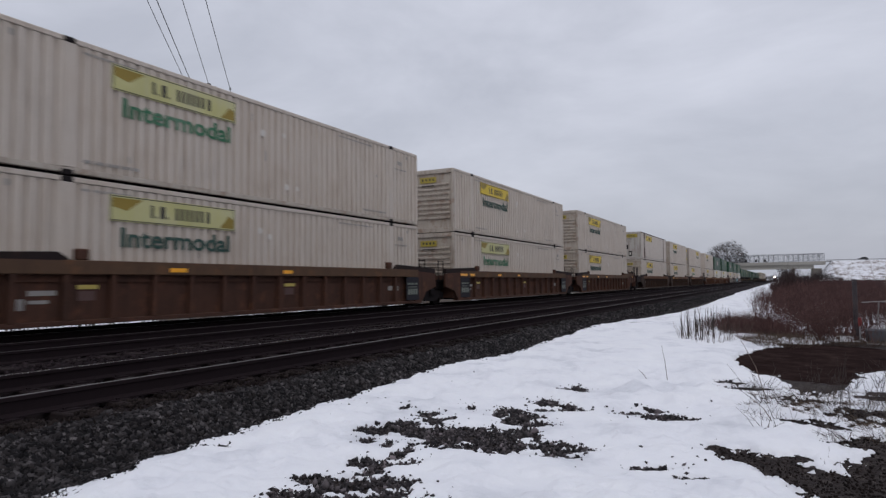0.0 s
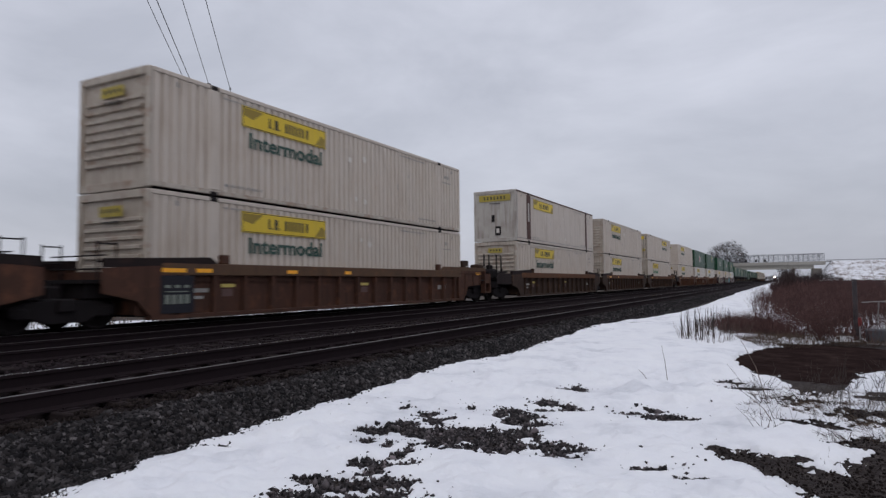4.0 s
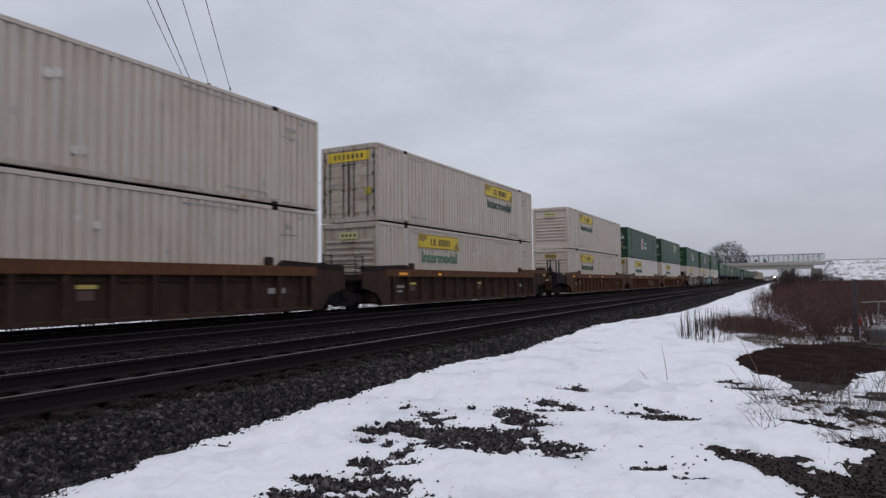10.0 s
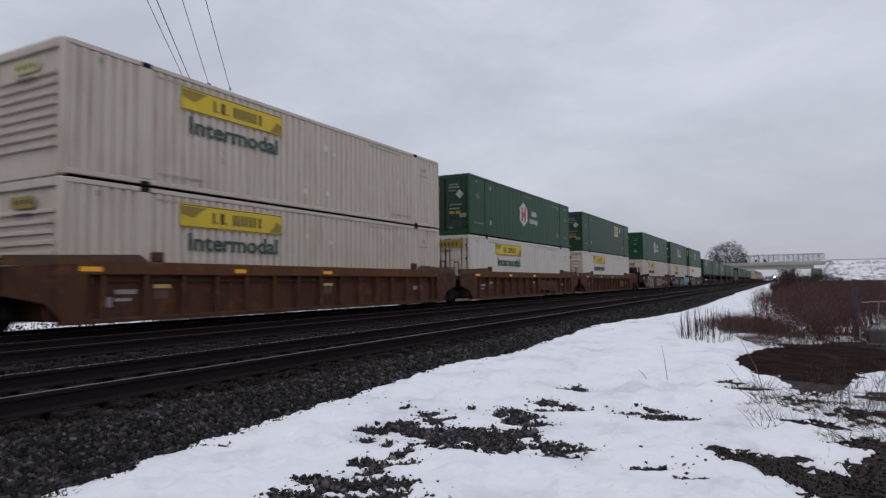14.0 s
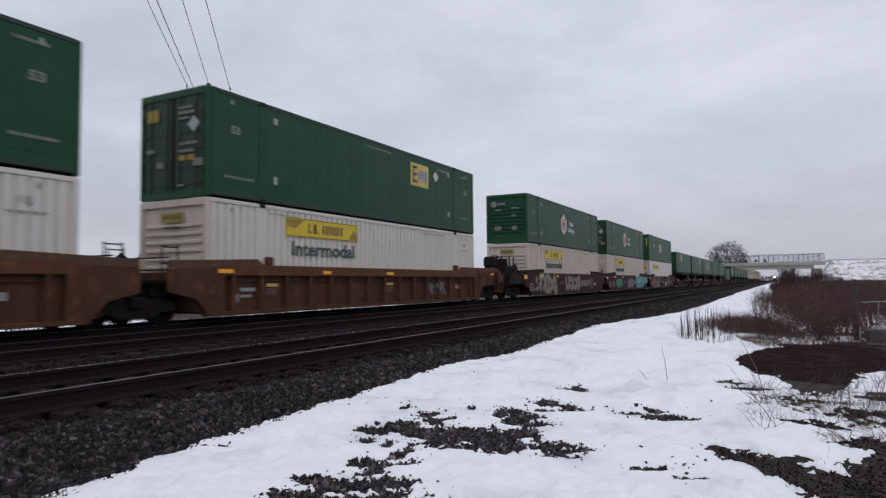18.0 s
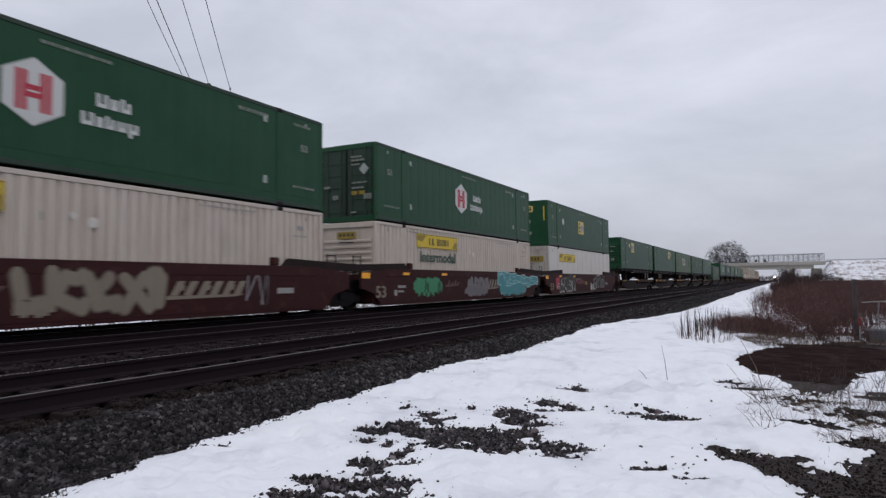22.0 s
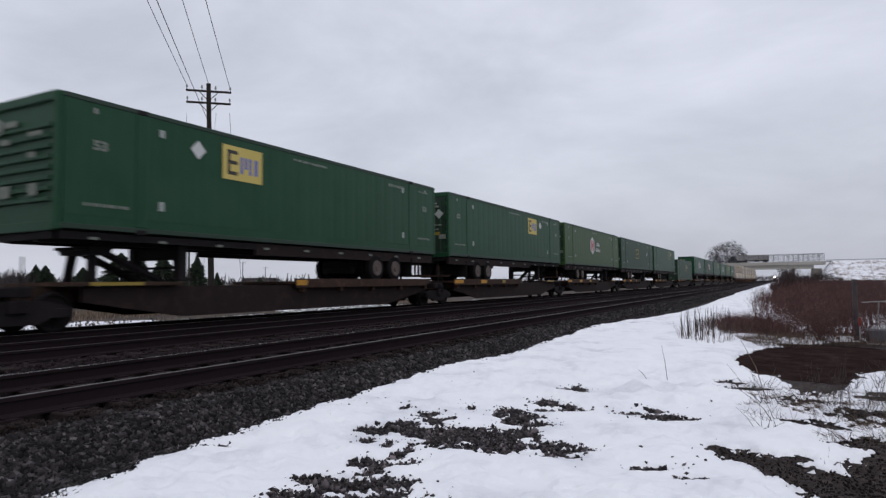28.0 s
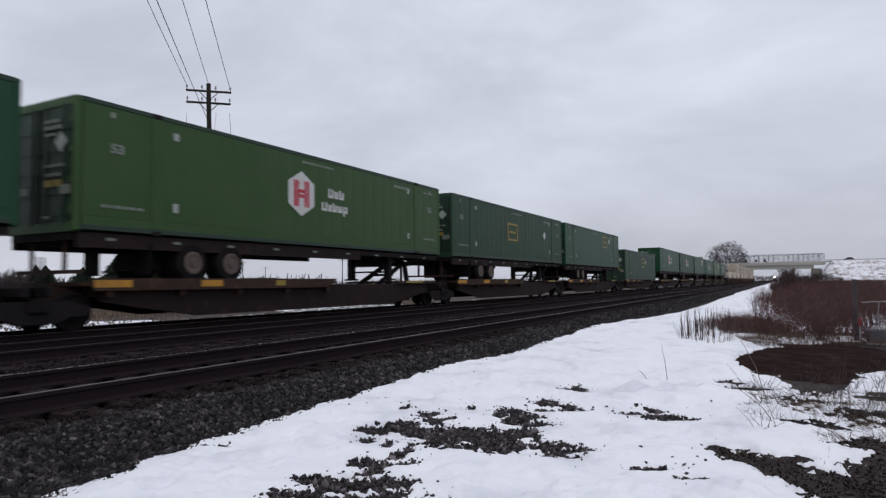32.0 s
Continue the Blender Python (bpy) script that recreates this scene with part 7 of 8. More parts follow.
# ---- plants ----
def strokes(name, starts, ends, r0, r1, mat, label, bend=None, kind="stuff", sides=3):
    """Many thin tapered stems in one mesh, each of two bent pieces."""
    n = len(starts)
    mid = (starts + ends) / 2 + (bend if bend is not None else 0)
    rings = []
    d = ends - starts
    d /= np.linalg.norm(d, axis=1, keepdims=True) + 1e-9
    ref = np.where(np.abs(d[:, 2:3]) > 0.9, np.array([[1.0, 0, 0]]), np.array([[0, 0, 1.0]]))
    u = np.cross(d, ref)
    u /= np.linalg.norm(u, axis=1, keepdims=True) + 1e-9
    w = np.cross(d, u)
    for c, r in ((starts, r0), (mid, (r0 + r1) / 2), (ends, r1)):
        r = np.broadcast_to(np.asarray(r, float), (n,))[:, None]
        rings.append(np.stack([c + (u * math.cos(2 * math.pi * k / sides) + w * math.sin(2 * math.pi * k / sides)) * r for k in range(sides)], 1))
    pts = np.concatenate(rings, 1)
    faces = []
    for a in (0, sides):
        for k in range(sides):
            k2 = (k + 1) % sides
            faces.append((a + k, a + k2, a + sides + k2, a + sides + k))
    f = (np.array(faces)[None] + (np.arange(n) * 3 * sides)[:, None, None]).reshape(-1, 4)
    me = array_mesh(name, pts.reshape(-1, 3), f, mat)
    return me


def stuff(name, me, label):
    return tagged(new(name, me), label, kind="stuff")


def stems(count, xy, heights, lean, seed):
    g = np.random.default_rng(seed)
    x, y = xy
    z = ground_height(x, y) - 0.02
    s = np.stack([x, y, np.maximum(z, snow_height(x, y) - 0.02)], -1)
    az = g.uniform(0, 2 * math.pi, count)
    ln = g.uniform(0, lean, count)
    e = s + np.stack([np.cos(az) * ln, np.sin(az) * ln, np.ones(count)], -1) * heights[:, None]
    b = g.normal(0, 0.05, (count, 3)) * heights[:, None]
    return s, e, b


def brush_edge(y):
    """Where the thicket begins, left side, at a distance y."""
    return np.interp(y, [14, 16.5, 20, 24, 28, 40, 80, 150, 300], [0.75, 0.60, 0.45, 0.20, -0.15, -0.60, -0.95, -0.7, -0.2])


g = np.random.default_rng(11)
n = 17000
by = 16.3 + 34 * g.uniform(0, 1, n) ** 1.3
bx = brush_edge(by) + (0.16 * by + 2.5) * g.uniform(0, 1, n) ** 0.9
clump = rough_noise(bx, by, 0.8, 3, 61)
ok = (clump > 0.40 + 0.06 * np.clip((20 - by) / 4, 0, 1)) & ((by > 21) | (bx < 0.95) | (g.uniform(0, 1, n) < 0.14))
bx, by, clump = bx[ok], by[ok], clump[ok]
hh = (0.45 + 0.95 * np.clip((bx - brush_edge(by)) / 1.3, 0.0, 1)) * g.uniform(0.40, 1.0, len(bx)) ** 0.8 * (0.36 + 0.90 * clump)
s, e, b = stems(len(bx), (bx, by), hh, 0.70, 3)
stuff("brush", strokes("brush", s, e, 0.0040, 0.0016, "brush", "", b), "dense red-brown leafless brush beside the track")
# side twigs
pick = g.integers(0, len(s), 56000)
f0 = g.uniform(0.25, 0.95, (len(pick), 1))
ts = s[pick] * (1 - f0) + e[pick] * f0 + b[pick] * (1 - np.abs(2 * f0 - 1))
te = ts + np.stack([g.normal(0, 0.17, len(pick)), g.normal(0, 0.17, len(pick)), g.uniform(-0.04, 0.26, len(pick))], -1)
stuff("brush", strokes("brush", ts, te, 0.0026, 0.0010, "brush", ""), "fine red-brown twigs of the thicket")
n = 16000
by = 44 + 300 * g.uniform(0, 1, n) ** 1.6
bx = brush_edge(by) + 0.12 * by * g.uniform(0, 1, n)
hh = g.uniform(0.5, 1.15, n) * (0.50 + 1.1 * rough_noise(bx, by, 0.15, 4, 63)) * np.clip(0.35 + (bx - brush_edge(by)) / 2.5, 0.3, 1)
s, e, b = stems(n, (bx, by), hh, 0.4, 5)
stuff("brush", strokes("brush", s, e, 0.020, 0.006, "brush", "", b * 2), "far red-brown brush along the track")
# sparse weeds before and among it
n = 4200
by = 16.5 + 33 * g.uniform(0, 1, n) ** 1.3
bx = brush_edge(by) - 1.0 + 2.4 * g.uniform(0, 1, n) ** 0.7
hh = g.uniform(0.15, 0.62, n) * (1 + np.clip((by - 24) / 25, 0, 0.8)) * (0.4 + 1.1 * rough_noise(bx, by, 1.2, 3, 67))
s, e, b = stems(n, (bx, by), hh, 0.6, 6)
stuff("dead_grass", strokes("dead_grass", s, e, 0.0045, 0.0015, "brush", "", b), "red-brown weeds at the thicket's edge")


def tufts(name, count, place, hmin, hmax, lean, thick, mat, label, seed):
    q = np.random.default_rng(seed)
    x, y = place(q, count)
    hgt = q.uniform(hmin, hmax, len(x))
    a, c, d = stems(len(x), (x, y), hgt, lean, seed)
    stuff(name, strokes(name, a, c, thick, thick * 0.25, mat, "", d), label)


def in_patch(cx, cy, rx, ry):
    def place(q, count):
        a, r = q.uniform(0, 2 * math.pi, count), np.sqrt(q.uniform(0, 1, count))
        return cx + rx * r * np.cos(a), cy + ry * r * np.sin(a)
    return place


tufts("dead_grass", 1500, in_patch(-0.2, 15.7, 0.6, 0.9), 0.03, 0.14, 1.6, 0.004, "grass", "flattened brown dead grass on the pool's shore", 30)
tufts("dead_grass", 2600, in_patch(0.9, 16.4, 1.5, 0.7), 0.03, 0.16, 1.5, 0.004, "grass", "flattened brown dead grass on the pool's shore", 29)
tufts("dead_grass", 60, in_patch(-1.75, 17.6, 0.6, 2.2), 0.30, 0.70, 0.10, 0.0125, "bark", "dark dry weed stalks standing in the snow", 23)
tufts("dead_grass", 200, in_patch(-1.5, 16.8, 0.75, 2.0), 0.12, 0.40, 0.5, 0.004, "brush_grey", "thin dry weed stems in the snow", 28)
# the verge across the tracks: tan grass, and clods poking through the snow
def in_strip(x0, x1, y0, y1):
    return lambda q, count: (q.uniform(x0, x1, count), q.uniform(y0, y1, count))


tufts("dead_grass", 9000, in_strip(-31, -24.2, 6, 42), 0.05, 0.26, 0.8, 0.022, "tan_grass", "tan dead grass along the field's edge", 61)
tufts("dead_grass", 750, in_strip(-24.2, -18.3, 6, 42), 0.06, 0.17, 1.2, 0.020, "tan_grass", "tan grass poking through the snow of the verge", 62)
vq = np.random.default_rng(63)
vx, vy, vs = vq.uniform(-24.2, -17.9, 2600), vq.uniform(5, 42, 2600), vq.uniform(0.02, 0.07, 2600)
scatter("clods", octa(), np.stack([vx, vy, field_snow(vx, vy) + 0.2 * vs], -1), vs, "gravel", "dark clods and stones in the snow of the verge", vq)
for cx, cy, rx, ry, hgt, cnt in ((-0.75, 18.6, 0.8, 1.4, 0.46, 2900), (-1.35, 20.0, 0.8, 1.6, 0.40, 1100), (-0.2, 17.6, 0.7, 0.9, 0.38, 1300), (-0.3, 19.6, 0.6, 1.2, 0.5, 500)):
    mq = np.random.default_rng(int(cy * 10))
    ma, mr = mq.uniform(0, 2 * math.pi, cnt), np.sqrt(mq.uniform(0, 1, cnt))
    mx, my = cx + rx * mr * np.cos(ma), cy + ry * mr * np.sin(ma)
    mh = hgt * (1 - 0.7 * mr ** 2) * mq.uniform(0.4, 1.0, cnt) * (0.25 + 1.5 * rough_noise(mx, my, 1.6, 3, 69)) + 0.05
    ms, me_, mb = stems(cnt, (mx, my), mh, 0.9, int(cy))
    stuff("brush", strokes("brush", ms, me_, 0.0034, 0.0014, "brush", "", mb), "low tangled brown shrub in the snow")
for k, (cx, cy, rx, ry, cnt) in enumerate(((0.70, 7.75, 0.65, 0.40, 3200), (0.15, 8.35, 0.45, 0.25, 900), (0.95, 7.25, 0.4, 0.25, 1500), (0.7, 6.5, 0.4, 0.2, 900), (0.75, 8.3, 0.75, 0.8, 3000), (1.0, 6.9, 0.4, 0.5, 1200), (0.45, 8.9, 0.5, 0.3, 500), (-0.15, 7.6, 0.25, 0.12, 200), (0.95, 8.9, 0.5, 0.4, 260), (-0.5, 9.1, 0.3, 0.3, 130), (0.3, 5.7, 0.5, 0.2, 90))):
    tufts("dead_grass", cnt, in_patch(cx, cy, rx, ry), 0.012, 0.06, 3.4, 0.0020, "grass", "brown flattened weeds lying on the snow", 40 + k)


def weed(x, y, count, height, spread, seed):
    """A clump of dry stems that fan out from one root, with a few side twigs."""
    q = np.random.default_rng(seed)
    z = float(snow_height(np.array([x]), np.array([y]))[0]) - 0.03
    root = np.stack([q.normal(0, 0.06, count), q.normal(0, 0.05, count), np.zeros(count)], -1)
    hgt = height * q.uniform(0.35, 1.0, count)
    tip = root + np.stack([q.normal(0, spread, count) * hgt, q.normal(0, spread, count) * hgt, hgt], -1)
    bend = q.normal(0, 0.05, (count, 3)) * hgt[:, None]
    pick = q.integers(0, count, count * 2)
    f = q.uniform(0.4, 0.95, (count * 2, 1))
    t0 = root[pick] * (1 - f) + tip[pick] * f + bend[pick] * (1 - np.abs(2 * f - 1))
    t1 = t0 + q.normal(0, 0.05, (count * 2, 3)) + np.array([0, 0, 0.05])
    me = strokes("weed", np.concatenate([root, t0]), np.concatenate([tip, t1]), np.concatenate([np.full(count, 0.0027), np.full(2 * count, 0.0014)]), np.full(3 * count, 0.0010),
                 "bark", "", np.concatenate([bend, np.zeros((2 * count, 3))]), sides=4)
    ob = new("weed", me)
    ob.matrix_basis = pose(x, y, z)
    return tagged(ob, "clump of dry dark weed stems in the snow", "plant", "weed stalks")


for k, (x, y, cnt, hgt, spread) in enumerate(((-0.17, 7.55, 13, 0.42, 0.45), (-0.05, 7.62, 9, 0.38, 0.4), (-0.22, 8.9, 4, 0.42, 0.5), (0.42, 7.95, 9, 0.40, 0.4), (0.50, 8.1, 6, 0.62, 0.15), (0.72, 7.75, 8, 0.40, 0.4),
                                              (0.15, 8.3, 6, 0.40, 0.5), (0.30, 8.7, 7, 0.42, 0.35), (0.85, 8.2, 7, 0.42, 0.4), (-0.45, 8.9, 5, 0.22, 0.9), (0.25, 7.1, 5, 0.16, 0.6), (-0.02, 6.9, 5, 0.13, 0.6), (0.45, 6.5, 6, 0.12, 0.7), (1.2, 9.6, 9, 0.45, 0.4), (0.75, 9.5, 6, 0.40, 0.4))):
    weed(x, y, max(4, int(cnt * 1.3)), hgt, spread * 1.15, 500 + k)
wq = np.random.default_rng(77)
for k in range(15):
    weed(wq.uniform(-0.35, 1.25), wq.uniform(6.3, 9.8), int(wq.integers(3, 8)), wq.uniform(0.12, 0.36), wq.uniform(0.4, 0.9), 600 + k)


def twig(x, y, hgt, lx, ly):
    z = float(snow_height(np.array([x]), np.array([y]))[0]) - 0.02

    def make(bm):
        rod(bm, (x, y, z), (x + lx * 0.4, y + ly * 0.4, z + hgt * 0.55), 0.005, 0.004, sides=5)
        rod(bm, (x + lx * 0.4, y + ly * 0.4, z + hgt * 0.55), (x + lx, y + ly, z + hgt), 0.004, 0.0015, sides=5)
    solid("weed_stalk", make, "brush_grey", "single dry weed stalk standing in the snow", "plant", "weed stalks")


for x, y, hgt, lx, ly in ((-1.38, 8.95, 0.46, -0.08, 0.1), (-1.62, 8.9, 0.16, -0.12, 0.0), (-1.75, 18.5, 0.5, 0.05, 0), (-2.1, 17.2, 0.5, -0.04, 0), (-2.0, 16.4, 0.55, 0.06, 0),
                          (-0.9, 16.0, 0.35, 0.1, 0), (-0.17, 7.6, 0.72, -0.28, 0.2), (-0.12, 6.75, 0.22, -0.18, 0.0)):
    twig(x, y, hgt, lx, ly)


def grow(base, height, spread, seed, levels=5, first=0.25, splits=(3, 4)):
    """Limbs of a bare tree as lists of starts, ends and radii."""
    r = random.Random(seed)
    out = []

    def limb(p, d, length, rad, level):
        q = p + d * length
        out.append((p, q, rad, rad * 0.62))
        if level == 0:
            return
        for k in range(r.randint(*splits)):
            side = Vector((r.gauss(0, 1), r.gauss(0, 1), r.gauss(0.15, 0.6))).normalized()
            nd = (d * r.uniform(0.55, 0.9) + side * spread * r.uniform(0.5, 1.0)).normalized()
            limb(p.lerp(q, r.uniform(0.55, 1.0)), nd, length * r.uniform(0.62, 0.82), rad * 0.55, level - 1)
    limb(Vector(base), Vector((r.uniform(-0.05, 0.05), 0, 1)), height * first, height * 0.018, levels)
    return out


def bare_tree(x, y, height, seed, label, spread=0.9, trunks=1, levels=5, wide=0.0):
    z = float(ground_height(np.array([x]), np.array([y]))[0]) - 0.2
    t = thing("tree", pose(x, y, z), label, "tree", "bare trees")
    limbs = []
    for k in range(trunks):
        limbs += grow(((k - (trunks - 1) / 2) * wide, 0, 0), height, spread, seed + k, levels)
    s = np.array([tuple(a[0]) for a in limbs])
    e = np.array([tuple(a[1]) for a in limbs])
    k = height / e[:, 2].max()
    s, e = s * k, e * k
    r0, r1 = np.array([max(a[2], 0.055) for a in limbs]), np.array([max(a[3], 0.035) for a in limbs])
    big = r0 > height * 0.008
    for name, m in (("trunk", big), ("crown", ~big)):
        ob = new(name, strokes(name, s[m], e[m], r0[m], r1[m], "bark", "", sides=5 if name == "trunk" else 3))
        ob.parent = t
    return t


def round_tree(x, y, height, reach, seed, label):
    """A broad old tree: limbs fan from a short trunk and end in twigs over a round crown."""
    q = np.random.default_rng(seed)
    z = float(ground_height(np.array([x]), np.array([y]))[0]) - 0.2
    t = thing("tree", pose(x, y, z), label, "tree", "bare trees")
    mid = np.array([0, 0, height * 0.55])
    fork = np.array([0, 0, height * 0.22])

    def on_crown(n, share):
        d = q.normal(size=(n, 3))
        d[:, 2] = np.abs(d[:, 2]) * 1.1 - 0.45
        d /= np.linalg.norm(d, axis=1, keepdims=True)
        d *= (share * q.uniform(0.70 if n > 2000 else 0.85, 1.10, n) * (1 + 0.10 * np.sin(5 * d[:, 0]) * np.cos(4 * d[:, 1] + 1)))[:, None]
        return mid + d * np.array([reach, reach, height * 0.45])
    tips = on_crown(26, 0.55)
    s, e, r0, r1 = [np.repeat(fork[None], 26, 0)], [tips], [np.full(26, 0.26)], [np.full(26, 0.12)]
    for share, count, ra, rb in ((0.82, 170, 0.11, 0.06), (0.95, 1300, 0.05, 0.03), (1.04, 5000, 0.032, 0.015)):
        ends = on_crown(count, share)
        near = np.argmin(((ends[:, None] - tips[None]) ** 2).sum(-1), 1)
        from_ = tips[near] + 0.0
        s.append(from_), e.append(ends), r0.append(np.full(count, ra)), r1.append(np.full(count, rb))
        tips = ends
    s, e, r0, r1 = (np.concatenate(a) for a in (s, e, r0, r1))
    part("trunk", lambda bm: rod(bm, (0, 0, 0), tuple(fork), 0.55, 0.40, sides=9), "bark", t)
    big = r0 > 0.2
    for name, m in (("limb", big), ("crown", ~big)):
        ob = new(name, strokes(name, s[m], e[m], r0[m], r1[m], "wood_far", "", q.normal(0, 0.35, (int(m.sum()), 3))))
        ob.parent = t


round_tree(-29.4, 438, 25.2, 11.4, 3, "large bare tree with a dense round crown")
bare_tree(3.0, 470, 14, 9, "bare tree behind the overpass", 0.8, 1, 5)
def shrub(x, y, wide, height, count, seed, label, thick=0.05, mat="wood_far", group="scrub by the overpass"):
    """A thicket of many upright stems with forked tips."""
    q = np.random.default_rng(seed)
    z = float(ground_height(np.array([x]), np.array([y]))[0]) - 0.2
    a, rr = q.uniform(0, 2 * math.pi, count), np.sqrt(q.uniform(0, 1, count))
    s = np.stack([wide / 2 * rr * np.cos(a), wide / 2 * rr * np.sin(a), 0 * a], -1)
    hgt = height * (1 - 0.45 * rr ** 2) * q.uniform(0.45, 1.0, count)
    e = s * 1.25 + np.stack([q.normal(0, 0.12, count) * hgt, q.normal(0, 0.12, count) * hgt, hgt], -1)
    pick = q.integers(0, count, 3 * count)
    f = q.uniform(0.35, 0.95, (3 * count, 1))
    t0 = s[pick] * (1 - f) + e[pick] * f
    t1 = t0 + q.normal(0, 0.06, (3 * count, 3)) * height + np.array([0, 0, 0.07 * height])
    me = strokes("shrub", np.concatenate([s, t0]), np.concatenate([e, t1]), np.concatenate([np.full(count, thick), np.full(3 * count, thick * 0.7)]), np.full(4 * count, thick * 0.36), mat, "")
    ob = new("shrub", me)
    ob.matrix_basis = pose(x, y, z)
    return tagged(ob, label, "shrub", group)


for i, (x, y, wide, hgt) in enumerate(((1.5, 386, 3.5, 7.6), (4.2, 389, 4.0, 8.2), (6.2, 384, 3.0, 5.0), (15.5, 386, 4.0, 6.5), (18.2, 384, 4.5, 8.0), (21.5, 381, 4.0, 6.0), (12.0, 386, 4.0, 3.2), (25.0, 379, 5.0, 4.0), (9.0, 384, 4.0, 3.6))):
    shrub(x, y, wide, hgt, 320 if i < 3 else 130, 300 + 7 * i, "leafless brown scrub by the overpass")


for i, (x, y, wide, hgt) in enumerate(((0.7, 62, 2.4, 3.0), (2.3, 66, 2.2, 2.5), (4.4, 70, 2.6, 2.1), (6.6, 64, 2.6, 1.9), (9.5, 68, 3.0, 1.9), (-0.3, 90, 2.0, 2.2))):
    shrub(x, y, wide, hgt, 420, 420 + 5 * i, "dark leafless bush rising out of the brush", 0.012, "bush", "bushes in the brush")


def spruce(x, y, height, seed, wide=0.40):
    r = np.random.default_rng(seed)
    z = float(ground_height(np.array([x]), np.array([y]))[0]) - 0.2
    t = thing("tree", pose(x, y, z), "dark green spruce across the field", "tree", "spruces")
    part("trunk", lambda bm: rod(bm, (0, 0, 0), (0, 0, height * 0.96), height * 0.02, 0.02, sides=6), "bark", t)
    n = 1500
    h = height * (0.04 + 0.96 * r.uniform(0, 1, n) ** 1.25)
    a = r.uniform(0, 2 * math.pi, n)
    ragged = 0.45 + 1.1 * rough_noise(a * 1.3 + seed, h * 1.1, 1.0, 3, seed)
    reach = height * wide * np.minimum(1.0, 1.25 * (1 - h / height) ** 0.75) * ragged * r.uniform(0.4, 1.15, n) + 0.06
    s = np.stack([0 * h, 0 * h, h], -1)
    e = np.stack([np.cos(a) * reach, np.sin(a) * reach, h - 0.18 * reach + r.normal(0, 0.12, n)], -1)
    ob = new("crown", strokes("crown", s * 0.55 + e * 0.45, e, 0.17, 0.03, "conifer", "", sides=4))
    ob.parent = t


def place_at(px, w):
    """A place w metres along the view axis, at the bearing of a picture column px of 1568."""
    k = (px - 784) / 1139.5 * w
    f = Vector((-math.sin(radians(YAW)), math.cos(radians(YAW))))
    rt = Vector((math.cos(radians(YAW)), math.sin(radians(YAW))))
    p = f * w + rt * k
    return p.x, p.y


for i, (px_, w, hgt, wide) in enumerate(((214, 150, 8.9, 0.66), (247, 152, 8.5, 0.42), (288, 150, 8.3, 0.50), (348, 154, 8.3, 0.34), (146, 152, 5.7, 0.62), (80, 155, 6.4, 0.50), (63, 158, 6.6, 0.40), (384, 170, 4.5, 0.30), (310, 160, 3.6, 0.5), (335, 165, 3.0, 0.6), (165, 160, 3.2, 0.4), (460, 190, 3.4, 0.5))):
    x, y = place_at(px_, w)
    spruce(x, y, hgt, 100 + i, wide)


for i, (px_, w, wide, hgt) in enumerate(((4, 152, 5.0, 5.2), (16, 160, 6.0, 6.6), (32, 158, 6.0, 6.2), (46, 156, 5.0, 5.6), (326, 160, 4.0, 4.6))):
    x, y = place_at(px_, w)
    shrub(x, y, wide, hgt, 240, 520 + 9 * i, "grey leafless tree across the field", 0.06, "wood_far", "bare trees across the field")


def far_wood(name, x0, y0, x1, y1, height, count, seed, label):
    q = np.random.default_rng(seed)
    t = q.uniform(0, 1, count)
    x, y = x0 + (x1 - x0) * t + q.normal(0, 6, count), y0 + (y1 - y0) * t + q.normal(0, 6, count)
    tops = height * (0.55 + 0.6 * rough_noise(t * 40, t * 0, 1.0, 3, seed))
    base = np.stack([x, y, np.full(count, -1.5)], -1)
    lift = q.uniform(0, 0.8, count)
    s = base + np.stack([0 * x, 0 * x, tops * lift], -1)
    e = s + np.stack([q.normal(0, 0.8, count), q.normal(0, 0.8, count), tops * q.uniform(0.2, 0.45, count)], -1)
    stuff(name, strokes(name, s, e, 0.28, 0.06, "wood_far", ""), label)


far_wood("far_trees", -420, 330, -150, 620, 6.5, 3000, 201, "low bare hedge far across the field")
far_wood("far_trees", -190, 110, -160, 190, 6.0, 900, 205, "grey bare trees across the field")
far_wood("far_trees", -150, 640, 60, 900, 7.5, 2200, 202, "distant bare trees at the horizon")
far_wood("far_trees", 30, 560, 420, 520, 8.0, 2200, 203, "distant bare trees beyond the road")
far_wood("far_trees", -300, 40, -380, 330, 6.0, 1500, 204, "low bare hedge far across the field")


# ---- the overpass ----
BY = 400.0


def slope_material():
    mat, n, l, b2 = nodes_of("snowy_slope")
    v = spot_vector(n, l, vary=False)
    f1 = noise_node(n, l, v, 0.35, 8, 0.7)
    f2 = noise_node(n, l, v, 2.5, 6, 0.7)
    both = mix_node(n, l, 0.45, f1, f2)
    col = ramp_node(n, l, both, [(0.40, (0.10, 0.075, 0.062)), (0.455, (0.28, 0.25, 0.24)), (0.51, (0.72, 0.73, 0.77))])
    l.new(col, b2.inputs["Base Color"])
    b2.inputs["Roughness"].default_value = 0.9
    bump_node(n, l, f2, 0.8, 0.3, b2)
    return mat


M["slope"] = slope_material()


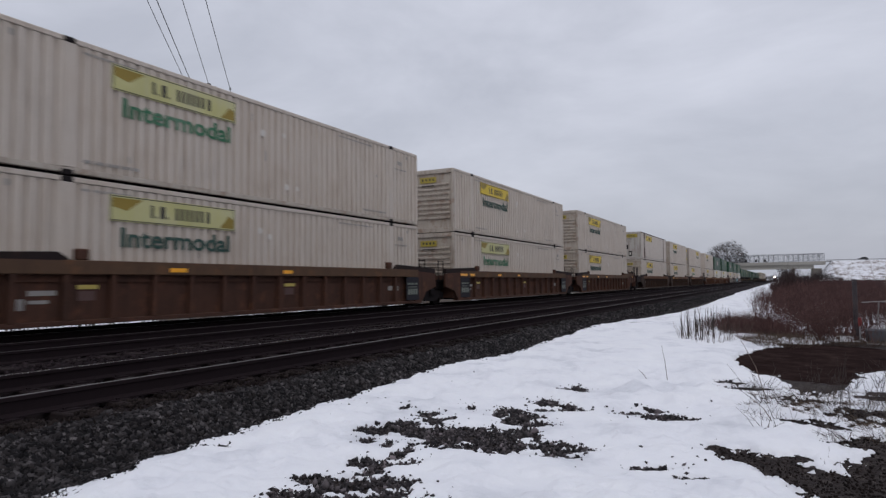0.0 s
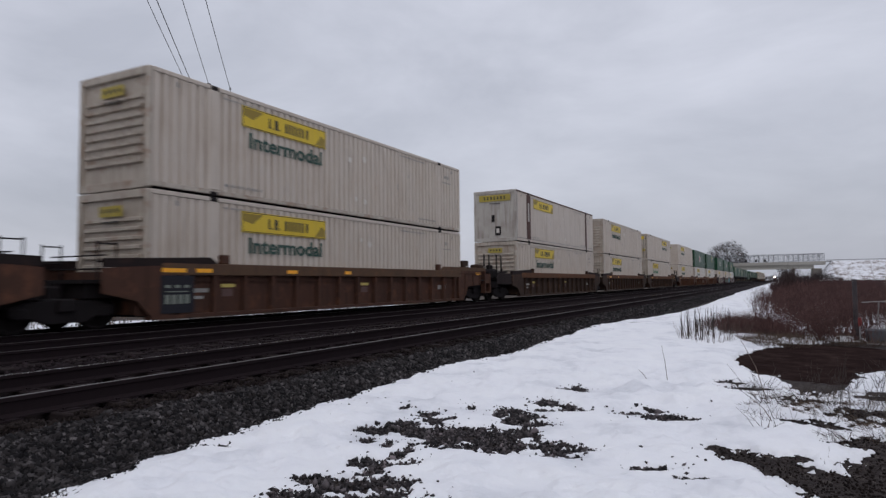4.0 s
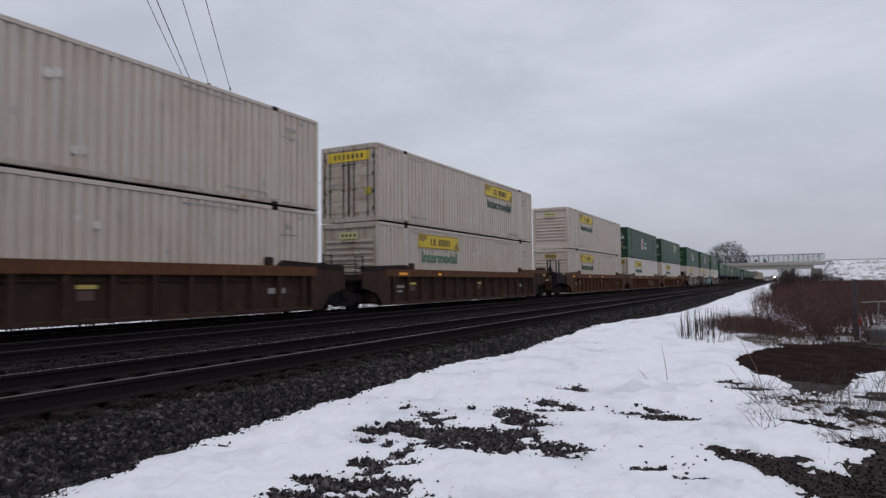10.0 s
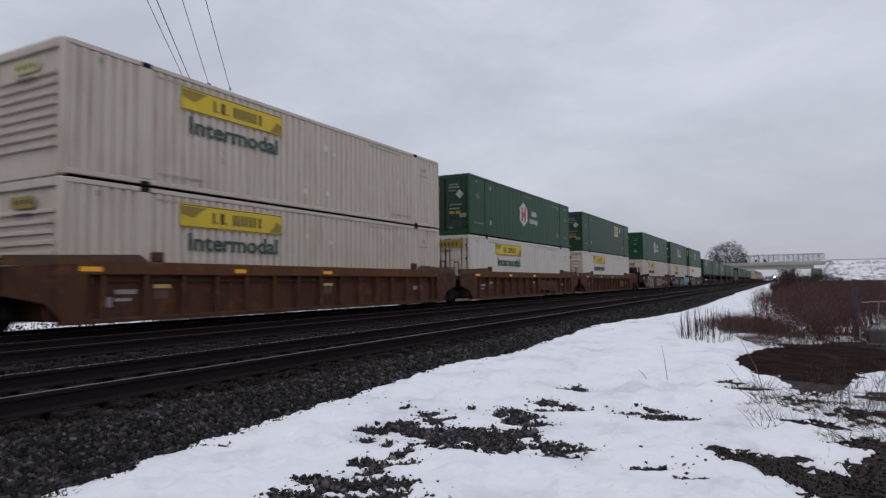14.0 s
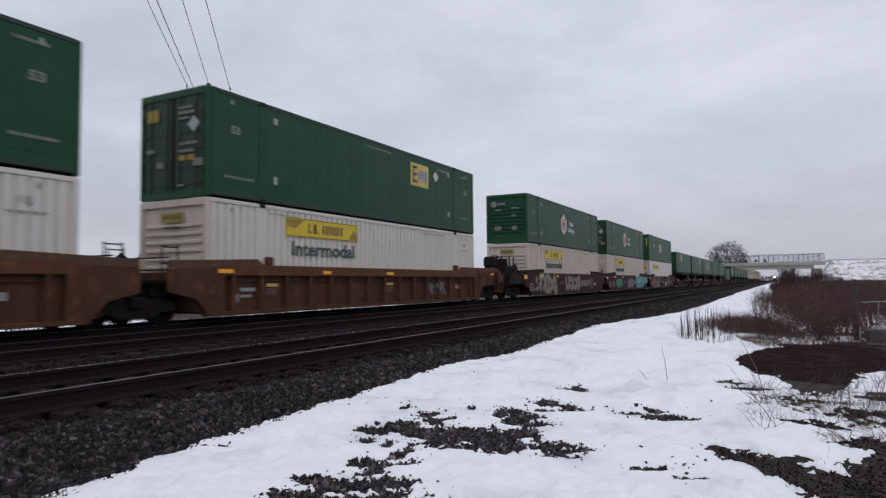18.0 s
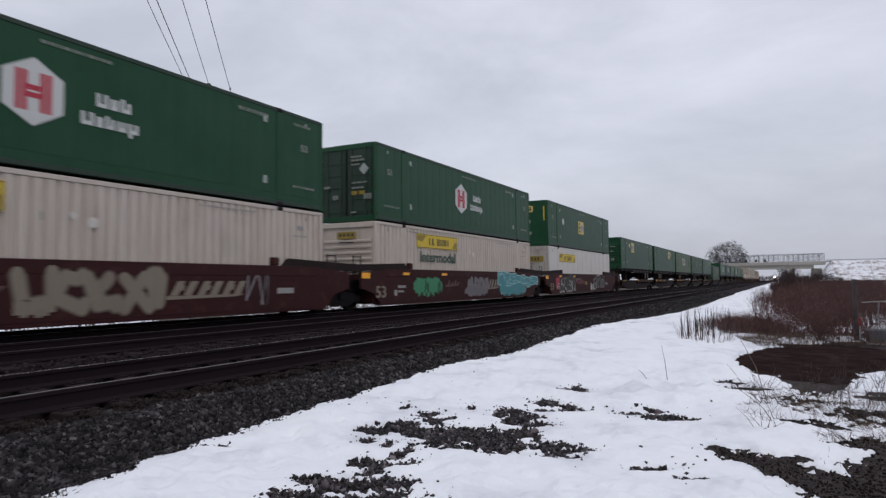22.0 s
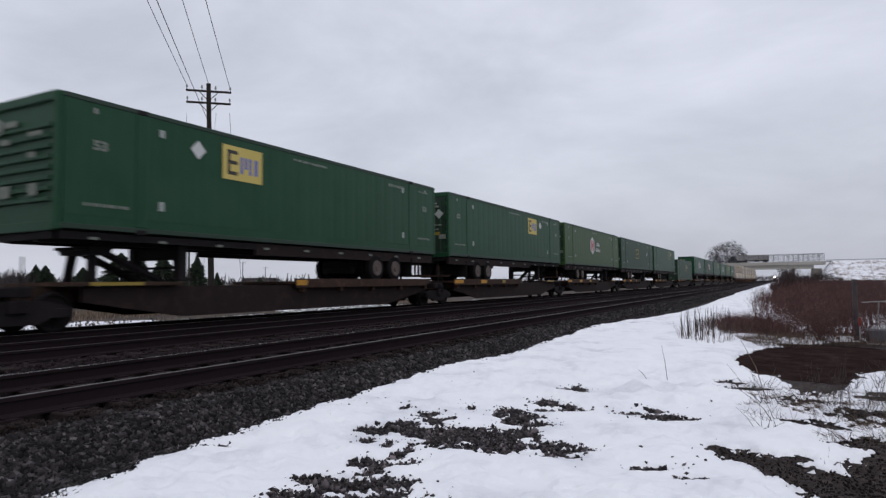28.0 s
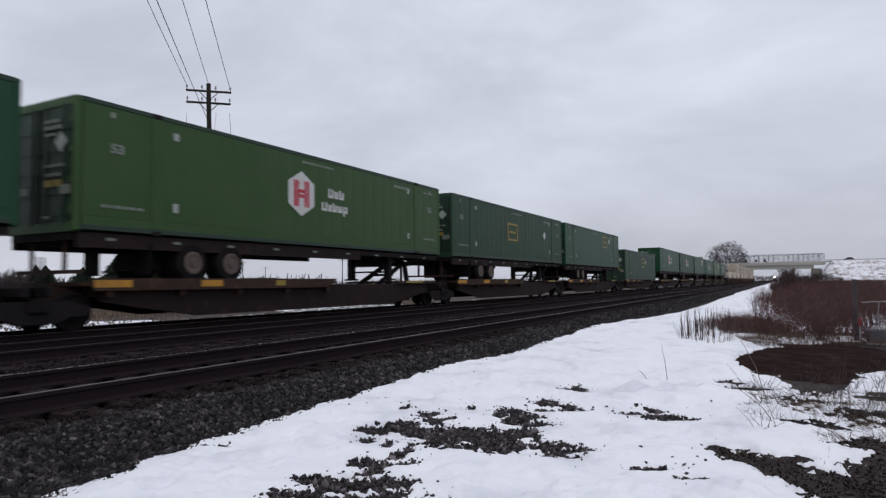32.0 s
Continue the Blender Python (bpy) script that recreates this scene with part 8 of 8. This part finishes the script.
def bank_height(x, y):
    d = np.maximum(np.maximum((BY - 2) - y, y - (BY + 16)), 0)
    edge = np.where(x > 0, (x - 15.0), (-34.0 - x))
    top = np.clip(edge / 9.0, 0, 1) * np.where(x < 0, np.clip((x + 112.0) / 38.0, 0, 1), 1.0)
    lump = 1.2 * (rough_noise(x, y, 0.25, 4, 301) - 0.5)
    return np.clip(10.6 - d / 1.9, -0.8, 10.6) * top + np.where((d > 0.5) & (top > 0.05), lump, 0) - 0.6 * (1 - top)


sheet("embankment", steps((14, 30, 0.8), (30, 90, 2), (90, 700, 15)), steps((374, 398, 0.8), (398, 416, 3), (416, 440, 2)), bank_height, "slope", "snowy road embankment with brown scrub")
sheet("embankment", steps((-120, -33, 3)), steps((374, 398, 2), (398, 416, 3), (416, 440, 3)), bank_height, "slope", "snowy road embankment beyond the train")

br = thing("overpass", pose(0, BY, 0), "pale concrete road overpass with a tall mesh fence", "bridge")
X0, X1 = -36.0, 21.0
def girder_outline(c):
    half = [(0.35, 6.75), (0.35, 7.05), (0.12, 7.3), (0.12, 8.6), (0.5, 8.85)]
    return [(c + q, z) for q, z in half] + [(c - q, z) for q, z in reversed(half)]


for k in range(5):
    part("girder", lambda bm: prism(bm, girder_outline(0.8 + k * 2.6), "x", X0 + 1, X1 - 5.5), "concrete", br)
part("deck", lambda bm: box(bm, X0, X1, -0.2, 13.2, 8.851, 9.6), "concrete", br)
for y in (-0.2, 12.9):
    part("parapet", lambda bm: box(bm, X0, X1, y, y + 0.3, 9.601, 10.55), "concrete", br, "plain concrete parapet")
    for i in range(24):
        x = X0 + 0.5 + i * (X1 - X0 - 1) / 23
        part("fence_post", lambda bm: rod(bm, (x, y + 0.15, 10.5), (x, y + 0.15, 14.7), 0.08, sides=6), "fence", br)

    def mesh_wires(bm):
        for i in range(170):
            x = X0 + 0.5 + i * (X1 - X0 - 1) / 169
            box(bm, x - 0.018, x + 0.018, y + 0.14, y + 0.16, 10.56, 14.7)
        for i in range(9):
            z = 10.75 + i * 0.48
            box(bm, X0 + 0.5, X1 - 0.5, y + 0.10, y + 0.13, z - 0.018, z + 0.018)
        box(bm, X0 + 0.4, X1 - 0.4, y + 0.09, y + 0.21, 14.7, 14.85)
    tagged(part("fence_mesh", mesh_wires, "fence", br, "grey steel mesh"), kind="stuff")
for x0, x1 in ((X0, X0 + 3), (X1 - 6.5, X1 - 2)):
    part("abutment", lambda bm: box(bm, x0, x1, 0, 13, -0.8, 6.749), "concrete_dark", br, "stained concrete abutment")
part("pier", lambda bm: (box(bm, 5.2, 6.2, 0.5, 12.5, -0.8, 5.9), box(bm, 4.9, 6.5, 0.1, 12.9, 5.9, 6.749)), "concrete_dark", br, "stained concrete pier")
for k, x in enumerate((-17.5, -12.5, -8.0)):
    part("sign_post", lambda bm: (rod(bm, (x, 0.4, 10.2), (x, 0.4, 11.0), 0.06), box(bm, x - 0.6, x + 0.6, 0.3, 0.5, 10.9, 12.1, 0.1)), "black", br, "small dark box on the parapet")

gr = thing("guard_rail", pose(0, BY, 0), "steel guard rail along the road embankment", "guard rail")
part("rail_beam", lambda bm: box(bm, 21.2, 240, -0.1, 0.0, 10.95, 11.3), "steel", gr)
for i in range(60):
    part("post", lambda bm: box(bm, 21.5 + i * 3.7, 21.7 + i * 3.7, 0.0, 0.15, 10.0, 11.2), "steel", gr)
solid("road", lambda bm: (box(bm, 21.0, 700, BY + 1.0, BY + 12.5, 10.5, 10.68), box(bm, -74.0, -36.0, BY + 1.0, BY + 12.5, 10.5, 10.68), box(bm, -36.0, 21.0, BY + 1.0, BY + 12.5, 9.604, 10.55)), "concrete_dark", "asphalt road on the embankment", kind="structure")


# ---- road vehicles on the overpass ----
def semi_truck():
    t = thing("semi_truck", pose(60, BY + 4, 10.685), "dark tractor with a pale grey box trailer on the overpass", "truck")
    part("cargo_box", lambda bm: box(bm, 5.2, 21.4, -1.28, 1.28, 1.2, 4.1, 0.05), "siding", t, "pale grey trailer box")
    part("cab", lambda bm: prism(bm, [(0.0, 0.6), (0.0, 1.7), (1.5, 1.9), (1.9, 3.1), (2.6, 3.8), (4.3, 3.9), (4.3, 0.6)], "y", -1.2, 1.2), "glass_dark", t, "dark cab")
    part("frame_rail", lambda bm: box(bm, 3.5, 21.0, -0.5, 0.5, 0.75, 1.199), "black", t)
    for x in (0.9, 4.9, 6.1, 18.6, 19.9):
        part("wheel", lambda bm: [rod(bm, (x, s * 1.25, 0.5), (x, s * 0.75, 0.5), 0.5, sides=16) for s in (-1, 1)], "tyre", t)
    return t


def small_car(paint, label):
    c = thing("car", pose(60, BY + 4, 10.685), label, "car", "cars on the overpass")
    part("body", lambda bm: prism(bm, [(0, 0.3), (0, 0.95), (1.1, 1.05), (1.9, 1.65), (3.6, 1.7), (4.5, 1.1), (4.7, 0.9), (4.7, 0.3)], "y", -0.9, 0.9), paint, c)
    part("window", lambda bm: prism(bm, [(1.35, 1.08), (1.95, 1.58), (3.5, 1.62), (4.15, 1.12)], "y", -0.91, 0.91), "glass_dark", c)
    for x in (0.9, 3.7):
        part("wheel", lambda bm: [rod(bm, (x, s * 0.92, 0.33), (x, s * 0.7, 0.33), 0.33, sides=14) for s in (-1, 1)], "tyre", c)
    return c


semi = semi_truck()
car_a = small_car("black", "dark car on the overpass road")
car_b = small_car("black", "dark car on the overpass road")


# ---- a locomotive waiting far down the near track ----
loco = thing("locomotive", pose(NEAR_TRACK, 770, 0), "dark locomotive far away with a bright headlight", "locomotive")
part("hood", lambda bm: (box(bm, -1.0, 1.0, 0.0, 3.0, 1.4, 3.4, 0.1), box(bm, -1.5, 1.5, 3.0, 5.6, 1.4, 4.6, 0.15), box(bm, -1.1, 1.1, 5.6, 20.0, 1.4, 4.3, 0.1)), "rust_orange", loco, "orange-brown hood and cab")
part("underframe", lambda bm: (box(bm, -1.5, 1.5, -0.6, 20.5, 1.0, 1.4), box(bm, -1.2, 1.2, 2.0, 5.5, 0.1, 1.0), box(bm, -1.2, 1.2, 14.5, 18.0, 0.1, 1.0), box(bm, -1.2, 1.2, 6.5, 13, 0.35, 1.0)), "black", loco)
part("headlight", lambda bm: rod(bm, (0, -0.08, 3.75), (0, 3.0, 3.75), 0.55, sides=14), "headlight", loco, "bright white headlight")
part("windscreen", lambda bm: [box(bm, s * 0.75 - 0.5, s * 0.75 + 0.5, 2.96, 2.99, 3.6, 4.2) for s in (-1, 1)], "glass_dark", loco)


# ---- small things beside the brush ----
mk = thing("marker_post", pose(1.42, 16.95, 0), "weathered grey wooden marker post", "post")
part("post_shaft", lambda bm: box(bm, -0.046, 0.046, -0.046, 0.046, -0.75, 0.90, 0.01), "post_grey", mk)
part("post_cap", lambda bm: box(bm, -0.053, 0.053, -0.053, 0.053, 0.90, 0.93, 0.008), "post_grey", mk)
solid("utility_box", lambda bm: box(bm, -0.5, 0.85, -0.2, 0.2, -0.62, -0.16, 0.03), "grey_box", "low grey box beside the post", "box", at=pose(2.1, 16.9, 0))
solid("snowy_slab", lambda bm: box(bm, -0.2, 0.2, -0.1, 0.1, -0.56, -0.44, 0.03), "siding", "pale flat slab on the ground", "slab", at=pose(1.72, 16.4, 0))
rm = thing("red_marker", pose(1.47, 16.72, 0), "small red plastic marker stake", "marker")
part("stake", lambda bm: box(bm, -0.015, 0.015, -0.015, 0.015, -0.65, 0.1), "steel", rm)
part("flag", lambda bm: box(bm, -0.034, 0.034, -0.02, 0.02, -0.10, 0.10, 0.012), "red_dull", rm)
solid("fallen_branch", lambda bm: (rod(bm, (-0.35, 0, 0.40), (0.05, 0, 0.42), 0.012, 0.01), rod(bm, (0.05, 0, 0.42), (0.40, 0, 0.40), 0.022, 0.008), rod(bm, (-0.1, 0, -0.6), (-0.02, 0, 0.42), 0.012, 0.012)), "siding", "pale dead branch caught in the brush", "branch", at=pose(1.95, 17.6, 0))

# houses across the field
for px_, w, wd, hgt, dp, mat, rf, label in ((328, 200, 9, 3.9, 6, "siding", "snow", "pale house with a snowy roof"), (455, 300, 14, 4.5, 9, "brick_far", "black", "distant low house with a dark roof")):
    x, y = place_at(px_, w)
    z = float(ground_height(np.array([x]), np.array([y]))[0]) - 0.1
    hs = thing("house", pose(x, y, z, 0, 0, YAW), label, "house")
    part("wall", lambda bm: box(bm, -wd / 2, wd / 2, 0, dp, 0, hgt * 0.68), mat, hs)
    part("roof", lambda bm: prism(bm, [(-0.4, hgt * 0.68), (dp + 0.4, hgt * 0.68), (dp / 2, hgt)], "x", -wd / 2 - 0.3, wd / 2 + 0.3), rf, hs)
    for k in range(3):
        part("window", lambda bm: box(bm, -wd * 0.35 + k * wd * 0.3, -wd * 0.35 + k * wd * 0.3 + 1.0, -0.05, 0.02, hgt * 0.25, hgt * 0.5), "glass_dark", hs)
    part("door", lambda bm: box(bm, wd * 0.36, wd * 0.36 + 0.9, -0.05, 0.02, 0, min(2.0, hgt * 0.6)), "brown_post", hs)


# ---- what moves ----
def motions():
    times = [2.0 * i for i in range(17)]
    for ob in MOVING:
        start = ob.matrix_basis.copy()
        walk(ob, [(t, Matrix.Translation((0, -train_run(t), 0)) @ start) for t in times])
    # the wheels roll: one keyed wheelset for each axle place, shared by the others
    made = {}
    turns = [i * 2.0 / FPS for i in range(int(SECONDS * FPS / 2) + 1)]
    for ob, axle in SPINNING:
        if axle not in made:
            walk(ob, [(t, pose(0, axle, WHEEL_R) @ Matrix.Rotation(train_run(t) / WHEEL_R, 4, "X")) for t in turns])
            made[axle] = ob
        else:
            ob.rotation_mode = "QUATERNION"
            keys = ob.animation_data_create()
            keys.action = made[axle].animation_data.action
            keys.action_slot = made[axle].animation_data.action_slot
    # traffic on the overpass, heading left
    def road_x(px_):
        return math.tan(math.atan((px_ - 784) / 1139.5) - radians(YAW)) * (BY + 4)
    def drive(ob, t0, px0, speed):
        x0 = road_x(px0)
        z = ob.location.z
        # each one pulls up behind the train before the road runs out
        walk(ob, [(0.5 * i, pose(max(x0 - speed * (0.5 * i - t0), -62.0), BY + 4, z)) for i in range(65)])
    drive(semi, 25.3, 1461, 18.0)
    drive(car_a, 0.0, 1518, 20.0)
    drive(car_b, 31.6, 1521, 18.0)


motions()
